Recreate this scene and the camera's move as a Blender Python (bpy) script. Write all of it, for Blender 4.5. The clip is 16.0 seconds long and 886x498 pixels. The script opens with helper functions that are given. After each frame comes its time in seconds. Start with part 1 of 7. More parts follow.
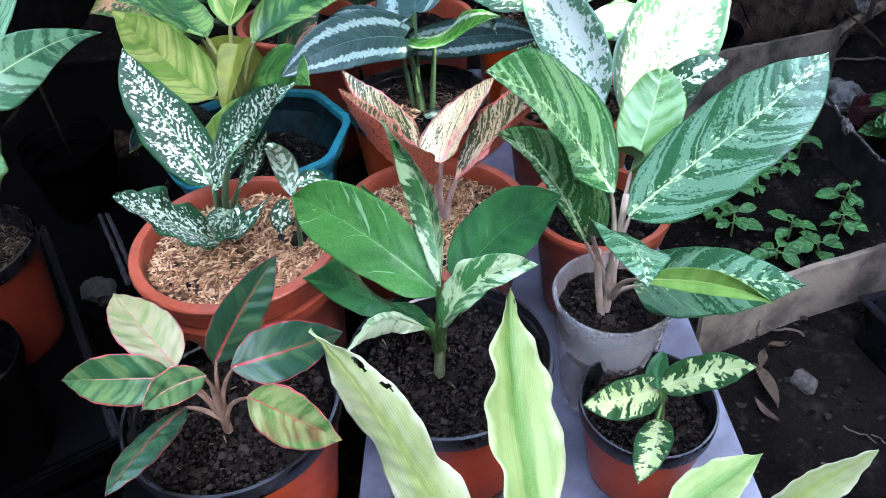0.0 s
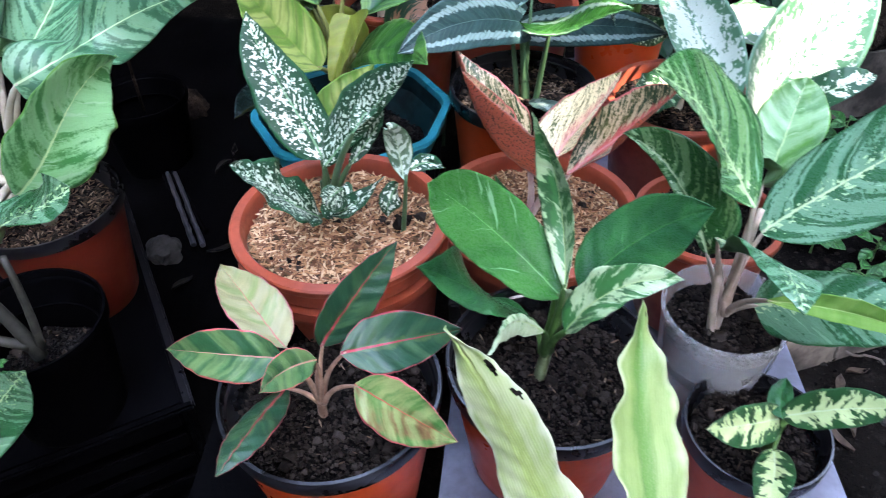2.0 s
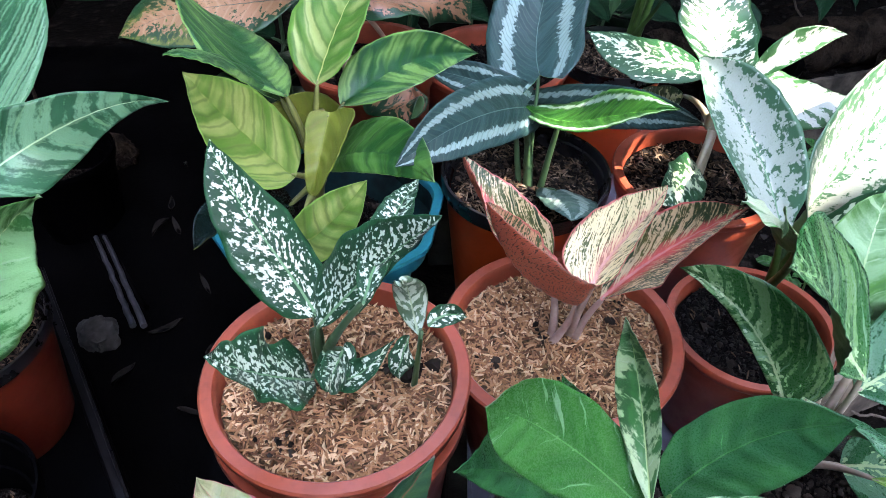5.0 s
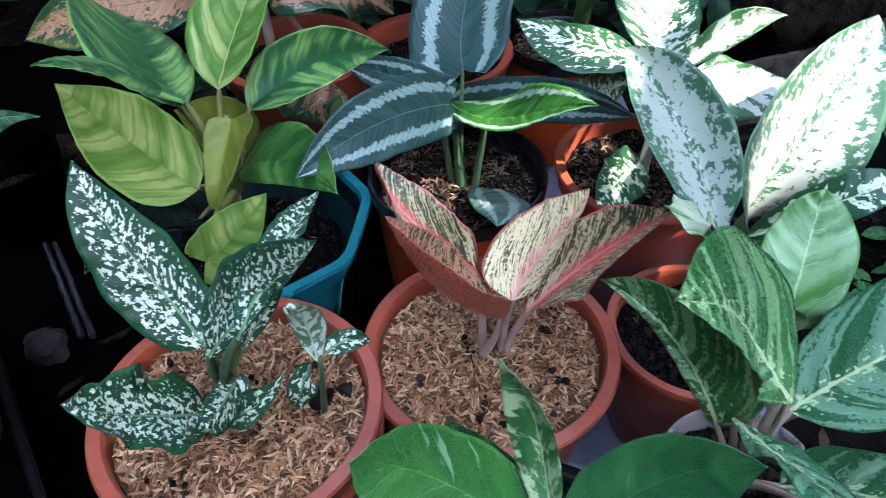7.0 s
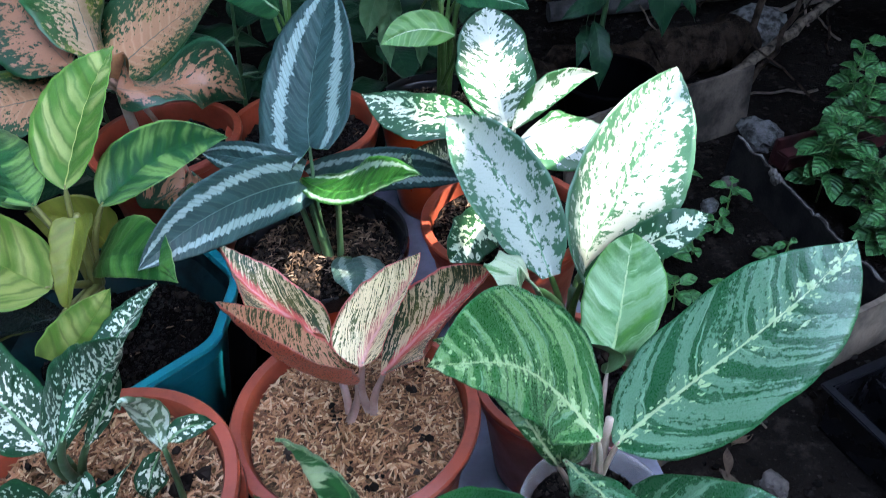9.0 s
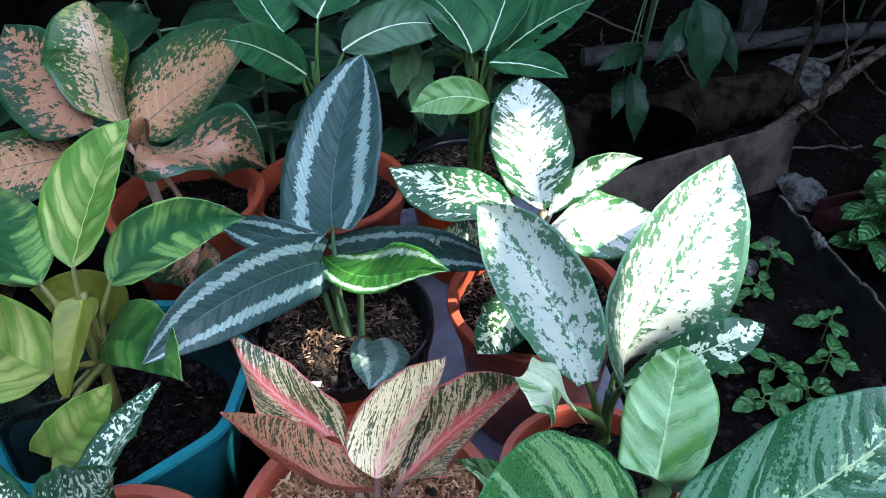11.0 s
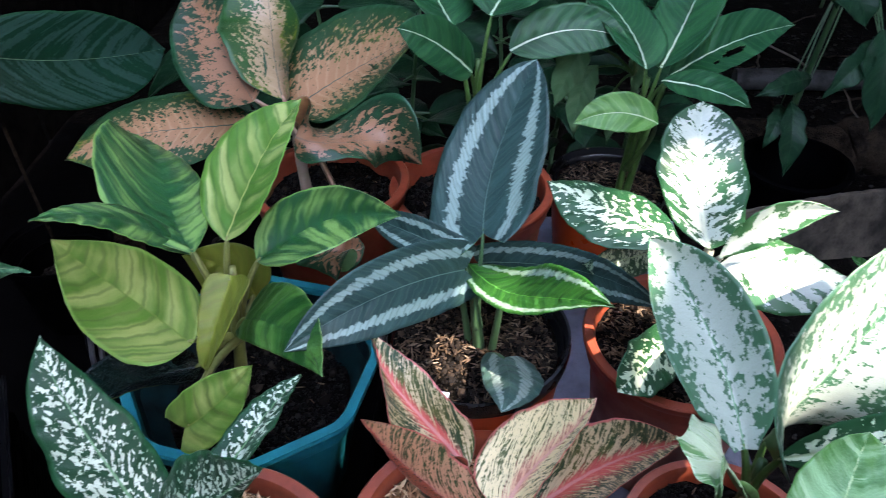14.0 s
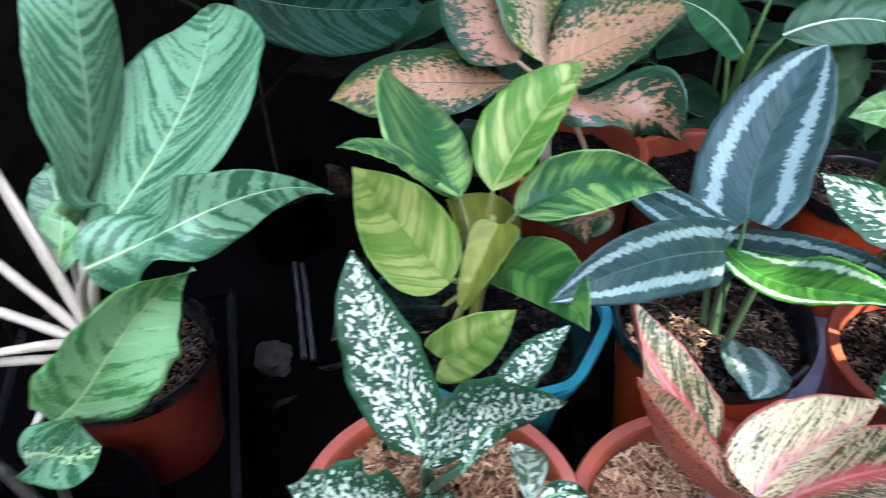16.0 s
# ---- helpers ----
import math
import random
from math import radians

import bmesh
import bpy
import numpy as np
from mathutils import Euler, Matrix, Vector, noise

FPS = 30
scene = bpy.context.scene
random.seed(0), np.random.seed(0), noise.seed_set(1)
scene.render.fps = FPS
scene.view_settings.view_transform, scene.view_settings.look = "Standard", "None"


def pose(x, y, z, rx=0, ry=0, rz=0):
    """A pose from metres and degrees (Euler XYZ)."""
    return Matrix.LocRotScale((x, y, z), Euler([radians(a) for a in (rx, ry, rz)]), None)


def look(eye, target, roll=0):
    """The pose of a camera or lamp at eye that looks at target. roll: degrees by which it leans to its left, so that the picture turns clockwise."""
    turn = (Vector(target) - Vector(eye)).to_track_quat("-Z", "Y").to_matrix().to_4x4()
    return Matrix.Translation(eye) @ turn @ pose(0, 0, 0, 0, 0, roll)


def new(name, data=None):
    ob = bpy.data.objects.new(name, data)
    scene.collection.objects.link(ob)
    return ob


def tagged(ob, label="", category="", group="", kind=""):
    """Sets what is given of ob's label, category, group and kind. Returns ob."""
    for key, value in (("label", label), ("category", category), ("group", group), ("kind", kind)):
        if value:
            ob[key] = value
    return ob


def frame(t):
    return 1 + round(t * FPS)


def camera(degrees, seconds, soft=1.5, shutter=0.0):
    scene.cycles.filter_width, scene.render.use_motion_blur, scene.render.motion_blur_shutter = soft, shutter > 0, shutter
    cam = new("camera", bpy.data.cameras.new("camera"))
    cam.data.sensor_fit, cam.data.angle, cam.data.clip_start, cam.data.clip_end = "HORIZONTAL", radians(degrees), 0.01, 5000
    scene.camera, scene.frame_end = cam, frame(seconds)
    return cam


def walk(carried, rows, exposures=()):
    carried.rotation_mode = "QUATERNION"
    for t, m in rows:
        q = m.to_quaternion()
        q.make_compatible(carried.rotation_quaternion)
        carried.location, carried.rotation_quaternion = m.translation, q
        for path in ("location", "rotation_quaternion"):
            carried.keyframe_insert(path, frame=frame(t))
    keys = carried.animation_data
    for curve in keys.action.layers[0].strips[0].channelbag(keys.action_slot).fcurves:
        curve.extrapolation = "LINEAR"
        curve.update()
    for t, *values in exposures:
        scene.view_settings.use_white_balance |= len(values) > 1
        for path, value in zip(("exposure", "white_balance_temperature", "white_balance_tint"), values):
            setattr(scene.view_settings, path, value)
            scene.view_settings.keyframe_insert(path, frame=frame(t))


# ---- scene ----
cam = camera(62.08, 16.0, soft=0.85, shutter=0.4)
PATH = [
    (0, (0.0017, 0.0006, 0.6006), (0.0021, 0.7569, -0.0537), -4.12),
    (0.5, (0.0131, -0.0003, 0.5982), (0.0220, 0.7562, -0.0557), -4.43),
    (1, (0.0026, 0.0005, 0.5975), (0.0165, 0.7566, -0.0567), -3.13),
    (1.5, (-0.0297, 0.0077, 0.5991), (-0.0374, 0.7615, -0.0579), -1.46),
    (2, (-0.0762, 0.0299, 0.5943), (-0.1151, 0.7688, -0.0783), -0.91),
    (2.5, (-0.1114, 0.0559, 0.6011), (-0.1633, 0.7921, -0.0737), 0.46),
    (3, (-0.1337, 0.0904, 0.6173), (-0.1747, 0.8235, -0.0615), 1.60),
    (3.5, (-0.1455, 0.1183, 0.6293), (-0.1837, 0.8603, -0.0399), 1.21),
    (4, (-0.1520, 0.1500, 0.6243), (-0.1498, 0.8999, -0.0372), 2.05),
    (4.5, (-0.1509, 0.1853, 0.6147), (-0.1167, 0.9374, -0.0434), 1.16),
    (4.7, (-0.1508, 0.2006, 0.6109), (-0.1020, 0.9433, -0.0569), 1.33),
    (6.8, (-0.0894, 0.2697, 0.6049), (-0.0381, 0.9697, -0.1074), 0.40),
    (7, (-0.0756, 0.2670, 0.5965), (-0.0235, 0.9763, -0.1064), -0.68),
    (7.5, (-0.0405, 0.2637, 0.5983), (0.0092, 0.9709, -0.1070), -2.53),
    (8, (-0.0182, 0.2550, 0.5999), (0.0581, 0.9594, -0.1057), -2.96),
    (8.5, (-0.0012, 0.2444, 0.6017), (0.0996, 0.9511, -0.0986), -3.84),
    (9, (0.0142, 0.2456, 0.6223), (0.1349, 0.9920, -0.0322), -3.16),
    (9.5, (0.0186, 0.2661, 0.6279), (0.1318, 1.0266, -0.0115), -2.42),
    (9.7, (0.0098, 0.2720, 0.6256), (0.1219, 1.0460, 0.0024), -2.09),
    (11.8, (0.0319, 0.3330, 0.6419), (0.1123, 1.1070, 0.0139), -3.05),
    (12, (0.0308, 0.3342, 0.6433), (0.1098, 1.1052, 0.0113), -2.49),
    (12.5, (0.0334, 0.3419, 0.6473), (0.0976, 1.1367, 0.0438), -2.42),
    (13, (0.0168, 0.3463, 0.6442), (0.0591, 1.1441, 0.0428), -1.42),
    (13.5, (0.0000, 0.3522, 0.6342), (-0.0027, 1.1362, 0.0136), -1.29),
    (14, (-0.0198, 0.3547, 0.6313), (-0.0600, 1.1313, 0.0025), -0.61),
    (14.5, (-0.0422, 0.3538, 0.6204), (-0.1363, 1.1262, -0.0078), -0.47),
    (15, (-0.0427, 0.3525, 0.6140), (-0.1860, 1.1027, -0.0315), -1.72),
    (15.5, (-0.0621, 0.3469, 0.6130), (-0.2307, 1.0950, -0.0288), -2.11),
    (16, (-0.1114, 0.3166, 0.6267), (-0.3425, 1.0456, -0.0176), -1.77),
]
walk(cam, [(t, look(eye, target, roll)) for t, eye, target, roll in PATH],
     ((0, 5.32, 7500, 16), (3, 5.24, 7700, 17), (4.5, 5.1, 7800, 17), (8, 4.53, 6900, 12), (9.5, 4.7, 6900, 12), (13.5, 4.48, 7500, 14), (14.5, 4.58, 7500, 16), (15, 4.78, 7500, 17), (16, 5.18, 7500, 16)))

# ---- light ----
SUN = Vector((0.55, -0.26, 0.80)).normalized()
world = bpy.data.worlds.new("sky")
scene.world = world
world.use_nodes = True
sky = world.node_tree.nodes.new("ShaderNodeTexSky")
sky.sky_type, sky.sun_disc = "NISHITA", False
sky.sun_elevation = math.asin(SUN.z)
sky.sun_rotation = math.atan2(SUN.x, SUN.y)
world.node_tree.links.new(sky.outputs[0], world.node_tree.nodes["Background"].inputs[0])
world.node_tree.nodes["Background"].inputs[1].default_value = 0.15
lamp = bpy.data.lights.new("sun", "SUN")
lamp.energy, lamp.angle, lamp.color = 1.05, radians(0.5), (1.0, 0.985, 0.965)
sun = new("sun", lamp)
sun.matrix_world = look(SUN * 8, (0, 0, 0))


# ---- materials ----
class Graph:
    """Shorthand for node materials."""

    def __init__(self, name):
        self.mat = bpy.data.materials.new(name)
        self.mat.use_nodes = True
        self.tree = self.mat.node_tree
        self.bsdf = self.tree.nodes["Principled BSDF"]

    def put(self, node, key, value):
        if isinstance(value, bpy.types.NodeSocket):
            self.tree.links.new(value, node.inputs[key])
        else:
            node.inputs[key].default_value = value

    def math(self, op, a, b=0.0, clamp=False):
        n = self.tree.nodes.new("ShaderNodeMath")
        n.operation, n.use_clamp = op, clamp
        self.put(n, 0, a), self.put(n, 1, b)
        return n.outputs[0]

    def add(self, a, b):
        return self.math("ADD", a, b)

    def mul(self, a, b):
        return self.math("MULTIPLY", a, b)

    def step(self, x, lo, hi, a=0.0, b=1.0):
        n = self.tree.nodes.new("ShaderNodeMapRange")
        n.interpolation_type = "SMOOTHSTEP"
        for key, value in enumerate((x, lo, hi, a, b)):
            self.put(n, key, value)
        return n.outputs[0]

    def mix(self, f, a, b, blend="MIX"):
        n = self.tree.nodes.new("ShaderNodeMix")
        n.data_type, n.blend_type = "RGBA", blend
        self.put(n, 0, f)
        for key, value in ((6, a), (7, b)):
            self.put(n, key, value if isinstance(value, bpy.types.NodeSocket) else (*value[:3], 1))
        return n.outputs[2]

    def vec(self, x, y, z=0.0):
        n = self.tree.nodes.new("ShaderNodeCombineXYZ")
        self.put(n, 0, x), self.put(n, 1, y), self.put(n, 2, z)
        return n.outputs[0]

    def noise(self, vector, scale=1.0, detail=2.0, rough=0.5):
        n = self.tree.nodes.new("ShaderNodeTexNoise")
        self.put(n, "Vector", vector), self.put(n, "Scale", scale), self.put(n, "Detail", detail), self.put(n, "Roughness", rough)
        return n.outputs[0]

    def voronoi(self, vector, scale):
        n = self.tree.nodes.new("ShaderNodeTexVoronoi")
        self.put(n, "Vector", vector), self.put(n, "Scale", scale)
        return n.outputs["Distance"]

    def uv(self, name):
        n = self.tree.nodes.new("ShaderNodeUVMap")
        n.uv_map = name
        s = self.tree.nodes.new("ShaderNodeSeparateXYZ")
        self.put(s, 0, n.outputs[0])
        return s.outputs[0], s.outputs[1]

    def place(self):
        return self.tree.nodes.new("ShaderNodeTexCoord").outputs["Object"]

    def world_place(self):
        return self.tree.nodes.new("ShaderNodeNewGeometry").outputs["Position"]

    def chance(self):
        return self.tree.nodes.new("ShaderNodeObjectInfo").outputs["Random"]

    def island(self):
        return self.tree.nodes.new("ShaderNodeNewGeometry").outputs["Random Per Island"]

    def done(self, colour, rough=0.5, bump=None, strength=0.3, distance=0.001, metal=0.0, through_light=0.0, gloss=0.5):
        value = colour if isinstance(colour, bpy.types.NodeSocket) else (*colour[:3], 1)
        self.put(self.bsdf, "Base Color", value)
        self.put(self.bsdf, "Roughness", rough)
        self.put(self.bsdf, "Metallic", metal)
        self.put(self.bsdf, "Specular IOR Level", gloss)
        normal = None
        if bump is not None:
            n = self.tree.nodes.new("ShaderNodeBump")
            self.put(n, "Height", bump), self.put(n, "Strength", strength), self.put(n, "Distance", distance)
            normal = n.outputs[0]
            self.put(self.bsdf, "Normal", normal)
        if through_light:
            t = self.tree.nodes.new("ShaderNodeBsdfTranslucent")
            self.put(t, 0, value)
            m = self.tree.nodes.new("ShaderNodeMixShader")
            self.put(m, 0, through_light), self.put(m, 1, self.bsdf.outputs[0]), self.put(m, 2, t.outputs[0])
            self.put(self.tree.nodes["Material Output"], 0, m.outputs[0])
        return self.mat


def leaf_material(name, base, pale, kq=1.0, ky=0.25, thr=0.5, soft=0.05, detail=2.0, centre=0.5, grow=0.0, tip=0.0, rag=0.0, wave=(0.0, 0.0), slope=0.8, bend=0.14, mid=None, mid_width=0.05, mid_rag=0.03,
                  margin=None, margin_width=0.06, core=None, band=None, streak=None, fleck=None, vein=None, tone=0.35, rough=0.34, second=None, bump=0.6, quilt=0.10, gloss=0.42):
    """A leaf's face. base and pale are told apart by noise that runs along the side veins (kq, ky: per centimetre along and across).
    grow draws the base colour in away from the line at centre (0 midrib, 1 margin), tip towards the tip; rag roughens the border.
    core: tint and half width along the midrib; streak: tint, rate and threshold of thin lines along the veins;
    fleck: tint, reach in centimetres and threshold of spots by the midrib; vein: tint, spacing, strength of the side veins."""
    g = Graph(name)
    u, v = g.uv("shape")
    s, y = g.uv("metric")
    side, far = g.math("ABSOLUTE", v), g.math("ABSOLUTE", y)
    r = g.mul(g.chance(), 37.0)
    fold = g.math("SIGN", v)
    q = g.math("SUBTRACT", s, g.add(g.mul(far, slope), g.mul(g.mul(far, far), bend)))
    q = g.add(q, g.mul(g.math("SUBTRACT", g.noise(g.vec(s, y, g.add(r, 11.0)), 0.8, 2, 0.5), 0.5), 0.8))
    here = g.add(r, g.mul(fold, 3.7))
    w = g.noise(g.vec(g.mul(q, kq), g.mul(far, ky), here), 1.0, detail, 0.55)
    grit = g.noise(g.vec(s, y, r), 3.2, 3, 0.6)
    x = w
    if rag:
        x = g.add(x, g.mul(g.math("SUBTRACT", grit, 0.5), rag))
    if grow:
        x = g.math("SUBTRACT", x, g.mul(g.math("ABSOLUTE", g.math("SUBTRACT", side, centre)), grow))
    if tip:
        x = g.math("SUBTRACT", x, g.mul(g.math("SUBTRACT", u, 0.5), tip))
    swell = g.math("SINE", g.add(g.mul(q, wave[0] or 5.0), g.mul(g.noise(g.vec(s, y, r), 0.5, 1), 3.0)))
    if wave[1]:
        x = g.add(x, g.mul(swell, wave[1]))
    p = g.step(x, thr - soft, thr + soft)
    big = g.noise(g.vec(g.mul(u, 2.2), v, g.add(r, 5.0)), 1.0, 2, 0.5)
    under = base
    if second:
        under = g.mix(g.step(g.add(big, g.mul(g.math("SUBTRACT", w, 0.5), 0.5)), second[1] - 0.08, second[1] + 0.08), base, second[0])
    col = g.mix(p, under, pale)
    if streak:
        line = g.noise(g.vec(g.mul(q, streak[1]), g.mul(far, 0.22), g.add(here, 9.0)), 1.0, 3, 0.6)
        col = g.mix(g.mul(g.step(line, streak[2], streak[2] + 0.06), 0.75), col, streak[0])
    if band:
        jag = g.noise(g.vec(g.add(s, g.mul(q, 0.5)), y, r), 1.5, 3, 0.6)
        at = g.add(g.add(side, g.mul(g.math("SUBTRACT", jag, 0.5), 0.42)), g.mul(u, 0.06))
        inside = g.mul(g.step(at, band[1] - 0.03, band[1] + 0.03), g.step(at, band[2] - 0.03, band[2] + 0.03, 1.0, 0.0))
        col = g.mix(g.mul(inside, 0.92), col, band[0])
    if core:
        reach = g.add(side, g.add(g.mul(u, 0.10), g.mul(g.math("SUBTRACT", w, 0.5), 0.7)))
        col = g.mix(g.step(reach, core[1] * 0.5, core[1] * 1.3, core[2] if len(core) > 2 else 0.9, 0.0), col, core[0])
    if vein:
        phase = g.math("FRACT", g.math("DIVIDE", q, vein[1]))
        near = g.math("ABSOLUTE", g.math("SUBTRACT", phase, 0.5))
        col = g.mix(g.mul(g.mul(g.step(near, 0.02, 0.20, 1.0, 0.0), vein[2]), p if len(vein) > 3 else 1.0), col, vein[0])
    col = g.mix(g.mul(g.step(big, 0.35, 0.7), tone), col, g.mix(1.0, col, (0.52, 0.6, 0.5), "MULTIPLY"))
    if fleck:
        spot = g.math("SUBTRACT", g.noise(g.vec(g.mul(q, 0.8), far, g.add(here, 21.0)), 2.6, 2, 0.5), g.mul(far, 0.16 / fleck[1]))
        col = g.mix(g.step(spot, fleck[2] - 0.02, fleck[2] + 0.03), col, fleck[0])
    if margin:
        edge = g.step(g.add(side, g.mul(g.math("SUBTRACT", w, 0.5), 2.5 * margin_width)), 1 - margin_width, 1 - 0.4 * margin_width)
        col = g.mix(edge, col, margin)
    if mid:
        wide = g.mul(g.math("SUBTRACT", 1.05, u), mid_width)
        rib = g.step(g.add(far, g.mul(g.math("SUBTRACT", grit, 0.5), mid_rag)), g.mul(wide, 0.45), wide, 1.0, 0.0)
        col = g.mix(g.mul(rib, 0.92), col, mid)
    fine = g.noise(g.vec(s, y, r), 9.0, 3, 0.6)
    col = g.mix(g.step(fine, 0.42, 0.7, 0.0, 0.20), col, g.mix(1.0, col, (0.6, 0.66, 0.58), "MULTIPLY"))
    hair = g.noise(g.vec(g.mul(q, 7.0), g.mul(far, 0.7), here), 1.0, 2, 0.6)
    col = g.mix(g.step(hair, 0.45, 0.68, 0.0, 0.15), col, g.mix(1.0, col, (0.62, 0.70, 0.60), "MULTIPLY"))
    lift = g.add(g.mul(swell, quilt), g.add(g.mul(w, 0.35), g.add(g.mul(fine, 0.22), g.mul(hair, 0.22))))
    return g.done(col, g.step(fine, 0.3, 0.8, rough - 0.06, rough + 0.1), lift, bump, 0.0016, through_light=0.16, gloss=gloss)


def parallel_material(name, c0, c1, margin, centre):
    """A leaf with fine veins along its length, a deeper band along the middle and a pale rim."""
    g = Graph(name)
    u, v = g.uv("shape")
    s, y = g.uv("metric")
    side, r = g.math("ABSOLUTE", v), g.mul(g.chance(), 23.0)
    w = g.noise(g.vec(g.mul(s, 0.10), g.mul(y, 0.9), r), 1.0, 3, 0.6)
    lines = g.math("POWER", g.math("ABSOLUTE", g.math("SINE", g.mul(y, 15.0))), 2.0)
    cells = g.noise(g.vec(g.mul(s, 7.0), g.mul(y, 6.0), r), 1.0, 2, 0.5)
    col = g.mix(g.step(w, 0.35, 0.65), c0, c1)
    wide = g.noise(g.vec(g.mul(s, 0.35), 0.0, r), 1.0, 2, 0.5)
    col = g.mix(g.step(g.add(side, g.mul(g.math("SUBTRACT", w, 0.5), 0.5)), 0.08, 0.34, 0.8, 0.0), col, centre)
    col = g.mix(g.mul(lines, 0.17), col, g.mix(1.0, col, (0.62, 0.72, 0.5), "MULTIPLY"))
    col = g.mix(g.step(cells, 0.44, 0.66, 0.0, 0.10), col, margin)
    col = g.mix(g.step(g.add(side, g.mul(wide, 0.9)), 1.20, 1.42), col, margin)
    scar = g.math("SUBTRACT", g.noise(g.vec(g.mul(s, 0.35), g.mul(y, 1.6), g.add(r, 4.0)), 1.0, 2, 0.5), 0.0)
    col = g.mix(g.step(scar, 0.745, 0.77), col, (0.035, 0.03, 0.018))
    return g.done(col, 0.42, g.add(g.mul(lines, 0.5), g.mul(cells, 0.3)), 0.2, 0.0008, through_light=0.2, gloss=0.35)


def plain(name, colour, dark, rough=0.6, scale=18.0, amount=0.6, bump=0.2, distance=0.002, metal=0.0, fine=160.0, gloss=0.5):
    """Paint, plastic or stone: two tints at two scales, with fine relief."""
    g = Graph(name)
    at = g.place()
    a, b = g.noise(at, scale, 4, 0.6), g.noise(at, fine, 3, 0.6)
    col = g.mix(g.mul(g.step(a, 0.38, 0.68), amount), colour, dark)
    col = g.mix(g.step(b, 0.5, 0.75, 0.0, 0.3), col, dark)
    return g.done(col, g.step(a, 0.3, 0.7, rough - 0.08, rough + 0.12), g.add(b, a), bump, distance, metal, gloss=gloss)


def grains(name, colours, rough=0.9, bump=0.4, gloss=0.15):
    """Loose pieces in one mesh, each with a tint of its own."""
    g = Graph(name)
    i = g.island()
    col = g.mix(g.step(i, 0.1, 0.55), colours[0], colours[1])
    col = g.mix(g.step(i, 0.72, 0.86), col, colours[2])
    n = g.noise(g.place(), 900.0, 2, 0.6)
    col = g.mix(g.step(n, 0.45, 0.7, 0.0, 0.4), col, g.mix(1.0, col, (0.5, 0.45, 0.4), "MULTIPLY"))
    return g.done(col, rough, n, bump, 0.0006, gloss=gloss)


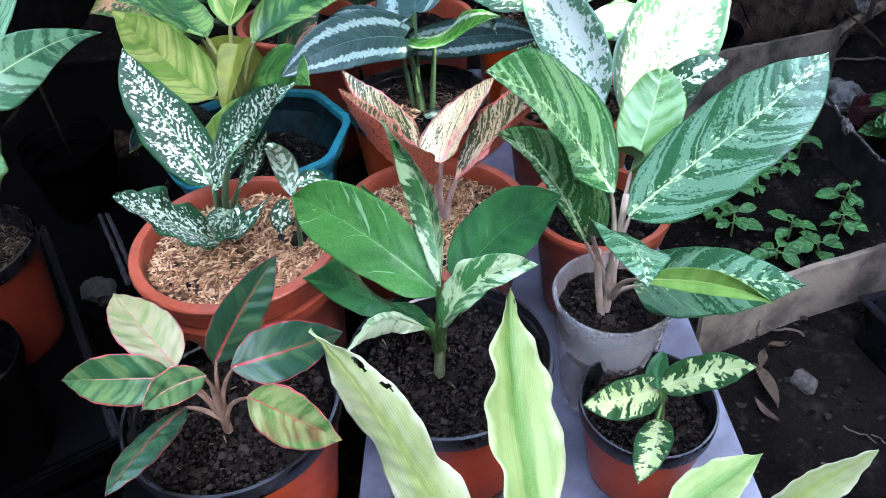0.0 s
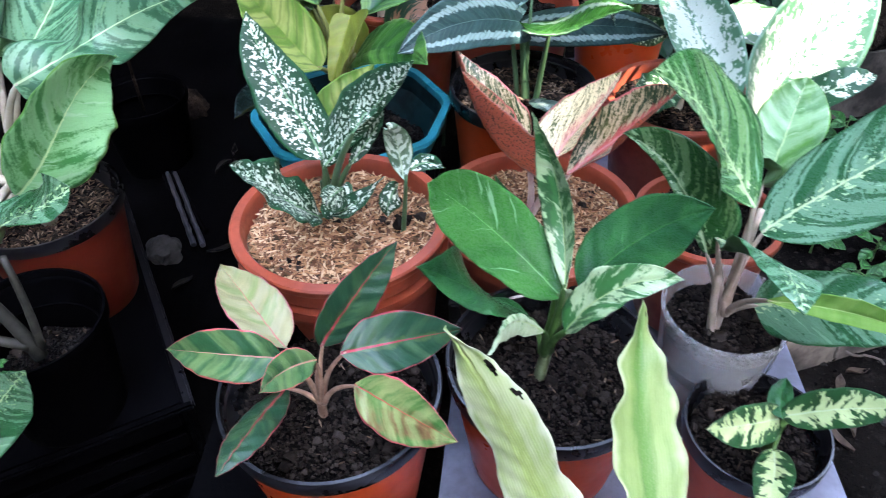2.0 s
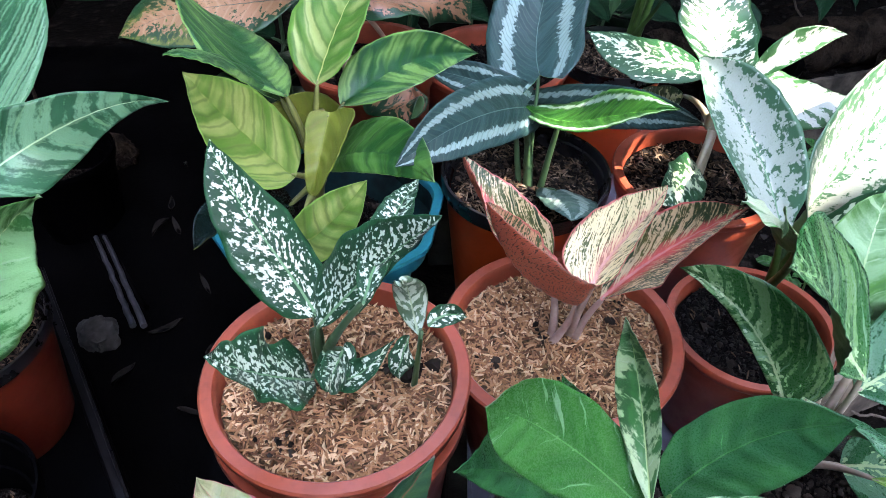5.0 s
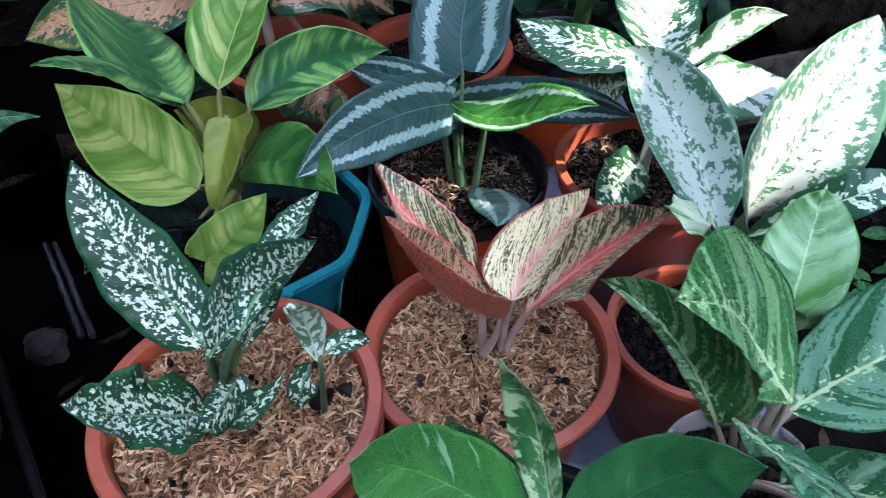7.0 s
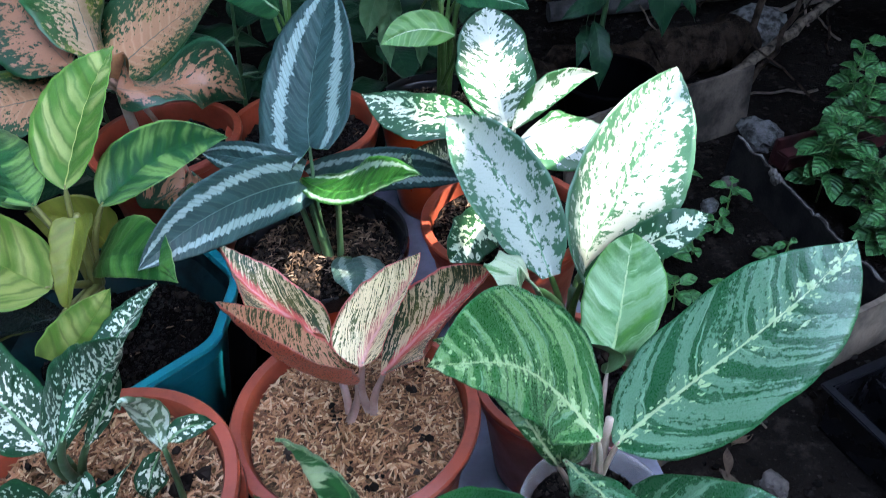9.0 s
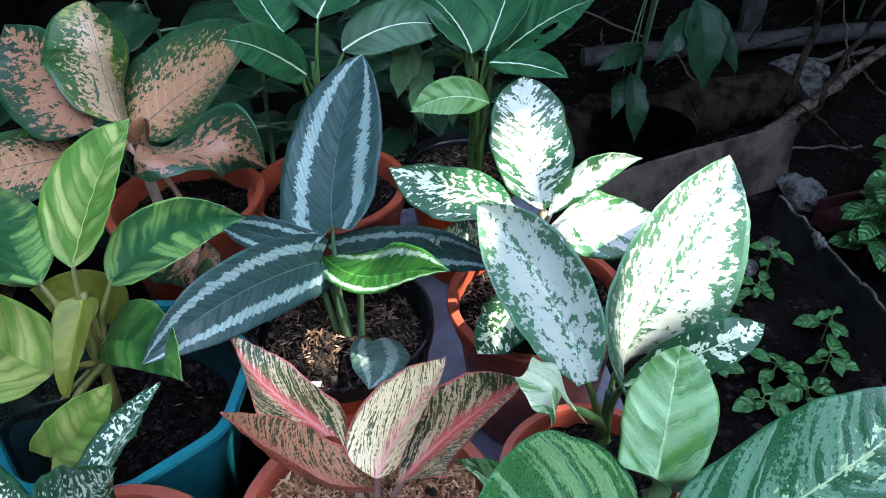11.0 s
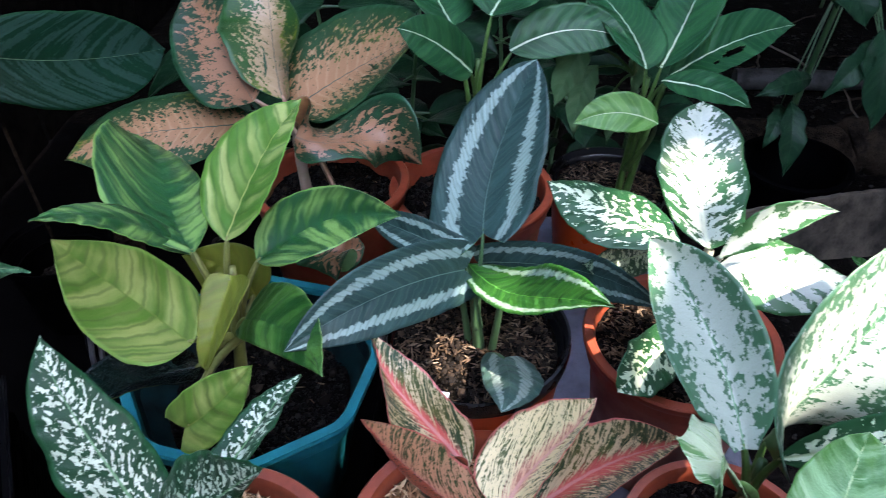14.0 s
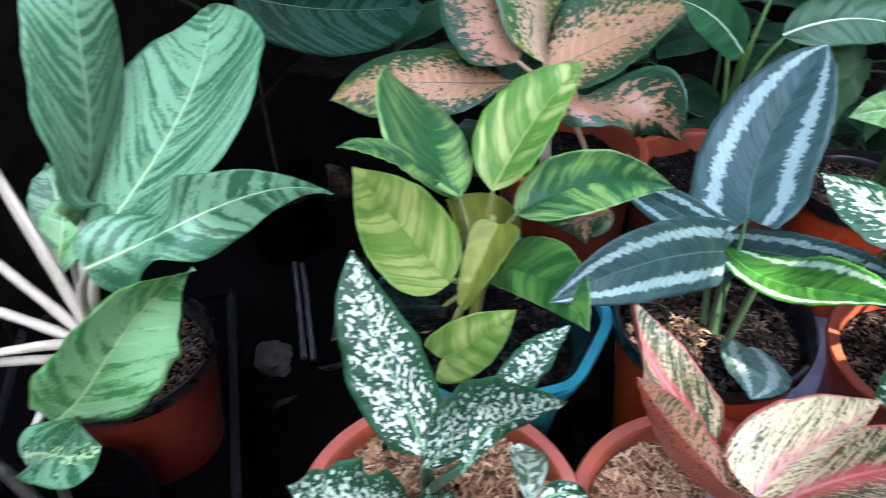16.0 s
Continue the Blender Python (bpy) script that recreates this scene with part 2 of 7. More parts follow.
LEAF = {
    "striped": leaf_material("striped_leaf", (0.015, 0.098, 0.034), (0.115, 0.255, 0.145), 0.72, 0.14, 0.49, 0.022, 4, rag=0.33, wave=(4.0, 0.025), mid=(0.46, 0.57, 0.30), mid_width=0.16, mid_rag=0.22, margin=(0.020, 0.13, 0.042), margin_width=0.05, streak=((0.22, 0.40, 0.24), 1.3, 0.61), fleck=((0.38, 0.54, 0.27), 1.3, 0.53), slope=0.40, bend=0.22, tone=0.3, rough=0.30, gloss=0.55),
    "striped_fresh": leaf_material("striped_fresh_leaf", (0.022, 0.125, 0.030), (0.17, 0.33, 0.13), 1.0, 0.14, 0.52, 0.03, 4, rag=0.33, wave=(4.0, 0.025), mid=(0.46, 0.57, 0.30), mid_width=0.16, mid_rag=0.22, margin=(0.020, 0.13, 0.042), margin_width=0.05, streak=((0.22, 0.40, 0.24), 1.3, 0.61), fleck=((0.38, 0.54, 0.27), 1.3, 0.53), slope=0.40, bend=0.22, tone=0.3, rough=0.30, gloss=0.55),
    "striped_lush": leaf_material("striped_lush_leaf", (0.022, 0.108, 0.048), (0.135, 0.30, 0.165), 0.62, 0.12, 0.485, 0.07, 4, rag=0.30, wave=(4.0, 0.05), mid=(0.42, 0.57, 0.31), mid_width=0.17, mid_rag=0.10, margin=(0.030, 0.15, 0.055), margin_width=0.05, streak=((0.17, 0.33, 0.16), 1.5, 0.60), slope=0.36, bend=0.20, core=((0.20, 0.34, 0.17), 0.07, 0.4), tone=0.3),
    # Dark copy of the striped leaf, with the shade in its tints.
    "striped_shaded": leaf_material("striped_shaded_leaf", (0.005, 0.030, 0.016), (0.020, 0.058, 0.042), 0.8, 0.16, 0.49, 0.05, 2, rag=0.3, mid=(0.14, 0.21, 0.12), mid_width=0.08, margin=(0.008, 0.05, 0.02), margin_width=0.05, slope=0.8, bend=0.18, tone=0.3, gloss=0.10),
    "striped_light": leaf_material("striped_light_leaf", (0.030, 0.180, 0.046), (0.19, 0.43, 0.19), 0.60, 0.14, 0.47, 0.06, 4, rag=0.24, mid=(0.40, 0.55, 0.26), mid_width=0.20, mid_rag=0.30, slope=0.45, bend=0.14, streak=((0.27, 0.48, 0.27), 1.5, 0.60), margin=(0.10, 0.28, 0.06), margin_width=0.05, second=((0.055, 0.23, 0.055), 0.52)),
    "striped_silver": leaf_material("striped_silver_leaf", (0.070, 0.215, 0.058), (0.23, 0.42, 0.19), 0.60, 0.14, 0.46, 0.10, 3, rag=0.16, mid=(0.40, 0.55, 0.26), mid_width=0.20, mid_rag=0.30, slope=0.45, bend=0.14, streak=((0.32, 0.50, 0.26), 1.5, 0.60), margin=(0.10, 0.28, 0.06), margin_width=0.05, second=((0.09, 0.27, 0.045), 0.52)),
    "striped_under": leaf_material("striped_under_leaf", (0.16, 0.34, 0.06), (0.26, 0.44, 0.10), 0.6, 0.1, 0.5, 0.2, 2, mid=(0.4, 0.55, 0.2), mid_width=0.1),
    "speckled": leaf_material("speckled_leaf", (0.011, 0.056, 0.025), (0.60, 0.65, 0.52), 2.7, 2.9, 0.512, 0.022, 4, rag=0.34, centre=0.28, grow=0.13, mid=(0.13, 0.27, 0.13), mid_width=0.16, margin=(0.012, 0.075, 0.028), margin_width=0.16, slope=0.55, bend=0.0, gloss=0.22),
    "speckled_under": leaf_material("speckled_under_leaf", (0.09, 0.16, 0.09), (0.50, 0.58, 0.46), 1.6, 1.6, 0.50, 0.04, 3, rag=0.15, slope=0.6, bend=0.0, mid=(0.35, 0.45, 0.28), mid_width=0.12, margin=(0.05, 0.13, 0.05), margin_width=0.08),
    "bicolour": leaf_material("bicolour_leaf", (0.070, 0.085, 0.018), (0.76, 0.61, 0.34), 4.2, 1.2, 0.44, 0.045, 5, rag=0.52, wave=(10.0, 0.0), core=((0.72, 0.24, 0.19), 0.22, 0.6), mid=(0.68, 0.33, 0.27), mid_width=0.25, mid_rag=0.2, margin=(0.62, 0.16, 0.13), margin_width=0.07, slope=1.9, bend=0.0, tone=0.15, second=((0.04, 0.075, 0.02), 0.54)),
    "bicolour_rosy": leaf_material("bicolour_rosy_leaf", (0.045, 0.075, 0.022), (0.64, 0.34, 0.21), 4.2, 1.2, 0.475, 0.05, 5, rag=0.52, wave=(10.0, 0.0), core=((0.72, 0.24, 0.19), 0.30, 0.6), mid=(0.68, 0.33, 0.27), mid_width=0.25, mid_rag=0.2, margin=(0.62, 0.16, 0.13), margin_width=0.07, slope=1.9, bend=0.0, tone=0.15, second=((0.04, 0.075, 0.02), 0.54)),
    "bicolour_dark": leaf_material("bicolour_dark_leaf", (0.020, 0.058, 0.022), (0.66, 0.52, 0.31), 3.0, 0.8, 0.53, 0.04, 5, rag=0.50, wave=(10.0, 0.0), streak=((0.52, 0.42, 0.25), 3.4, 0.58), core=((0.70, 0.12, 0.11), 0.26, 0.9), mid=(0.68, 0.26, 0.24), mid_width=0.3, mid_rag=0.2, margin=(0.60, 0.15, 0.13), margin_width=0.07, slope=1.9, bend=0.0, tone=0.15, second=((0.10, 0.11, 0.025), 0.52)),
    "bicolour_under": leaf_material("bicolour_under_leaf", (0.20, 0.050, 0.028), (0.86, 0.20, 0.12), 4.0, 2.6, 0.41, 0.03, 3, rag=0.4, mid=(0.62, 0.24, 0.22), mid_width=0.3, slope=1.2, bend=0.0, margin=(0.55, 0.26, 0.2), margin_width=0.05),
    "deep": leaf_material("deep_leaf", (0.011, 0.082, 0.027), (0.030, 0.155, 0.044), 0.35, 0.3, 0.53, 0.22, 3, mid=(0.04, 0.17, 0.045), mid_width=0.09, slope=0.6, tone=0.25, streak=((0.09, 0.28, 0.10), 1.7, 0.68), rough=0.30),
    "deep_bright": leaf_material("deep_bright_leaf", (0.022, 0.135, 0.028), (0.048, 0.205, 0.045), 0.35, 0.3, 0.50, 0.22, 3, mid=(0.10, 0.30, 0.09), mid_width=0.09, slope=1.1, tone=0.25, streak=((0.24, 0.46, 0.25), 1.2, 0.62), fleck=((0.15, 0.34, 0.13), 1.2, 0.66), rough=0.28),
    "deep_flecked": leaf_material("deep_flecked_leaf", (0.03, 0.15, 0.04), (0.40, 0.53, 0.29), 0.7, 0.7, 0.50, 0.05, 4, rag=0.15, mid=(0.36, 0.48, 0.2), mid_width=0.10, slope=1.3, second=((0.02, 0.1, 0.03), 0.52), streak=((0.50, 0.60, 0.40), 1.8, 0.62)),
    "cream_flush": leaf_material("cream_flushed_leaf", (0.10, 0.26, 0.08), (0.48, 0.56, 0.36), 0.7, 0.5, 0.44, 0.06, 4, rag=0.15, mid=(0.4, 0.5, 0.25), mid_width=0.08, slope=1.0, streak=((0.55, 0.62, 0.44), 1.8, 0.6)),
    "red_rim": leaf_material("red_rimmed_leaf", (0.012, 0.058, 0.028), (0.032, 0.090, 0.036), 0.7, 0.2, 0.54, 0.08, 3, mid=(0.34, 0.028, 0.048), mid_width=0.17, margin=(0.34, 0.035, 0.05), margin_width=0.055, core=((0.085, 0.14, 0.04), 0.16, 0.55), slope=0.8, vein=((0.09, 0.16, 0.07), 0.9, 0.07)),
    "red_rim_pale": leaf_material("red_rim_pale_leaf", (0.17, 0.22, 0.070), (0.275, 0.255, 0.125), 0.8, 0.25, 0.42, 0.14, 3, mid=(0.40, 0.10, 0.08), mid_width=0.1, margin=(0.42, 0.09, 0.11), margin_width=0.05, slope=0.6, bend=0.2, vein=((0.42, 0.36, 0.16), 1.0, 0.12)),
    "red_rim_flushed": leaf_material("red_flushed_leaf", (0.05, 0.17, 0.035), (0.27, 0.33, 0.12), 0.8, 0.2, 0.47, 0.14, 3, rag=0.10, mid=(0.50, 0.08, 0.06), mid_width=0.1, margin=(0.52, 0.08, 0.09), margin_width=0.08, slope=0.6, bend=0.2, second=((0.20, 0.10, 0.04), 0.5)),
    "red_rim_green": leaf_material("red_rim_green_leaf", (0.022, 0.10, 0.036), (0.125, 0.225, 0.08), 0.8, 0.16, 0.50, 0.12, 3, rag=0.10, mid=(0.60, 0.24, 0.2), mid_width=0.1, margin=(0.54, 0.09, 0.09), margin_width=0.08, slope=0.6, bend=0.2),
    "cream_blotch": leaf_material("cream_blotch_leaf", (0.015, 0.075, 0.022), (0.52, 0.60, 0.28), 1.5, 0.7, 0.40, 0.03, 4, rag=0.3, centre=0.05, grow=0.22, mid=(0.55, 0.64, 0.36), mid_width=0.12, margin=(0.02, 0.09, 0.03), margin_width=0.12, slope=0.8, bend=0.01),
    "lime": leaf_material("lime_leaf", (0.085, 0.18, 0.026), (0.29, 0.34, 0.10), 0.55, 0.10, 0.45, 0.16, 2, centre=0.40, grow=0.24, wave=(2.3, 0.025), mid=(0.13, 0.19, 0.035), mid_width=0.1, margin=(0.15, 0.28, 0.05), margin_width=0.08, slope=0.42, bend=0.16, vein=((0.07, 0.11, 0.025), 1.45, 0.5), quilt=0.30, rough=0.42, gloss=0.3, second=((0.08, 0.17, 0.025), 0.55)),
    "lime_pale": leaf_material("lime_pale_leaf", (0.075, 0.20, 0.03), (0.36, 0.43, 0.145), 0.5, 0.10, 0.455, 0.13, 1, centre=0.45, grow=0.26, wave=(2.3, 0.045), mid=(0.42, 0.46, 0.15), mid_width=0.11, margin=(0.13, 0.30, 0.05), margin_width=0.10, slope=0.5, bend=0.16, vein=((0.06, 0.15, 0.03), 1.45, 0.6), quilt=0.26, rough=0.42, gloss=0.3),
    "lime_green": leaf_material("lime_green_leaf", (0.014, 0.092, 0.032), (0.20, 0.37, 0.105), 0.6, 0.10, 0.48, 0.12, 2, wave=(2.4, 0.05), centre=0.62, grow=0.30, core=((0.012, 0.085, 0.03), 0.10), margin=(0.17, 0.34, 0.08), margin_width=0.06, slope=0.5, bend=0.18, vein=((0.02, 0.11, 0.02), 1.5, 0.6), quilt=0.26, rough=0.34, gloss=0.5),
    "lime_deep": leaf_material("lime_deep_leaf", (0.010, 0.075, 0.015), (0.075, 0.21, 0.042), 0.6, 0.14, 0.53, 0.13, 3, wave=(2.4, 0.03), core=((0.012, 0.08, 0.02), 0.07), margin=(0.14, 0.24, 0.06), margin_width=0.03, slope=0.55, bend=0.18, quilt=0.25),
    "olive": leaf_material("olive_leaf", (0.105, 0.135, 0.018), (0.19, 0.215, 0.032), 0.5, 0.1, 0.47, 0.28, 2, wave=(2.3, 0.03), mid=(0.20, 0.22, 0.03), mid_width=0.08, slope=0.6, vein=((0.16, 0.15, 0.03), 1.366, 0.4), quilt=0.25, rough=0.45, gloss=0.3),
    "silver_band": leaf_material("silver_band_leaf", (0.017, 0.050, 0.046), (0.028, 0.074, 0.067), 0.6, 0.2, 0.52, 0.10, 3, mid=(0.10, 0.17, 0.14), mid_width=0.07, band=((0.29, 0.40, 0.36), 0.48, 0.72), slope=1.0, rough=0.42, vein=((0.05, 0.10, 0.082), 0.8, 0.4), gloss=0.35),
    "silver_pale": leaf_material("silver_pale_leaf", (0.055, 0.115, 0.095), (0.085, 0.16, 0.13), 0.6, 0.2, 0.52, 0.10, 3, mid=(0.10, 0.17, 0.14), mid_width=0.07, band=((0.35, 0.43, 0.38), 0.36, 0.70), slope=1.0, rough=0.42, vein=((0.05, 0.10, 0.082), 0.8, 0.4), gloss=0.35),
    "silver_band_green": leaf_material("silver_banded_green_leaf", (0.010, 0.075, 0.012), (0.026, 0.125, 0.020), 0.6, 0.2, 0.52, 0.12, 2, mid=(0.10, 0.32, 0.06), mid_width=0.07, band=((0.30, 0.42, 0.30), 0.66, 0.86), slope=1.0, vein=((0.13, 0.38, 0.06), 0.7, 0.15)),
    "white": leaf_material("white_leaf", (0.040, 0.125, 0.065), (0.38, 0.43, 0.365), 1.7, 1.35, 0.338, 0.035, 5, rag=0.38, centre=0.34, grow=0.46, mid=(0.12, 0.26, 0.14), mid_width=0.12, mid_rag=0.2, margin=(0.06, 0.16, 0.09), margin_width=0.04, slope=0.35, bend=0.01, tone=0.15, bump=0.4),
    "white_speckled": leaf_material("white_speckled_leaf", (0.014, 0.070, 0.026), (0.46, 0.50, 0.42), 1.6, 0.8, 0.40, 0.025, 3, rag=0.36, centre=0.05, grow=0.22, mid=(0.56, 0.60, 0.47), mid_width=0.22, slope=0.8, bend=0.01, tone=0.15, margin=(0.016, 0.08, 0.028), margin_width=0.06, bump=0.4),
    # Whiter copy of white_speckled: strong sun is put into tints and pattern.
    "white_sunlit": leaf_material("white_sunlit_leaf", (0.03, 0.12, 0.04), (0.52, 0.56, 0.47), 1.0, 0.55, 0.29, 0.03, 3, rag=0.36, centre=0.05, grow=0.30, mid=(0.70, 0.74, 0.58), mid_width=0.22, slope=0.8, bend=0.01, tone=0.15, margin=(0.04, 0.15, 0.05), margin_width=0.06, bump=0.4),
    "white_half": leaf_material("white_half_leaf", (0.016, 0.080, 0.030), (0.66, 0.73, 0.52), 1.5, 1.3, 0.480, 0.022, 3, rag=0.2, centre=0.15, grow=0.16, mid=(0.5, 0.6, 0.35), mid_width=0.14, slope=0.6, bend=0.01, margin=(0.015, 0.08, 0.03), margin_width=0.08),
    "pink": leaf_material("pink_leaf", (0.014, 0.058, 0.020), (0.39, 0.20, 0.11), 1.9, 1.5, 0.325, 0.03, 5, rag=0.46, centre=0.0, grow=0.38, tip=0.14, mid=(0.06, 0.09, 0.07), mid_width=0.13, margin=(0.018, 0.08, 0.035), margin_width=0.08, slope=0.5, bend=0.01, vein=((0.54, 0.33, 0.21), 1.3, 0.35, 1), second=((0.16, 0.19, 0.03), 0.55), tone=0.2),
    "pink_pale": leaf_material("pink_pale_leaf", (0.018, 0.075, 0.017), (0.41, 0.275, 0.17), 2.1, 1.5, 0.36, 0.03, 5, rag=0.44, centre=0.0, grow=0.34, tip=0.18, mid=(0.06, 0.10, 0.08), mid_width=0.13, margin=(0.02, 0.09, 0.03), margin_width=0.08, slope=0.5, bend=0.01, second=((0.20, 0.24, 0.03), 0.54), vein=((0.54, 0.38, 0.26), 1.3, 0.35, 1)),
    "pink_dark": leaf_material("pink_dark_leaf", (0.011, 0.048, 0.022), (0.33, 0.155, 0.09), 1.7, 1.3, 0.375, 0.03, 5, rag=0.36, centre=0.0, grow=0.26, tip=0.12, mid=(0.2, 0.12, 0.08), mid_width=0.1, margin=(0.014, 0.07, 0.03), margin_width=0.12, slope=0.5, bend=0.01),
    "white_rib": leaf_material("white_rib_leaf", (0.010, 0.070, 0.027), (0.022, 0.108, 0.040), 0.6, 0.15, 0.53, 0.08, 3, mid=(0.56, 0.64, 0.46), mid_width=0.16, slope=0.6, rough=0.34, vein=((0.035, 0.14, 0.045), 0.9, 0.35), quilt=0.07, gloss=0.28),
    "light_rib": leaf_material("light_rib_leaf", (0.06, 0.19, 0.035), (0.10, 0.26, 0.055), 0.6, 0.15, 0.53, 0.1, 2, mid=(0.4, 0.5, 0.28), mid_width=0.12, slope=0.6, vein=((0.17, 0.33, 0.09), 0.9, 0.4)),
    "wilted": leaf_material("wilted_leaf", (0.085, 0.19, 0.085), (0.125, 0.24, 0.115), 0.7, 0.2, 0.52, 0.14, 3, mid=(0.12, 0.22, 0.12), mid_width=0.08, slope=0.6, streak=((0.16, 0.20, 0.10), 1.6, 0.66), rough=0.5, gloss=0.25),
    # Undergrowth leaf: near-black green that has the gloom in its tint.
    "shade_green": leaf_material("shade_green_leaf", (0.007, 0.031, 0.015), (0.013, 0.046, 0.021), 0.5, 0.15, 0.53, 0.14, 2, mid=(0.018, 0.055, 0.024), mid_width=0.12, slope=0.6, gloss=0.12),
    # Near-black lower leaf of the lime plant, its shade in the tint.
    "lime_shaded": leaf_material("lime_shaded_leaf", (0.0025, 0.0085, 0.0075), (0.005, 0.016, 0.014), 0.5, 0.15, 0.53, 0.14, 2, mid=(0.01, 0.025, 0.02), mid_width=0.1, slope=0.6, rough=0.25, gloss=0.4),
    "fresh_green": leaf_material("fresh_green_leaf", (0.022, 0.112, 0.028), (0.052, 0.19, 0.048), 1.6, 0.5, 0.50, 0.12, 3, mid=(0.09, 0.24, 0.07), mid_width=0.06, slope=0.7, vein=((0.012, 0.065, 0.014), 0.55, 0.22), quilt=0.5, bump=1.0, rag=0.2),
    "pale_rimmed": parallel_material("pale_rimmed_leaf", (0.19, 0.295, 0.080), (0.27, 0.365, 0.125), (0.42, 0.48, 0.24), (0.085, 0.22, 0.04)),
    "pale_cream": parallel_material("pale_cream_leaf", (0.30, 0.39, 0.135), (0.41, 0.46, 0.235), (0.50, 0.53, 0.33), (0.33, 0.42, 0.12)),
    "under": leaf_material("leaf_underside", (0.09, 0.20, 0.08), (0.13, 0.26, 0.11), 0.6, 0.15, 0.53, 0.14, 2, mid=(0.28, 0.4, 0.22), mid_width=0.12, slope=0.7, rough=0.5),
}
TERRACOTTA = plain("terracotta_plastic", (0.30, 0.056, 0.027), (0.19, 0.036, 0.018), 0.42, 20.0, 0.75, 0.14, 0.0008, gloss=0.42)
ORANGE = plain("orange_plastic", (0.40, 0.048, 0.010), (0.27, 0.032, 0.008), 0.34, 10.0, 0.4, 0.08, 0.0006, gloss=0.25)
BLACK = plain("black_plastic", (0.005, 0.005, 0.006), (0.011, 0.0115, 0.014), 0.27, 25.0, 0.6, 0.12, 0.0005, gloss=0.5)
TEAL = plain("teal_plastic", (0.002, 0.185, 0.225), (0.0015, 0.105, 0.13), 0.34, 12.0, 0.5, 0.1, 0.0006, gloss=0.3)


def clouded():
    """Clouded plastic that lets half of what lies behind show."""
    g = Graph("clouded_white_plastic")
    at = g.place()
    a, b = g.noise(at, 22.0, 4, 0.6), g.noise(at, 160.0, 3, 0.6)
    g.done(g.mix(g.step(a, 0.35, 0.7), (0.62, 0.60, 0.57), (0.42, 0.40, 0.38)), 0.35, b, 0.12, 0.0006)
    t = g.tree.nodes.new("ShaderNodeBsdfTransparent")
    m = g.tree.nodes.new("ShaderNodeMixShader")
    g.put(m, 0, 0.66), g.put(m, 1, g.bsdf.outputs[0]), g.put(m, 2, t.outputs[0])
    g.put(g.tree.nodes["Material Output"], 0, m.outputs[0])
    return g.mat


CUP = clouded()
TABLE = plain("grey_lavender_laminate", (0.150, 0.155, 0.20), (0.060, 0.062, 0.078), 0.34, 14.0, 0.85, 0.05, 0.0005, fine=300.0)
# Black plastic, its tint lowered to hold the deep shade at the left.
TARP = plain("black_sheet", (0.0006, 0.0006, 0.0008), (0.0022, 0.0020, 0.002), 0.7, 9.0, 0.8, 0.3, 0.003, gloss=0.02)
FIBRE = plain("weathered_fibre_board", (0.25, 0.19, 0.135), (0.045, 0.033, 0.024), 0.9, 8.0, 1.0, 0.4, 0.002)
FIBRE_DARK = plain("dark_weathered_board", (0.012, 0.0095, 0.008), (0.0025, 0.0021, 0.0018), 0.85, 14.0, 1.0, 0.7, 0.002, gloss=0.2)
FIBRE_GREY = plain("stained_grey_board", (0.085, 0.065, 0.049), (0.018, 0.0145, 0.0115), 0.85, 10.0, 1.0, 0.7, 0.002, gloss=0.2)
STONE = plain("grey_stone", (0.125, 0.12, 0.112), (0.022, 0.020, 0.018), 0.95, 38.0, 1.0, 1.0, 0.008, fine=110.0, gloss=0.1)
CHIPPED = plain("chipped_board", (0.14, 0.125, 0.11), (0.035, 0.03, 0.026), 0.9, 40.0, 1.0, 0.6, 0.002, gloss=0.1)
BRANCH = plain("mottled_bark", (0.105, 0.080, 0.058), (0.010, 0.008, 0.006), 0.9, 45.0, 1.0, 0.9, 0.004, gloss=0.1)
BARK = plain("rotting_wood", (0.034, 0.023, 0.016), (0.0025, 0.002, 0.0016), 0.9, 25.0, 0.9, 1.0, 0.010, gloss=0.05)
TWIG = plain("dry_twig", (0.095, 0.070, 0.050), (0.035, 0.026, 0.018), 0.8, 40.0, 0.8, 0.4, 0.002)
GREYWOOD = plain("grey_weathered_wood", (0.045, 0.041, 0.038), (0.016, 0.014, 0.013), 0.85, 20.0, 0.8, 0.5, 0.003, gloss=0.2)
EARTHSTONE = plain("earthy_stone", (0.085, 0.072, 0.062), (0.035, 0.03, 0.026), 0.9, 40.0, 0.9, 0.6, 0.004, gloss=0.2)
SHEATH = plain("brown_sheath", (0.30, 0.13, 0.055), (0.16, 0.07, 0.03), 0.5, 50.0, 0.8, 0.3, 0.001)
WALL_PLANKS = plain("near_black_planks", (0.005, 0.0045, 0.004), (0.002, 0.0018, 0.0016), 0.9, 20.0, 0.8, 0.5, 0.003, gloss=0.03)
RUST = plain("red_painted_metal", (0.045, 0.008, 0.008), (0.018, 0.004, 0.004), 0.5, 20.0, 0.8, 0.2, 0.001)
DRYLEAF = plain("dry_brown_leaf", (0.060, 0.034, 0.017), (0.03, 0.017, 0.010), 0.75, 60.0, 0.8, 0.4, 0.001)
STEM_TAN = plain("tan_stem", (0.30, 0.18, 0.12), (0.19, 0.10, 0.065), 0.5, 70.0, 0.8, 0.2, 0.0006)
STEM_PALE = plain("pale_stem", (0.42, 0.31, 0.245), (0.28, 0.22, 0.14), 0.45, 60.0, 0.6, 0.15, 0.0006)
STEM_WHITE = plain("cream_stem", (0.42, 0.37, 0.28), (0.30, 0.27, 0.17), 0.42, 50.0, 0.6, 0.12, 0.0006)
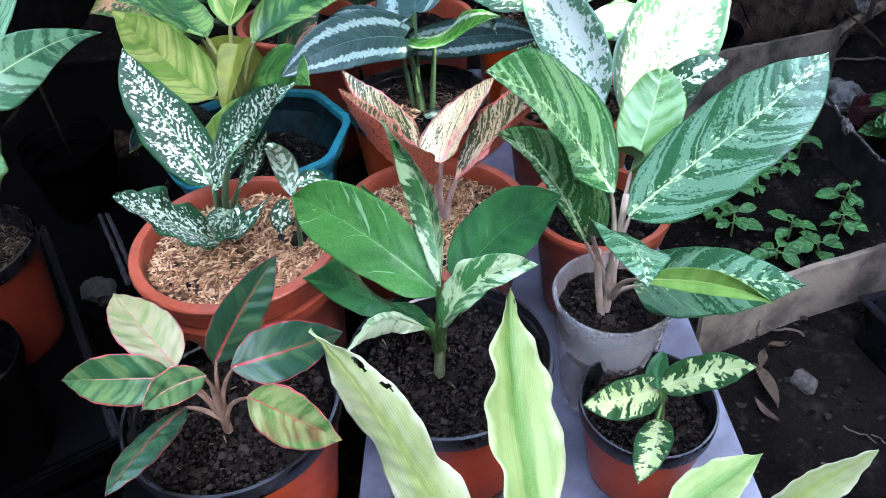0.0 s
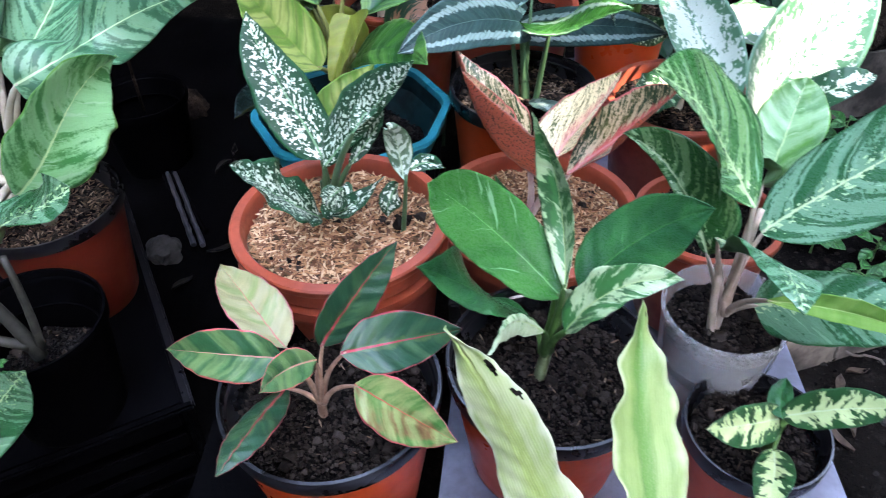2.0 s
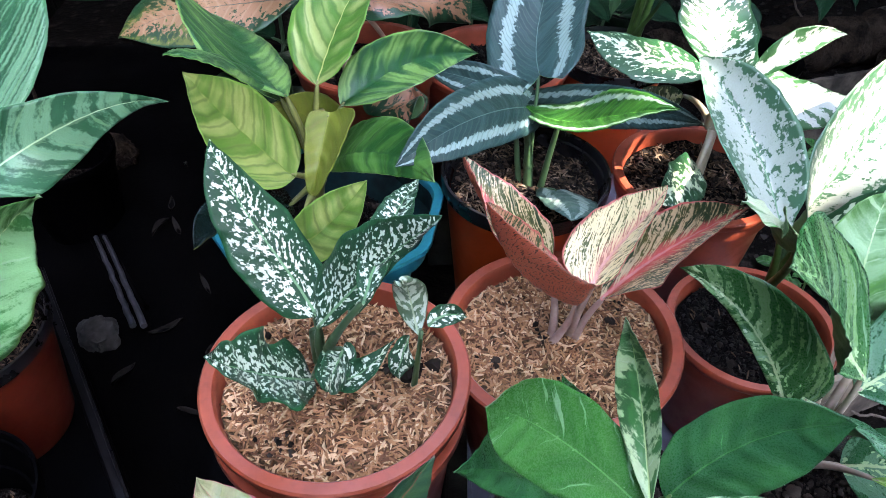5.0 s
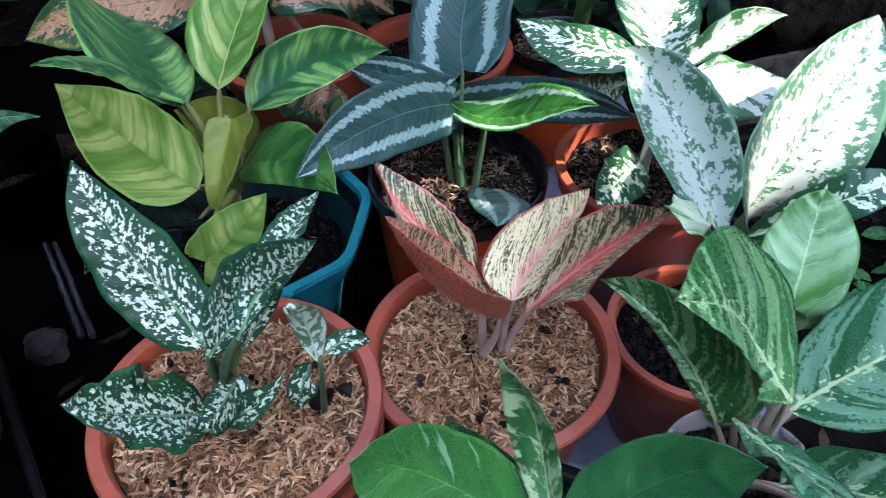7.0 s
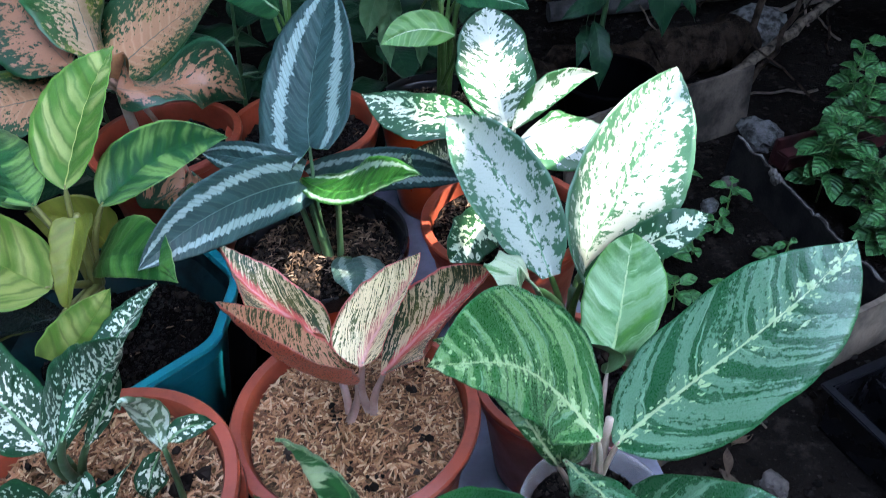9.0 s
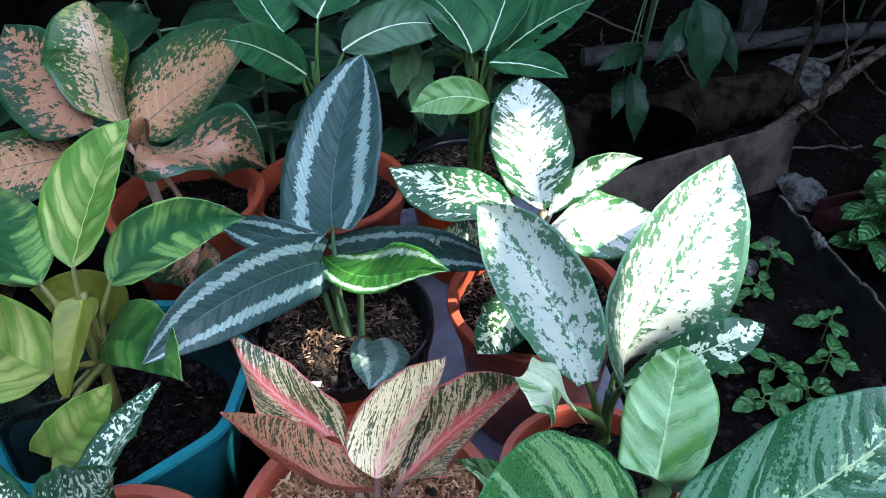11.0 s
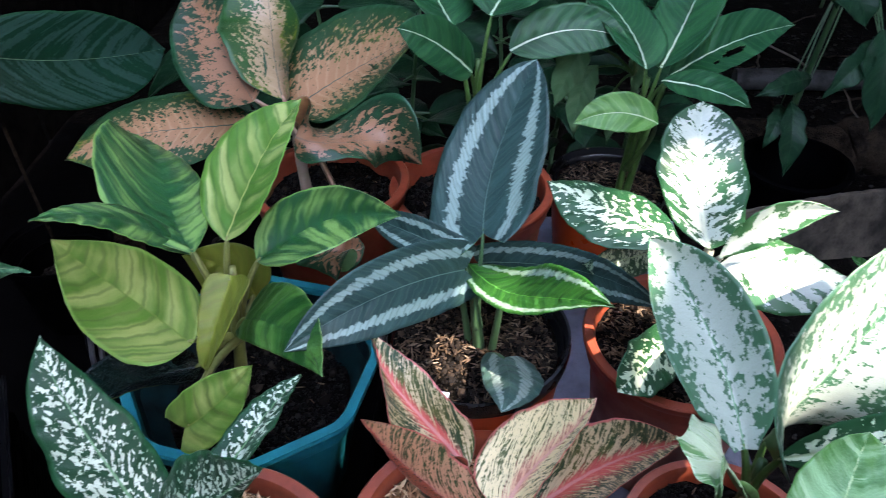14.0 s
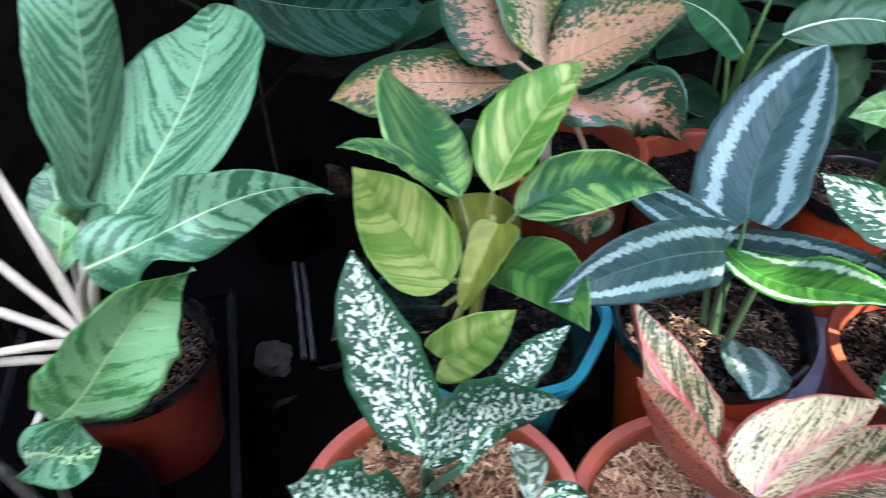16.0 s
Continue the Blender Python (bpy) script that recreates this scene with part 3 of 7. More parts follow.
STEM_GREEN = plain("green_stem", (0.07, 0.15, 0.035), (0.035, 0.09, 0.02), 0.4, 60.0, 0.6, 0.15, 0.0006)
STEM_MOSS = plain("pale_moss_stem", (0.19, 0.23, 0.11), (0.11, 0.13, 0.06), 0.5, 60.0, 0.7, 0.2, 0.0006)
STEM_DARK = plain("dark_green_stem", (0.035, 0.085, 0.035), (0.06, 0.12, 0.05), 0.42, 60.0, 0.6, 0.15, 0.0006)
STEM_OLIVE = plain("olive_stem", (0.17, 0.18, 0.05), (0.10, 0.11, 0.03), 0.45, 50.0, 0.7, 0.2, 0.0006)
GREYSTEM = plain("grey_green_stem", (0.021, 0.021, 0.014), (0.008, 0.0085, 0.006), 0.6, 60.0, 0.8, 0.4, 0.001)
STEM_PINK = plain("pink_stem", (0.46, 0.32, 0.27), (0.33, 0.17, 0.14), 0.45, 60.0, 0.6, 0.15, 0.0006)
HUSK = grains("rice_husk", ((0.125, 0.052, 0.024), (0.37, 0.185, 0.09), (0.58, 0.38, 0.225)), 0.7, gloss=0.25)
OLDHUSK = grains("weathered_husk", ((0.045, 0.028, 0.017), (0.11, 0.070, 0.045), (0.21, 0.15, 0.105)), 0.85, gloss=0.1)
CRUMB = grains("soil_crumbs", ((0.0085, 0.0064, 0.0052), (0.020, 0.0150, 0.0122), (0.036, 0.028, 0.023)), 0.95, gloss=0.06)
CHIPS = grains("soil_with_chips", ((0.0065, 0.0048, 0.004), (0.016, 0.011, 0.008), (0.050, 0.032, 0.022)), 0.9)
COAL = grains("dark_grit", ((0.0030, 0.0026, 0.0025), (0.0068, 0.0060, 0.0057), (0.022, 0.020, 0.019)), 0.85, gloss=0.08)


# Black plastic darkened further: deep shade is put into the tint.
DIM = plain("shaded_black_plastic", (0.0006, 0.0006, 0.0008), (0.0018, 0.0018, 0.0022), 0.55, 25.0, 0.6, 0.15, 0.0006, gloss=0.02)
# Lighter black for lips: the sheen along their edges is in the colour.
SHEEN = plain("sheen_black_plastic", (0.006, 0.006, 0.0075), (0.002, 0.002, 0.0025), 0.35, 60.0, 0.8, 0.3, 0.0008, gloss=0.25)
# Darker teal for the pot's inside; the leaves' shade is in the colour.
TEAL_SHADED = plain("shaded_teal_plastic", (0.002, 0.020, 0.023), (0.004, 0.005, 0.005), 0.6, 30.0, 0.8, 0.2, 0.0006, gloss=0.15)
# Orange plastic darkened: the shade under the striped leaves is in the colour.
ORANGE_SHADED = plain("shaded_orange_plastic", (0.105, 0.015, 0.007), (0.06, 0.009, 0.005), 0.4, 10.0, 0.5, 0.08, 0.0006, gloss=0.3)


def earth():
    g = Graph("dark_earth")
    at = g.world_place()
    a, b, c = g.noise(at, 3.0, 4, 0.6), g.noise(at, 22.0, 5, 0.65), g.noise(at, 140.0, 3, 0.6)
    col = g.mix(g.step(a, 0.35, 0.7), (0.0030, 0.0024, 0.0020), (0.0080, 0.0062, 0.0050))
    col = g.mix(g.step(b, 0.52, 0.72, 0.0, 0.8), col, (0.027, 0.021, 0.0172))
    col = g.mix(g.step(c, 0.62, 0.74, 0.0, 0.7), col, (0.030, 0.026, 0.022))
    return g.done(col, 0.95, g.add(b, g.mul(c, 0.4)), 0.9, 0.012, gloss=0.03)


EARTH = earth()


# ---- shapes ----
def part(name, mesh_data, material, parent, label="", kind="", at=(0, 0, 0)):
    """Links a bmesh, or (vertices, faces), as one mesh object under a thing or a part."""
    me = bpy.data.meshes.new(name)
    if isinstance(mesh_data, bmesh.types.BMesh):
        mesh_data.to_mesh(me)
        mesh_data.free()
    else:
        me.from_pydata(mesh_data[0], [], mesh_data[1])
    for m in material if isinstance(material, (list, tuple)) else [material]:
        me.materials.append(m)
    ob = new(name, me)
    ob.parent = parent
    ob.location = at
    return tagged(ob, label, kind=kind)


def smooth(ob, angle=40):
    me = ob.data
    me.polygons.foreach_set("use_smooth", [True] * len(me.polygons))
    me.set_sharp_from_angle(angle=radians(angle))
    return ob


def thing(name, at, label, category, group="", kind=""):
    ob = new(name)
    ob.empty_display_size = 0.02
    ob.location = at
    return tagged(ob, label, category, group, kind)


def lathe(profile, sides=64, squash=0.0, turn=0.0):
    """A closed ring of the profile's (radius, height) round z, as vertices and faces."""
    verts, faces, n = [], [], len(profile)
    for i in range(sides):
        a = 2 * math.pi * i / sides + turn
        k = 1 + squash * math.sin(2 * a + 1.0) + 0.4 * squash * math.sin(3 * a)
        verts += [(r * k * math.cos(a), r * k * math.sin(a), z) for r, z in profile]
    for i in range(sides):
        j = (i + 1) % sides
        faces += [(i * n + k, j * n + k, j * n + k + 1, i * n + k + 1) for k in range(n - 1)]
    return verts, faces


def tube(points, radii, sides=8):
    """A round bar along points, with closed ends."""
    verts, faces = [], []
    pts = [Vector(p) for p in points]
    ref = Vector((0.31, 0.87, 0.38))
    for i, p in enumerate(pts):
        t = (pts[min(i + 1, len(pts) - 1)] - pts[max(i - 1, 0)]).normalized()
        a = t.cross(ref).normalized()
        b = t.cross(a)
        r = radii[i] if isinstance(radii, (list, tuple)) else radii
        for k in range(sides):
            w = 2 * math.pi * k / sides
            verts.append(p + r * (math.cos(w) * a + math.sin(w) * b))
    for i in range(len(pts) - 1):
        for k in range(sides):
            j = (k + 1) % sides
            faces.append((i * sides + k, i * sides + j, (i + 1) * sides + j, (i + 1) * sides + k))
    faces += [tuple(range(sides))[::-1], tuple((len(pts) - 1) * sides + k for k in range(sides))]
    return verts, faces


def arc(a, b, c, n=10):
    """Points of a quadratic curve from a to c that passes near b."""
    a, b, c = Vector(a), Vector(b), Vector(c)
    return [(1 - s) ** 2 * a + 2 * s * (1 - s) * b + s * s * c for s in (i / n for i in range(n + 1))]


def slab(sx, sy, sz, bevel=0.002, cuts=0):
    bm = bmesh.new()
    bmesh.ops.create_cube(bm, size=1.0, matrix=Matrix.Diagonal((sx, sy, sz, 1)))
    if bevel:
        bmesh.ops.bevel(bm, geom=bm.edges[:], offset=bevel, segments=2, affect="EDGES")
    return bm


PROFILE = {
    "ovate": ((0, 0.04, 0.12, 0.25, 0.4, 0.55, 0.7, 0.82, 0.91, 0.97, 1), (0.05, 0.3, 0.64, 0.92, 1.0, 0.97, 0.82, 0.58, 0.31, 0.1, 0)),
    "broad": ((0, 0.04, 0.12, 0.25, 0.4, 0.55, 0.7, 0.82, 0.91, 0.97, 1), (0.08, 0.42, 0.76, 0.96, 1.02, 1.0, 0.88, 0.65, 0.35, 0.10, 0)),
    "pointed": ((0, 0.04, 0.12, 0.25, 0.4, 0.55, 0.68, 0.78, 0.86, 0.93, 1), (0.08, 0.42, 0.76, 0.97, 1.03, 1.0, 0.85, 0.60, 0.32, 0.11, 0)),
    "shield": ((0, 0.04, 0.12, 0.25, 0.4, 0.55, 0.7, 0.82, 0.91, 0.97, 1), (0.40, 0.74, 0.96, 1.0, 1.02, 1.0, 0.92, 0.73, 0.48, 0.24, 0)),
    "full": ((0, 0.04, 0.12, 0.25, 0.4, 0.55, 0.7, 0.82, 0.91, 0.97, 1), (0.25, 0.60, 0.88, 1.0, 1.03, 0.99, 0.84, 0.61, 0.35, 0.13, 0)),
    "round": ((0, 0.04, 0.12, 0.25, 0.4, 0.55, 0.7, 0.82, 0.91, 0.97, 1), (0.08, 0.42, 0.74, 0.92, 1.0, 1.03, 0.98, 0.84, 0.62, 0.34, 0)),
    "lance": ((0, 0.04, 0.12, 0.25, 0.4, 0.55, 0.7, 0.82, 0.91, 0.97, 1), (0.06, 0.25, 0.55, 0.85, 1.0, 0.98, 0.76, 0.48, 0.22, 0.06, 0)),
    "cordate": ((0, 0.04, 0.12, 0.25, 0.4, 0.55, 0.7, 0.82, 0.91, 0.97, 1), (0.62, 0.84, 0.97, 1.03, 1.03, 0.97, 0.8, 0.56, 0.31, 0.11, 0)),
    "taper": ((0, 0.04, 0.12, 0.25, 0.4, 0.55, 0.7, 0.82, 0.91, 0.97, 1), (0.73, 0.76, 0.84, 0.95, 1.0, 0.80, 0.56, 0.31, 0.19, 0.1, 0)),
    "wedge": ((0, 0.04, 0.12, 0.25, 0.4, 0.55, 0.7, 0.82, 0.91, 0.97, 1), (0.5, 0.85, 1.0, 0.97, 0.86, 0.73, 0.58, 0.45, 0.33, 0.2, 0)),
    "square": ((0, 0.04, 0.12, 0.25, 0.4, 0.55, 0.7, 0.82, 0.91, 0.97, 1), (0.15, 0.4, 0.62, 0.8, 0.9, 0.98, 1.03, 1.0, 0.8, 0.45, 0)),
    "drip": ((0, 0.04, 0.12, 0.25, 0.4, 0.55, 0.7, 0.82, 0.91, 0.97, 1), (0.40, 0.58, 0.80, 0.97, 1.0, 0.92, 0.68, 0.36, 0.16, 0.06, 0)),
    "strap": ((0, 0.04, 0.12, 0.25, 0.4, 0.55, 0.7, 0.82, 0.91, 0.97, 1), (0.8, 0.86, 0.93, 1.0, 1.0, 1.0, 0.88, 0.64, 0.36, 0.13, 0)),
}


def spine(b, mids, t):
    """Control points of the cubic curve from b to t that passes through one or two points between."""
    if len(mids) == 1:
        c = 2 * mids[0] - (b + t) / 2
        return b, b + (c - b) * 2 / 3, t + (c - t) * 2 / 3, t
    p, q = mids
    return b, (-5 * b + 18 * p - 9 * q + 2 * t) / 6, (2 * b - 9 * p + 18 * q - 5 * t) / 6, t


def leaf_mesh(b, mids, t, w, n, shape, cup, ripple, seed, lobe=0.0, rows=32, cols=7, thick=0.0007, holes=(), twist=0.0, shift=0.0):
    """A leaf blade from b to t with its face towards n: an upper and a lower skin, joined at the margin.
    w: half width, or one for each side; cup: how far the halves are raised, or one angle for each;
    twist: roll from base to tip; shift: above zero the widest part lies nearer the tip."""
    rng = random.Random(seed)
    n = n.normalized()
    k0, k1, k2, k3 = spine(b, mids, t)
    length = sum((q - p).length for p, q in zip((b, *mids), (*mids, t)))
    us = [i / rows for i in range(rows + 1)]
    half = np.interp(np.array(us) ** math.exp(shift), *PROFILE[shape])
    widths = w if isinstance(w, tuple) else (w, w)
    cups = cup if isinstance(cup, tuple) else (cup, cup)
    broad = max(widths)
    half[1:-1] = (half[:-2] + 2 * half[1:-1] + half[2:]) / 4
    ph = [rng.uniform(0, 6.28) for _ in range(6)]
    top, low, shape_uv, metric_uv = [], [], [], []
    for i, u in enumerate(us):
        p = (1 - u) ** 3 * k0 + 3 * u * (1 - u) ** 2 * k1 + 3 * u * u * (1 - u) * k2 + u ** 3 * k3
        d = ((1 - u) ** 2 * (k1 - k0) + 2 * u * (1 - u) * (k2 - k1) + u * u * (k3 - k2)).normalized()
        left = n.cross(d).normalized()
        up = d.cross(left)
        roll = twist * u
        left, up = left * math.cos(roll) + up * math.sin(roll), up * math.cos(roll) - left * math.sin(roll)
        for j in range(-cols, cols + 1):
            v = j / cols
            a = abs(v)
            s = 1 if v > 0 else -1
            hw = widths[0 if s > 0 else 1] * half[i]
            edge = 1 + ripple * 0.5 * (math.sin(u * 17 + ph[0] * s) + 0.6 * math.sin(u * 31 + ph[1] + s)) * (0.3 + 0.7 * min(1, 4 * (1 - u)))
            angle = cups[0 if s > 0 else 1]
            x = hw * a * edge
            h = x * math.sin(angle) * a ** 0.35 + ripple * broad * 0.55 * a ** 2 * (math.sin(u * 15 + ph[3] + 1.5 * s) + 0.5 * math.sin(u * 27 + ph[4] * s)) * min(1, 5 * u)
            q = (u * length - 0.8 * x) * 100
            h += 0.0005 * math.sin(q * 3.6 + 0.9 * math.sin(u * 9 + ph[5])) + 0.0016 * noise.noise((u * 4 + ph[5], v * 2.0, ph[0])) * min(1, 4 * a) * (1 - a ** 3) - 0.0008 * math.exp(-(a / 0.06) ** 2)
            back = lobe * length * (a ** 0.8) * max(0.0, 1 - u / 0.3) ** 1.6
            top.append(p + left * s * x * math.cos(angle) + up * h - d * back)
            low.append(top[-1] - up * thick * (1 if 0 < a < 0.99 else 0.6))
            shape_uv.append((u, v))
            metric_uv.append((u * length * 100, s * x * 100))
    k = 2 * cols + 1
    count = len(top)
    faces, kinds = [], []
    for i in range(rows):
        for j in range(k - 1):
            u, v = (i + 0.5) / rows, (j + 0.5 - cols) / cols
            if any((u - hu) ** 2 / ru ** 2 + (v - hv) ** 2 / rv ** 2 < 1 for hu, hv, ru, rv in holes):
                continue
            a, c = i * k + j, (i + 1) * k + j
            faces.append((a, a + 1, c + 1, c))
            kinds.append(0)
            faces.append((count + a, count + c, count + c + 1, count + a + 1))
            kinds.append(1)
        for j, flip in ((0, False), (k - 1, True)):
            a, c = i * k + j, (i + 1) * k + j
            quad = (a, c, count + c, count + a)
            faces.append(quad[::-1] if flip else quad)
            kinds.append(0)
    return top + low, faces, kinds, shape_uv * 2, metric_uv * 2


LEAF_COUNT = [0]


def leaf(plant, b, m, t, w, n, face, shape="ovate", cup=0.25, ripple=0.02, under="under", stalk=None, stalk_from=None, stalk_r=0.0028, apart=1.6, lobe=0.0, label="", holes=(), twist=0.0, shift=0.0, rows=44, cols=9):
    """One leaf of a plant, with its stalk; all places in the world."""
    LEAF_COUNT[0] += 1
    base = Vector(b)
    mids = [Vector(p) - base for p in (m if isinstance(m[0], tuple) else (m,))]
    verts, faces, kinds, uv1, uv2 = leaf_mesh(Vector((0, 0, 0)), mids, Vector(t) - base, w, Vector(n), shape, cup, ripple, LEAF_COUNT[0], lobe, rows, cols, holes=holes, twist=twist, shift=shift)
    ob = part("leaf", (verts, faces), [LEAF[face], LEAF[under]], plant, label, at=base - plant.location)
    me = ob.data
    me.polygons.foreach_set("material_index", kinds)
    me.polygons.foreach_set("use_smooth", [True] * len(faces))
    loops = np.empty(len(me.loops), dtype=np.int32)
    me.loops.foreach_get("vertex_index", loops)
    for name, uv in (("shape", uv1), ("metric", uv2)):
        layer = me.uv_layers.new(name=name)
        layer.data.foreach_set("uv", np.asarray(uv, dtype=np.float32)[loops].ravel())
    if stalk is not None:
        d = mids[0].normalized()
        start = Vector(stalk_from) + apart * stalk_r * Vector((d.x, d.y, 0))
        reach = (base - start).length
        bend = (start + base) / 2 + Vector((0, 0, 0.14 * reach)) - d * 0.12 * reach
        pts = arc(start - base, bend - base, Vector((0, 0, 0)) + d * 0.004, 12)
        rad = [stalk_r * (1.5 - 0.75 * i / 12) for i in range(12)] + [stalk_r * 0.3]
        smooth(part("petiole", tube(pts, rad, 8), stalk, ob), 180)
    return ob


lump = bmesh.new()
bmesh.ops.create_icosphere(lump, subdivisions=1, radius=1.0)
LUMP_V, LUMP_F = [tuple(v.co) for v in lump.verts], [tuple(v.index for v in f.verts) for f in lump.faces]
lump.free()


def scatter_bits(seed, count, radius, z, size, kind, mound=0.0, rough=0.0015, keep=None):
    """Loose bits over a round bed: spindles for husk, lumps for soil."""
    rng = random.Random(seed)
    verts, faces = [], []
    bumpy = seed // 10 * 10
    for _ in range(count):
        rr, a = radius * math.sqrt(rng.random()), rng.uniform(0, 6.283)
        x, y = rr * math.cos(a), rr * math.sin(a)
        if keep and not keep(x, y):
            continue
        h = z + mound * (1 - (rr / radius) ** 2) + rng.uniform(-rough, rough) + 0.010 * noise.noise((x * 28, y * 28, bumpy))
        s = size * rng.uniform(0.6, 1.35)
        m = Matrix.Translation((x, y, h)) @ Euler((rng.uniform(-0.5, 0.5), rng.uniform(-0.5, 0.5), rng.uniform(0, 6.283))).to_matrix().to_4x4()
        k = len(verts)
        if kind == "husk":
            c = rng.uniform(0.15, 0.4) * s
            for px, py, pz in ((-s, 0, 0), (-0.3 * s, 0.17 * s, 0.1 * c), (-0.3 * s, -0.17 * s, 0.1 * c), (-0.2 * s, 0, c), (0.45 * s, 0.14 * s, 0), (0.45 * s, -0.14 * s, 0), (0.4 * s, 0, 0.8 * c), (s, 0, -0.1 * c)):
                verts.append(m @ Vector((px, py, pz)))
            faces += [tuple(k + i for i in f) for f in ((0, 1, 3), (0, 3, 2), (1, 4, 6, 3), (3, 6, 5, 2), (4, 7, 6), (6, 7, 5), (0, 2, 1), (1, 2, 5, 4), (4, 5, 7))]
        else:
            s *= 0.55 + 1.1 * rng.random() ** 3
            for px, py, pz in LUMP_V:
                verts.append(m @ (Vector((px, py, pz * 0.8)) * s * rng.uniform(0.5, 1.4)))
            faces += [tuple(k + i for i in f) for f in LUMP_F]
    return verts, faces


def bed(pot, radius, z, kind, seed):
    """What fills a pot: a lumpy bed with loose bits on it."""
    rng = random.Random(seed)
    rings, sides = 12, 40
    verts, faces = [(0, 0, z)], []
    for i in range(1, rings + 1):
        for j in range(sides):
            a, r = 2 * math.pi * j / sides, radius * i / rings
            x, y = r * math.cos(a), r * math.sin(a)
            verts.append((x, y, z + 0.010 * noise.noise((x * 28, y * 28, seed // 10 * 10)) + 0.006 * noise.noise((x * 90, y * 90, seed + 5))))
    faces += [(0, 1 + j, 1 + (j + 1) % sides) for j in range(sides)]
    for i in range(rings - 1):
        faces += [(1 + i * sides + j, 1 + (i + 1) * sides + j, 1 + (i + 1) * sides + (j + 1) % sides, 1 + i * sides + (j + 1) % sides) for j in range(sides)]
    base_mat = {"husk": HUSK_BED, "soil": SOIL_BED, "chips": SOIL_BED, "grit": SOIL_BED}[kind]
    smooth(part("soil", (verts, faces), base_mat, pot), 180)
    if kind == "husk":
        part("mulch", scatter_bits(seed, 3300, radius * 0.97, z + 0.002, 0.0062, "husk"), HUSK, pot, "pale brown rice husk mulch", "stuff")
        part("topsoil", scatter_bits(seed + 1, 240, radius * 0.9, z + 0.004, 0.0040, "lump", keep=lambda x, y: noise.noise((x * 26, y * 26, seed)) > 0.24), CRUMB, pot, kind="stuff")
    elif kind == "chips":
        part("topsoil", scatter_bits(seed, 1700, radius * 0.97, z + 0.001, 0.0022, "lump"), CHIPS, pot, kind="stuff")
        part("mulch", scatter_bits(seed + 3, 950, radius * 0.95, z + 0.002, 0.0048, "husk"), OLDHUSK, pot, "scattered rice husks", "stuff")
    else:
        smooth(part("topsoil", scatter_bits(seed, int(4.8e5 * radius ** 2), radius * 0.97, z + 0.001, 0.0020, "lump", rough=0.0030), COAL if kind == "grit" else CRUMB, pot, kind="stuff"), 70)
        smooth(part("loose_soil", scatter_bits(seed + 2, int(1.6e4 * radius ** 2), radius * 0.94, z + 0.002, 0.0040, "lump"), CRUMB, pot, kind="stuff"), 70)
        part("straw", scatter_bits(seed + 4, int(3.5e3 * radius ** 2), radius * 0.92, z + 0.005, 0.0044, "husk"), OLDHUSK, pot, "pale bits of straw on the soil", "stuff")


g = Graph("husk_bed")
HUSK_BED = g.done(g.mix(g.step(g.noise(g.place(), 160.0, 4, 0.7), 0.4, 0.65), (0.035, 0.02, 0.011), (0.17, 0.095, 0.045)), 0.85, g.noise(g.place(), 240.0, 3), 0.8, 0.003, gloss=0.15)
# Darker than the crumbs: shade in the gaps is put into the bed.
g = Graph("soil_bed")
SOIL_BED = g.done(g.mix(g.step(g.noise(g.place(), 180.0, 4, 0.7), 0.45, 0.7), (0.002, 0.0016, 0.0013), (0.006, 0.0046, 0.0036)), 0.95, g.noise(g.place(), 220.0, 4), 0.9, 0.003, gloss=0.05)

TOP = -0.09  # the height of the bench


def pot_terracotta(owner, r, h, fill, seed, depth=0.018, double=False):
    """A plastic pot in terracotta colour with a rolled rim; double: it stands in a second one."""
    f = 0.70
    prof = [(0.0, 0.002), (f * r - 0.006, 0.002), (f * r - 0.001, 0.0), (f * r + 0.003, 0.005), (0.885 * r, h - 0.034), (0.90 * r, h - 0.030), (0.935 * r, h - 0.029), (0.945 * r, h - 0.025), (0.955 * r, h - 0.012),
            (0.985 * r, h - 0.010), (r, h - 0.006), (r, h - 0.002), (0.985 * r, h), (0.90 * r, h), (0.885 * r, h - 0.002), (0.875 * r, h - 0.008), (0.855 * r, h - 0.05), (0.83 * r, h - 0.05)]
    pot = smooth(part("pot", lathe(prof, 72, 0.006), TERRACOTTA, owner, "terracotta-coloured plastic pot with a thick rim"), 35)
    if double:
        ring = [(0.90 * r, h - 0.060), (0.955 * r, h - 0.047), (0.975 * r, h - 0.046), (0.985 * r, h - 0.040), (0.98 * r, h - 0.034), (0.93 * r, h - 0.034), (0.86 * r, h - 0.036)]
        body = [(0.0, -0.001), (f * r + 0.002, -0.001), (f * r + 0.008, 0.001)] + ring
        smooth(part("outer_pot", lathe(body, 72, 0.006), TERRACOTTA, owner, "second pot of the same kind that it stands in"), 35)
    bed(pot, 0.865 * r, h - depth, fill, seed)
    return pot


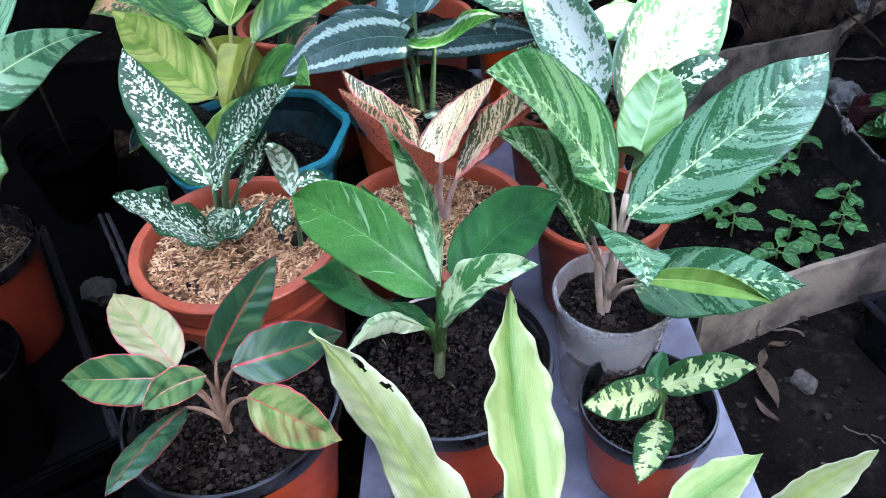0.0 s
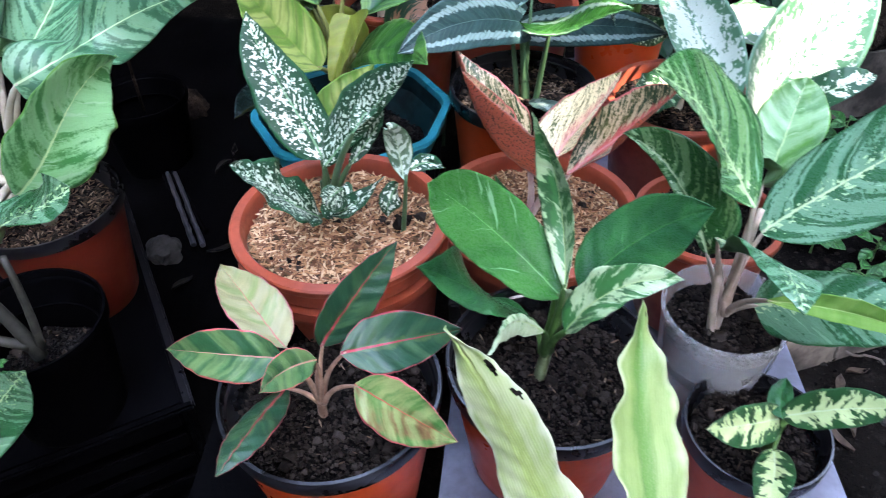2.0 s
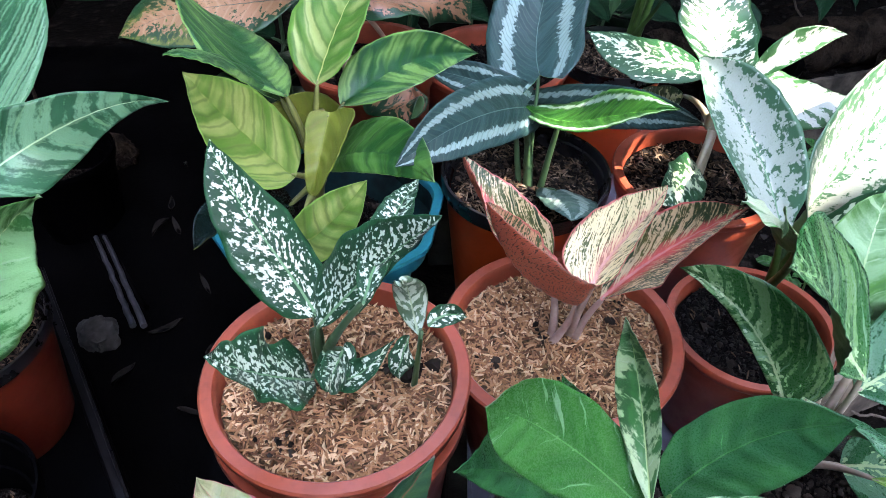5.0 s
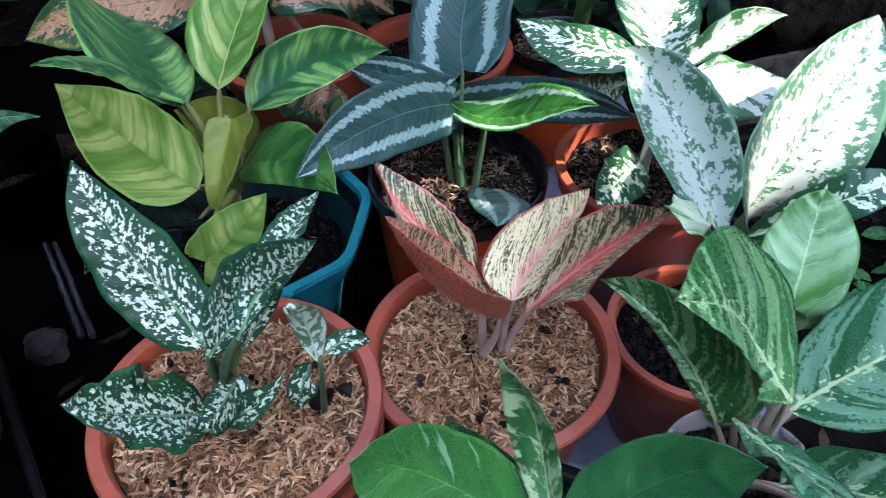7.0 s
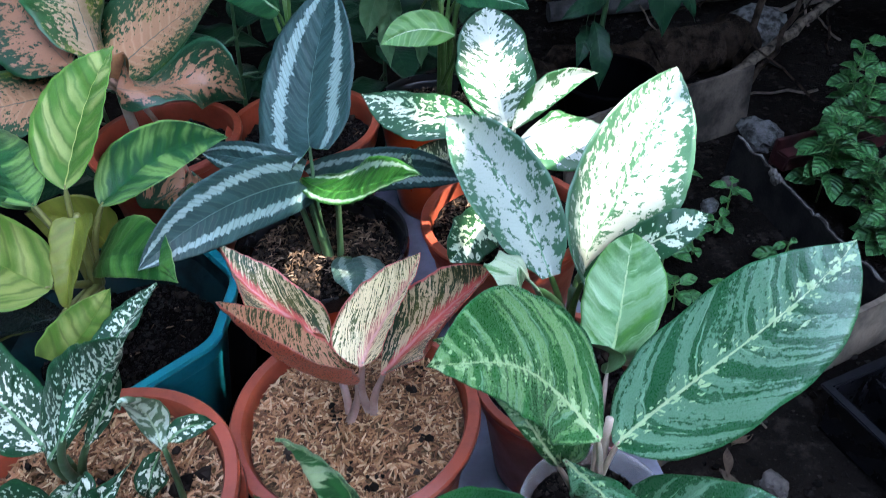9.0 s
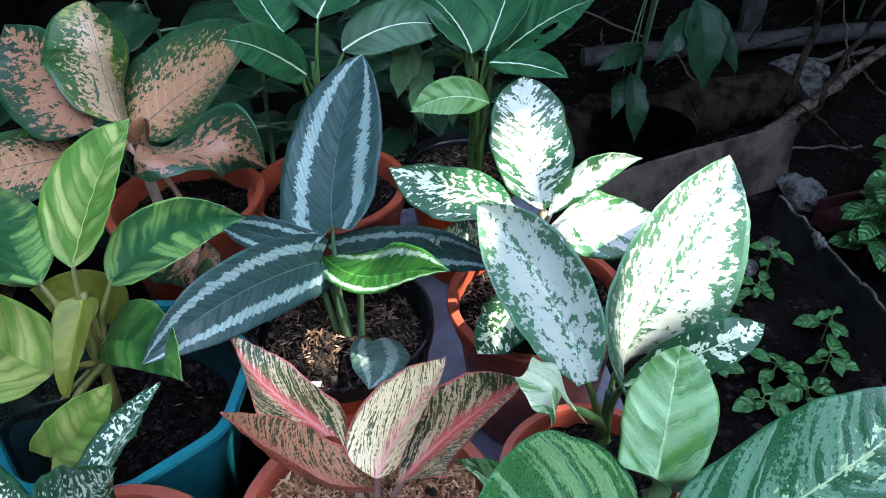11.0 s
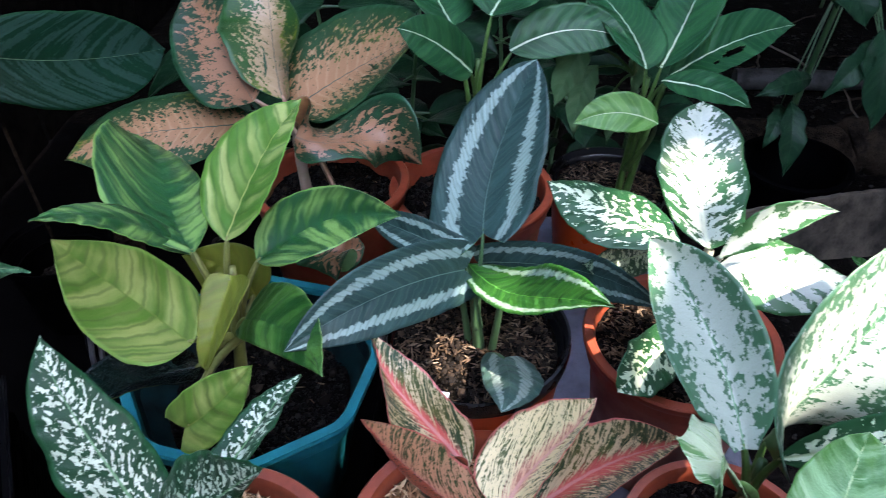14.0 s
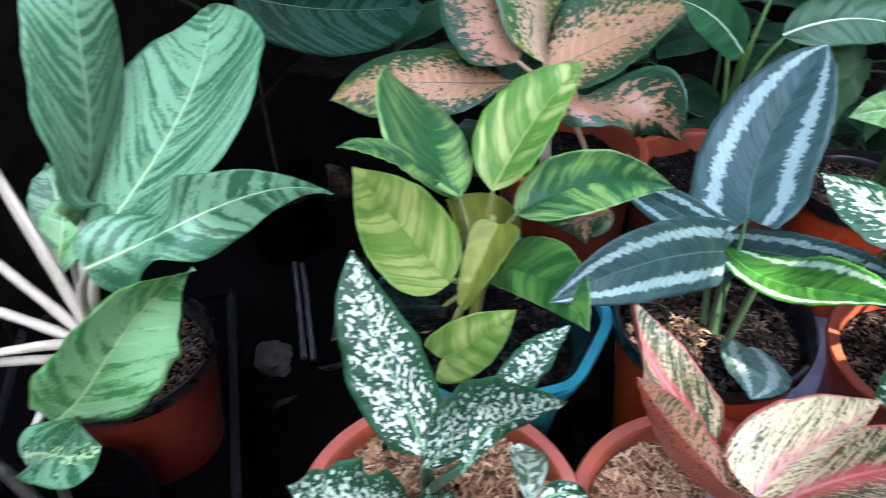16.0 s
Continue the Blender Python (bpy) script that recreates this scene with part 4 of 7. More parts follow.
def pot_two_tone(owner, r, h, fill, seed, depth=0.03, body=None, rim_material=None):
    """A nursery pot: orange outside, black rim and inside."""
    f = 0.72
    outer = [(0.0, 0.002), (f * r - 0.004, 0.002), (f * r, 0.0), (f * r + 0.002, 0.004), (f * r + 0.004, 0.02), (0.945 * r, h - 0.017)]
    pot = smooth(part("pot", lathe(outer, 72, 0.008), body or ORANGE, owner, "" if body else "orange plastic nursery pot"), 35)
    rim = [(0.935 * r, h - 0.020), (0.985 * r, h - 0.018), (0.995 * r, h - 0.012), (r, h - 0.004), (0.992 * r, h), (0.962 * r, h), (0.95 * r, h - 0.003), (0.945 * r, h - 0.010), (0.925 * r, h - 0.012), (0.92 * r, h - 0.016), (0.83 * r, h - 0.045), (0.80 * r, h - 0.045)]
    smooth(part("rim", lathe(rim, 72, 0.008), rim_material or BLACK, pot, "black plastic rim and lining"), 35)
    wall = (0.945 - 0.225 * (depth - 0.017) / (h - 0.037)) * r - 0.003
    bed(pot, min(0.885 * r, wall), h - depth, fill, seed)
    return pot


def pot_octagon(owner, r, h, fill, seed):
    """An eight-sided teal plastic pot with rounded corners and a flat lip."""
    outer = [(0.0, 0.002), (0.58 * r, 0.002), (0.60 * r, 0.006), (0.83 * r, h - 0.034), (0.86 * r, h - 0.031), (0.93 * r, h - 0.030), (0.945 * r, h - 0.026), (0.965 * r, h - 0.008), (1.0 * r, h - 0.007), (1.012 * r, h - 0.004), (1.005 * r, h), (0.93 * r, h), (0.915 * r, h - 0.003), (0.91 * r, h - 0.007)]
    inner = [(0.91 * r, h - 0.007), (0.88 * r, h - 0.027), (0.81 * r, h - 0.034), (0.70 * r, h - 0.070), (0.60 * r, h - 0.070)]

    def eight_sided(prof):
        verts, faces = lathe(prof, 96)
        bent = []
        for x, y, z in verts:
            a = math.atan2(y, x) - radians(10)
            off = (a + math.pi / 8) % (math.pi / 4) - math.pi / 8
            k = min(math.cos(math.pi / 8) / math.cos(math.pi / 8 - abs(off)) / math.cos(math.pi / 8), 1.055)
            bent.append((x * k * 0.955, y * k * 0.955, z))
        return bent, faces

    pot = smooth(part("pot", eight_sided(outer), TEAL, owner, "teal eight-sided plastic pot"), 32)
    smooth(part("inner_wall", eight_sided(inner), TEAL_SHADED, pot, "inside of the teal pot, its shade in the colour"), 32)
    bed(pot, 0.735 * r, h - 0.056, fill, seed)
    return pot


def pot_cup(owner, r, h, fill, seed):
    """A clouded white plastic tub with a turned lip."""
    prof = [(0.0, 0.003), (0.70 * r, 0.003), (0.735 * r, 0.0), (0.75 * r, 0.004), (0.945 * r, h - 0.022), (0.955 * r, h - 0.020), (0.962 * r, h - 0.007), (0.995 * r, h - 0.006), (r, h - 0.002), (0.985 * r, h), (0.945 * r, h - 0.001), (0.935 * r, h - 0.006), (0.915 * r, h - 0.03), (0.89 * r, h - 0.06), (0.85 * r, h - 0.06)]
    pot = smooth(part("pot", lathe(prof, 64, 0.01), CUP, owner, "clouded white plastic tub"), 35)
    bed(pot, 0.905 * r, h - 0.026, fill, seed)
    core = [(0.0, h - 0.085), (0.72 * r, h - 0.085), (0.80 * r, h - 0.070), (0.88 * r, h - 0.030), (0.0, h - 0.030)]
    smooth(part("root_ball", lathe(core, 48, 0.01), SOIL_BED, pot, "dark soil seen through the plastic"), 35)
    return pot


def potted(x, y, rim, r, maker, fill, seed, label, base=TOP, **more):
    owner = thing("potted_plant", (x, y, base), label, "potted plant", "potted plants")
    maker(owner, r, rim - base, fill, seed, **more)
    return owner


def stem(plant, points, radii, material, label=""):
    pts = [Vector(p) - plant.location for p in points]
    return smooth(part("stem", tube(pts, radii, 10), material, plant, label), 180)


# ---- the potted plants ----
speckled = potted(-0.208, 0.591, 0.127, 0.109, pot_terracotta, "husk", 11, "white-speckled dark green plant in a husk-mulched terracotta pot", double=True)
stem(speckled, arc((-0.222, 0.612, 0.10), (-0.224, 0.614, 0.13), (-0.225, 0.616, 0.150), 6), [0.007, 0.0068, 0.0065, 0.006, 0.0055, 0.005, 0.0045], STEM_DARK)
stem(speckled, arc((-0.146, 0.590, 0.10), (-0.142, 0.588, 0.14), (-0.139, 0.584, 0.182), 8), [0.0028, 0.0027, 0.0026, 0.0025, 0.0024, 0.0022, 0.002, 0.002, 0.0018], STEM_DARK)
speckled_leaf = dict(under='speckled_under', cup=0.3, ripple=0.09, stalk=STEM_DARK, stalk_from=(-0.222, 0.612, 0.112), stalk_r=0.003)
leaf(speckled, (-0.217, 0.593, 0.193), ((-0.241, 0.615, 0.230), (-0.267, 0.636, 0.270)), (-0.286, 0.663, 0.306), (0.030, 0.028), (0.478, -0.734, 0.482), "speckled", **{**speckled_leaf, 'shape': 'ovate', 'cup': (-0.15, -0.16), 'twist': 0.06, 'shift': -0.20, 'ripple': 0.07})
leaf(speckled, (-0.217, 0.586, 0.187), ((-0.186, 0.590, 0.226), (-0.155, 0.586, 0.265)), (-0.126, 0.573, 0.305), (0.033, 0.009), (-0.707, -0.702, -0.085), "speckled", **{**speckled_leaf, 'shape': 'ovate', 'cup': (-0.31, -0.28), 'twist': 0.39, 'shift': -0.15})
leaf(speckled, (-0.178, 0.551, 0.250), (-0.159, 0.639, 0.245), (-0.137, 0.693, 0.242), 0.016, (-0.180, 0.107, 0.978), "speckled", **speckled_leaf)
leaf(speckled, (-0.225, 0.581, 0.131), (-0.253, 0.543, 0.191), (-0.279, 0.525, 0.235), 0.030, (0.852, 0.119, 0.510), "speckled", **{**speckled_leaf, 'ripple': 0.2})
leaf(speckled, (-0.194, 0.596, 0.184), ((-0.182, 0.611, 0.194), (-0.170, 0.620, 0.210)), (-0.161, 0.621, 0.229), (0.009, 0.006), (-0.080, -0.761, 0.644), "speckled", **{**speckled_leaf, 'shape': 'ovate', 'cup': (-0.16, -0.21), 'twist': 0.04, 'shift': 0.01, 'ripple': 0.08})
leaf(speckled, (-0.141, 0.586, 0.176), ((-0.146, 0.599, 0.196), (-0.149, 0.595, 0.219)), (-0.153, 0.582, 0.239), (0.013, 0.014), (-0.160, -0.602, 0.782), "speckled_under", **{**speckled_leaf, 'shape': 'ovate', 'cup': (-0.20, -0.36), 'twist': 0.05, 'shift': 0.06, 'stalk': None, 'ripple': 0.03})
leaf(speckled, (-0.134, 0.584, 0.188), (-0.120, 0.590, 0.193), (-0.103, 0.597, 0.182), 0.009, (0.2, -0.5, 0.84), "speckled", **{**speckled_leaf, 'ripple': 0.04, 'stalk': None})
leaf(speckled, (-0.148, 0.595, 0.164), ((-0.152, 0.582, 0.163), (-0.156, 0.573, 0.156)), (-0.157, 0.570, 0.143), (0.014, 0.011), (0.176, -0.978, 0.108), "speckled", **{**speckled_leaf, 'shape': 'ovate', 'cup': (-0.17, -0.14), 'twist': -0.01, 'shift': 0.02, 'stalk': None, 'ripple': 0.03})
leaf(speckled, (-0.199, 0.582, 0.169), ((-0.200, 0.562, 0.179), (-0.203, 0.542, 0.188)), (-0.205, 0.522, 0.198), (0.016, 0.011), (-0.025, -0.877, 0.480), "speckled", **{**speckled_leaf, 'shape': 'broad', 'cup': (-0.30, -0.34), 'twist': -0.06, 'shift': 0.03, 'ripple': 0.03})
leaf(speckled, (-0.215, 0.600, 0.150), (-0.198, 0.560, 0.158), (-0.158, 0.572, 0.190), 0.013, (-0.1, -0.35, 0.93), "speckled", **{**speckled_leaf, "ripple": 0.22, "stalk": None})

bicolour = potted(-0.006, 0.660, 0.086, 0.112, pot_terracotta, "husk", 12, "pink and cream leaf plant in a husk-mulched terracotta pot")
bicolour_leaf = dict(under='bicolour_under', cup=0.7, ripple=0.03, stalk=STEM_PINK, stalk_from=(-0.002, 0.662, 0.066), stalk_r=0.0030, apart=5.0)
leaf(bicolour, (-0.020, 0.685, 0.148), ((-0.050, 0.710, 0.168), (-0.080, 0.731, 0.193)), (-0.097, 0.754, 0.227), (0.039, 0.030), (0.733, -0.598, -0.325), "bicolour_dark", **{**bicolour_leaf, 'shape': 'ovate', 'cup': (0.76, 0.75), 'twist': 0.08, 'shift': -0.12})
leaf(bicolour, (0.003, 0.654, 0.127), ((-0.042, 0.654, 0.159), (-0.070, 0.653, 0.203)), (-0.087, 0.645, 0.257), (0.069, 0.032), (0.901, 0.113, 0.419), "bicolour_rosy", **{**bicolour_leaf, 'shape': 'ovate', 'cup': (0.92, 0.99), 'twist': -0.34, 'shift': 0.05})
leaf(bicolour, (0.006, 0.640, 0.166), ((0.025, 0.663, 0.183), (0.048, 0.674, 0.209)), (0.066, 0.684, 0.238), (0.041, 0.024), (-0.154, 0.125, 0.980), "bicolour", **{**bicolour_leaf, 'shape': 'ovate', 'cup': (0.31, 0.35), 'twist': 0.03, 'shift': -0.25})
leaf(bicolour, (0.022, 0.655, 0.133), ((0.065, 0.674, 0.161), (0.096, 0.668, 0.199)), (0.118, 0.647, 0.243), (0.035, 0.064), (-0.496, -0.214, 0.842), "bicolour_dark", **{**bicolour_leaf, 'shape': 'ovate', 'cup': (0.90, 0.71), 'twist': 0.08, 'shift': 0.09})

dark = potted(0.001, 0.467, 0.065, 0.099, pot_two_tone, "soil", 13, "deep green broad-leaf plant in an orange pot with black rim")
stem(dark, arc((-0.011, 0.464, 0.03), (-0.008, 0.46, 0.09), (0.004, 0.452, 0.165), 8), [0.0058, 0.0056, 0.0054, 0.0052, 0.005, 0.005, 0.0048, 0.0045, 0.004], STEM_MOSS, "thick pale green stem")
dark_leaf = dict(shape='broad', cup=0.22, ripple=0.03, stalk=STEM_GREEN, stalk_from=(-0.008, 0.461, 0.08), stalk_r=0.003)
leaf(dark, (-0.004, 0.442, 0.170), (-0.060, 0.462, 0.222), (-0.108, 0.449, 0.276), 0.030, (0.439, -0.757, 0.484), "deep_bright", **{**dark_leaf, 'shape': 'round'})
leaf(dark, (-0.003, 0.435, 0.185), (-0.010, 0.481, 0.243), (-0.037, 0.468, 0.324), 0.016, (-0.381, -0.916, 0.122), "deep_flecked", **{**dark_leaf, 'shape': 'lance', 'cup': 0.6})
leaf(dark, (0.009, 0.441, 0.182), (0.052, 0.450, 0.228), (0.092, 0.432, 0.271), 0.028, (-0.565, -0.683, 0.463), "deep", **dark_leaf)
leaf(dark, (-0.016, 0.522, 0.056), ((-0.051, 0.509, 0.093), (-0.087, 0.494, 0.132)), (-0.122, 0.471, 0.172), (0.024, 0.052), (0.710, 0.275, -0.649), "deep", **{**dark_leaf, 'shape': 'ovate', 'cup': (-0.16, -0.26), 'twist': -0.10, 'shift': -0.41})
leaf(dark, (-0.017, 0.423, 0.149), ((-0.037, 0.398, 0.188), (-0.051, 0.364, 0.220)), (-0.064, 0.320, 0.243), (0.011, 0.006), (0.935, -0.266, 0.235), "cream_flush", **{**dark_leaf, 'shape': 'ovate', 'cup': (-0.16, -0.17), 'twist': -0.02, 'shift': 0.01, 'ripple': 0.1})
leaf(dark, (-0.003, 0.410, 0.163), (0.026, 0.406, 0.215), (0.071, 0.398, 0.235), 0.018, (-0.662, -0.457, 0.594), "deep_flecked", **{**dark_leaf, 'shape': 'ovate', 'ripple': 0.12, 'cup': 0.45})
leaf(dark, (-0.004, 0.477, 0.180), (-0.038, 0.484, 0.214), (-0.060, 0.479, 0.263), 0.010, (0.266, -0.942, 0.207), "deep", **{**dark_leaf, 'shape': 'lance'})

red_rimmed = potted(-0.198, 0.422, 0.074, 0.098, pot_two_tone, "soil", 14, "red-rimmed green leaf plant in an orange pot with black rim")
stem(red_rimmed, arc((-0.206, 0.412, 0.03), (-0.204, 0.408, 0.07), (-0.200, 0.402, 0.118), 6), [0.0045, 0.0044, 0.0042, 0.004, 0.0036, 0.003, 0.002], STEM_TAN)
red_rimmed_leaf = dict(cup=0.2, ripple=0.03, stalk=STEM_TAN, stalk_from=(-0.203, 0.407, 0.07), stalk_r=0.0019)
leaf(red_rimmed, (-0.199, 0.420, 0.128), (-0.169, 0.436, 0.171), (-0.135, 0.462, 0.209), 0.021, (0.324, -0.920, 0.219), "red_rim", **red_rimmed_leaf)
leaf(red_rimmed, (-0.222, 0.402, 0.147), (-0.255, 0.438, 0.157), (-0.293, 0.483, 0.159), 0.025, (0.195, 0.029, 0.980), "red_rim_pale", **red_rimmed_leaf)
leaf(red_rimmed, (-0.178, 0.401, 0.143), (-0.134, 0.412, 0.146), (-0.082, 0.404, 0.172), 0.025, (-0.218, -0.587, 0.780), "red_rim", **red_rimmed_leaf)
leaf(red_rimmed, (-0.222, 0.392, 0.146), (-0.266, 0.391, 0.150), (-0.322, 0.407, 0.135), 0.022, (-0.182, -0.759, 0.625), "red_rim_green", **red_rimmed_leaf)
leaf(red_rimmed, (-0.194, 0.388, 0.150), (-0.209, 0.359, 0.173), (-0.217, 0.327, 0.189), 0.014, (0.850, -0.001, 0.527), "red_rim_green", **red_rimmed_leaf)
leaf(red_rimmed, (-0.228, 0.401, 0.098), (-0.235, 0.333, 0.137), (-0.247, 0.289, 0.145), -0.016, (0.050, 0.382, 0.923), "red_rim", **red_rimmed_leaf)
leaf(red_rimmed, (-0.167, 0.387, 0.122), (-0.128, 0.363, 0.121), (-0.084, 0.327, 0.137), 0.024, (-0.515, -0.547, 0.660), "red_rim_flushed", **red_rimmed_leaf)

small = potted(0.187, 0.428, 0.022, 0.065, pot_two_tone, "soil", 15, "small cream-blotched leaf plant in a small orange pot with black rim", depth=0.024)
stem(small, arc((0.198, 0.420, -0.01), (0.190, 0.405, 0.04), (0.180, 0.388, 0.09), 6), [0.005, 0.0048, 0.0045, 0.004, 0.0035, 0.003, 0.003], STEM_GREEN)
small_leaf = dict(shape='broad', cup=0.25, ripple=0.03, stalk=STEM_GREEN, stalk_from=(0.188, 0.402, 0.06), stalk_r=0.002)
leaf(small, (0.178, 0.390, 0.091), (0.206, 0.373, 0.126), (0.233, 0.354, 0.154), 0.016, (-0.789, -0.174, 0.589), "cream_blotch", **small_leaf)
leaf(small, (0.183, 0.398, 0.078), (0.146, 0.378, 0.095), (0.105, 0.361, 0.112), 0.018, (0.540, -0.618, 0.571), "cream_blotch", **small_leaf)
leaf(small, (0.180, 0.385, 0.052), (0.163, 0.344, 0.070), (0.139, 0.305, 0.083), 0.016, (-0.107, 0.416, 0.903), "cream_blotch", **{**small_leaf, 'shape': 'ovate'})
leaf(small, (0.176, 0.387, 0.093), (0.181, 0.408, 0.092), (0.192, 0.429, 0.092), 0.010, (-0.363, 0.150, 0.920), "deep", **small_leaf)

striped = potted(0.173, 0.531, 0.070, 0.062, pot_cup, "soil", 16, "large striped green leaf plant in a clouded white tub")
stem(striped, arc((0.162, 0.523, 0.035), (0.168, 0.528, 0.10), (0.172, 0.532, 0.19), 8), [0.0055, 0.0052, 0.005, 0.0046, 0.0042, 0.004, 0.0036, 0.0032, 0.003], STEM_PALE, "pale pinkish stem")
stem(striped, arc((0.160, 0.521, 0.045), (0.150, 0.515, 0.09), (0.151, 0.530, 0.128), 6), [0.0045, 0.004, 0.004, 0.0035, 0.0035, 0.003, 0.003], STEM_PALE)
striped_leaf = dict(shape='pointed', cup=0.16, ripple=0.035, stalk=STEM_PALE, stalk_from=(0.165, 0.526, 0.07), stalk_r=0.0024, apart=3.0)
leaf(striped, (0.173, 0.520, 0.175), ((0.226, 0.526, 0.224), (0.280, 0.530, 0.273)), (0.328, 0.546, 0.311), (0.043, 0.044), (-0.314, -0.326, 0.892), "striped", **{**striped_leaf, 'shape': 'broad', 'cup': (-0.16, -0.03), 'twist': 0.22, 'shift': 0.01})
leaf(striped, (0.150, 0.499, 0.219), ((0.116, 0.512, 0.270), (0.083, 0.495, 0.317)), (0.040, 0.469, 0.356), (0.037, 0.049), (0.321, -0.523, 0.790), "striped_fresh", **{**striped_leaf, 'shape': 'ovate', 'cup': (0.25, 0.08), 'twist': 0.10, 'shift': -0.03})
leaf(striped, (0.187, 0.576, 0.183), ((0.204, 0.603, 0.201), (0.218, 0.629, 0.223)), (0.230, 0.651, 0.252), (0.030, 0.034), (-0.467, -0.743, -0.480), "striped_silver", **{**striped_leaf, 'shape': 'round', 'cup': (0.25, 0.11), 'twist': 0.22, 'shift': -0.20})
leaf(striped, (0.141, 0.539, 0.130), ((0.120, 0.545, 0.177), (0.095, 0.574, 0.207)), (0.061, 0.613, 0.213), (0.009, 0.040), (-0.420, -0.872, 0.251), "striped_fresh", **{**striped_leaf, 'shape': 'ovate', 'cup': (0.11, 0.12), 'twist': -0.05, 'shift': -0.09})
leaf(striped, (0.182, 0.503, 0.101), ((0.216, 0.478, 0.133), (0.252, 0.448, 0.156)), (0.292, 0.416, 0.175), (0.029, 0.036), (-0.684, -0.451, 0.574), "striped", **{**striped_leaf, 'shape': 'broad', 'cup': (-0.18, -0.04), 'twist': -0.17, 'shift': -0.25})
leaf(striped, (0.172, 0.468, 0.144), (0.213, 0.418, 0.183), (0.234, 0.358, 0.217), 0.012, (-0.841, -0.130, 0.525), "striped_under", **{**striped_leaf, 'shape': 'lance', 'cup': 0.5})
leaf(striped, (0.137, 0.523, 0.166), ((0.150, 0.470, 0.193), (0.150, 0.424, 0.224)), (0.143, 0.367, 0.235), (0.028, 0.034), (0.229, -0.591, 0.774), "striped", **{**striped_leaf, 'shape': 'ovate', 'cup': (0.07, 0.02), 'twist': 0.25, 'shift': 0.36})

lime = potted(-0.231, 0.831, 0.103, 0.124, pot_octagon, "grit", 17, "lime green leaf plant with dark veins in a teal pot")
stem(lime, arc((-0.250, 0.830, 0.04), (-0.235, 0.825, 0.13), (-0.225, 0.826, 0.225), 8), [0.007, 0.007, 0.0065, 0.006, 0.0055, 0.005, 0.0045, 0.004, 0.003], STEM_OLIVE)
lime_leaf = dict(under='olive', cup=0.2, ripple=0.02, stalk=STEM_OLIVE, stalk_from=(-0.236, 0.826, 0.14), stalk_r=0.003)
leaf(lime, (-0.208, 0.841, 0.221), ((-0.166, 0.852, 0.246), (-0.123, 0.849, 0.267)), (-0.078, 0.831, 0.279), (0.032, 0.048), (-0.514, -0.575, 0.637), "lime_green", **{**lime_leaf, 'shape': 'ovate', 'cup': (0.56, 0.69), 'twist': 0.13, 'shift': -0.15})
leaf(lime, (-0.228, 0.832, 0.249), ((-0.212, 0.859, 0.282), (-0.192, 0.883, 0.314)), (-0.167, 0.910, 0.341), (0.046, 0.031), (-0.238, -0.360, 0.902), "lime_pale", **{**lime_leaf, 'shape': 'ovate', 'cup': (0.22, 0.18), 'twist': -0.02, 'shift': -0.07})
leaf(lime, (-0.256, 0.827, 0.240), ((-0.299, 0.897, 0.245), (-0.338, 0.968, 0.248)), (-0.402, 1.022, 0.246), (0.068, 0.037), (0.177, 0.225, 0.958), "lime_green", **{**lime_leaf, 'shape': 'ovate', 'cup': (0.15, 0.10), 'twist': 0.59, 'shift': 0.01})
leaf(lime, (-0.262, 0.839, 0.228), ((-0.292, 0.828, 0.266), (-0.316, 0.801, 0.297)), (-0.337, 0.762, 0.319), (0.021, 0.028), (0.302, -0.067, 0.951), "lime_green", **{**lime_leaf, 'shape': 'lance', 'cup': (-0.09, -0.22), 'twist': 0.13, 'shift': -0.01})
leaf(lime, (-0.249, 0.767, 0.191), ((-0.279, 0.771, 0.225), (-0.303, 0.766, 0.264)), (-0.323, 0.758, 0.306), (0.050, 0.038), (0.961, -0.196, -0.196), "lime", **{**lime_leaf, 'shape': 'broad', 'cup': (0.31, 0.28), 'twist': -0.25, 'shift': -0.27})
leaf(lime, (-0.222, 0.856, 0.162), (-0.240, 0.855, 0.196), (-0.273, 0.840, 0.224), 0.030, (0.481, -0.858, 0.179), "olive", **lime_leaf)
leaf(lime, (-0.217, 0.805, 0.184), ((-0.187, 0.774, 0.213), (-0.154, 0.740, 0.231)), (-0.124, 0.698, 0.235), (0.034, 0.020), (-0.419, -0.265, 0.868), "lime_deep", **{**lime_leaf, 'shape': 'cordate', 'cup': (0.01, 0.00), 'twist': 0.38, 'shift': 0.10})
leaf(lime, (-0.236, 0.696, 0.174), (-0.211, 0.703, 0.193), (-0.180, 0.715, 0.226), 0.023, (-0.234, -0.800, 0.553), "lime", shape='cordate', lobe=0.12, **lime_leaf)
leaf(lime, (-0.215, 0.797, 0.241), ((-0.220, 0.776, 0.226), (-0.226, 0.757, 0.209)), (-0.233, 0.745, 0.187), (0.045, 0.019), (-0.266, -0.946, 0.183), "olive", **{**lime_leaf, 'shape': 'wedge', 'cup': (0.66, 0.54), 'twist': 0.25, 'shift': 0.01})
leaf(lime, (-0.259, 0.786, 0.142), ((-0.289, 0.760, 0.157), (-0.312, 0.727, 0.168)), (-0.330, 0.690, 0.175), (0.033, 0.030), (-0.234, -0.604, 0.762), "lime_shaded", **{**lime_leaf, 'shape': 'broad', 'cup': (0.74, 0.70), 'twist': 0.08, 'shift': -0.00})

banded = potted(-0.016, 0.855, 0.126, 0.092, pot_two_tone, "chips", 18, "silver-banded blue-green plant in an orange pot with black rim", depth=0.022)
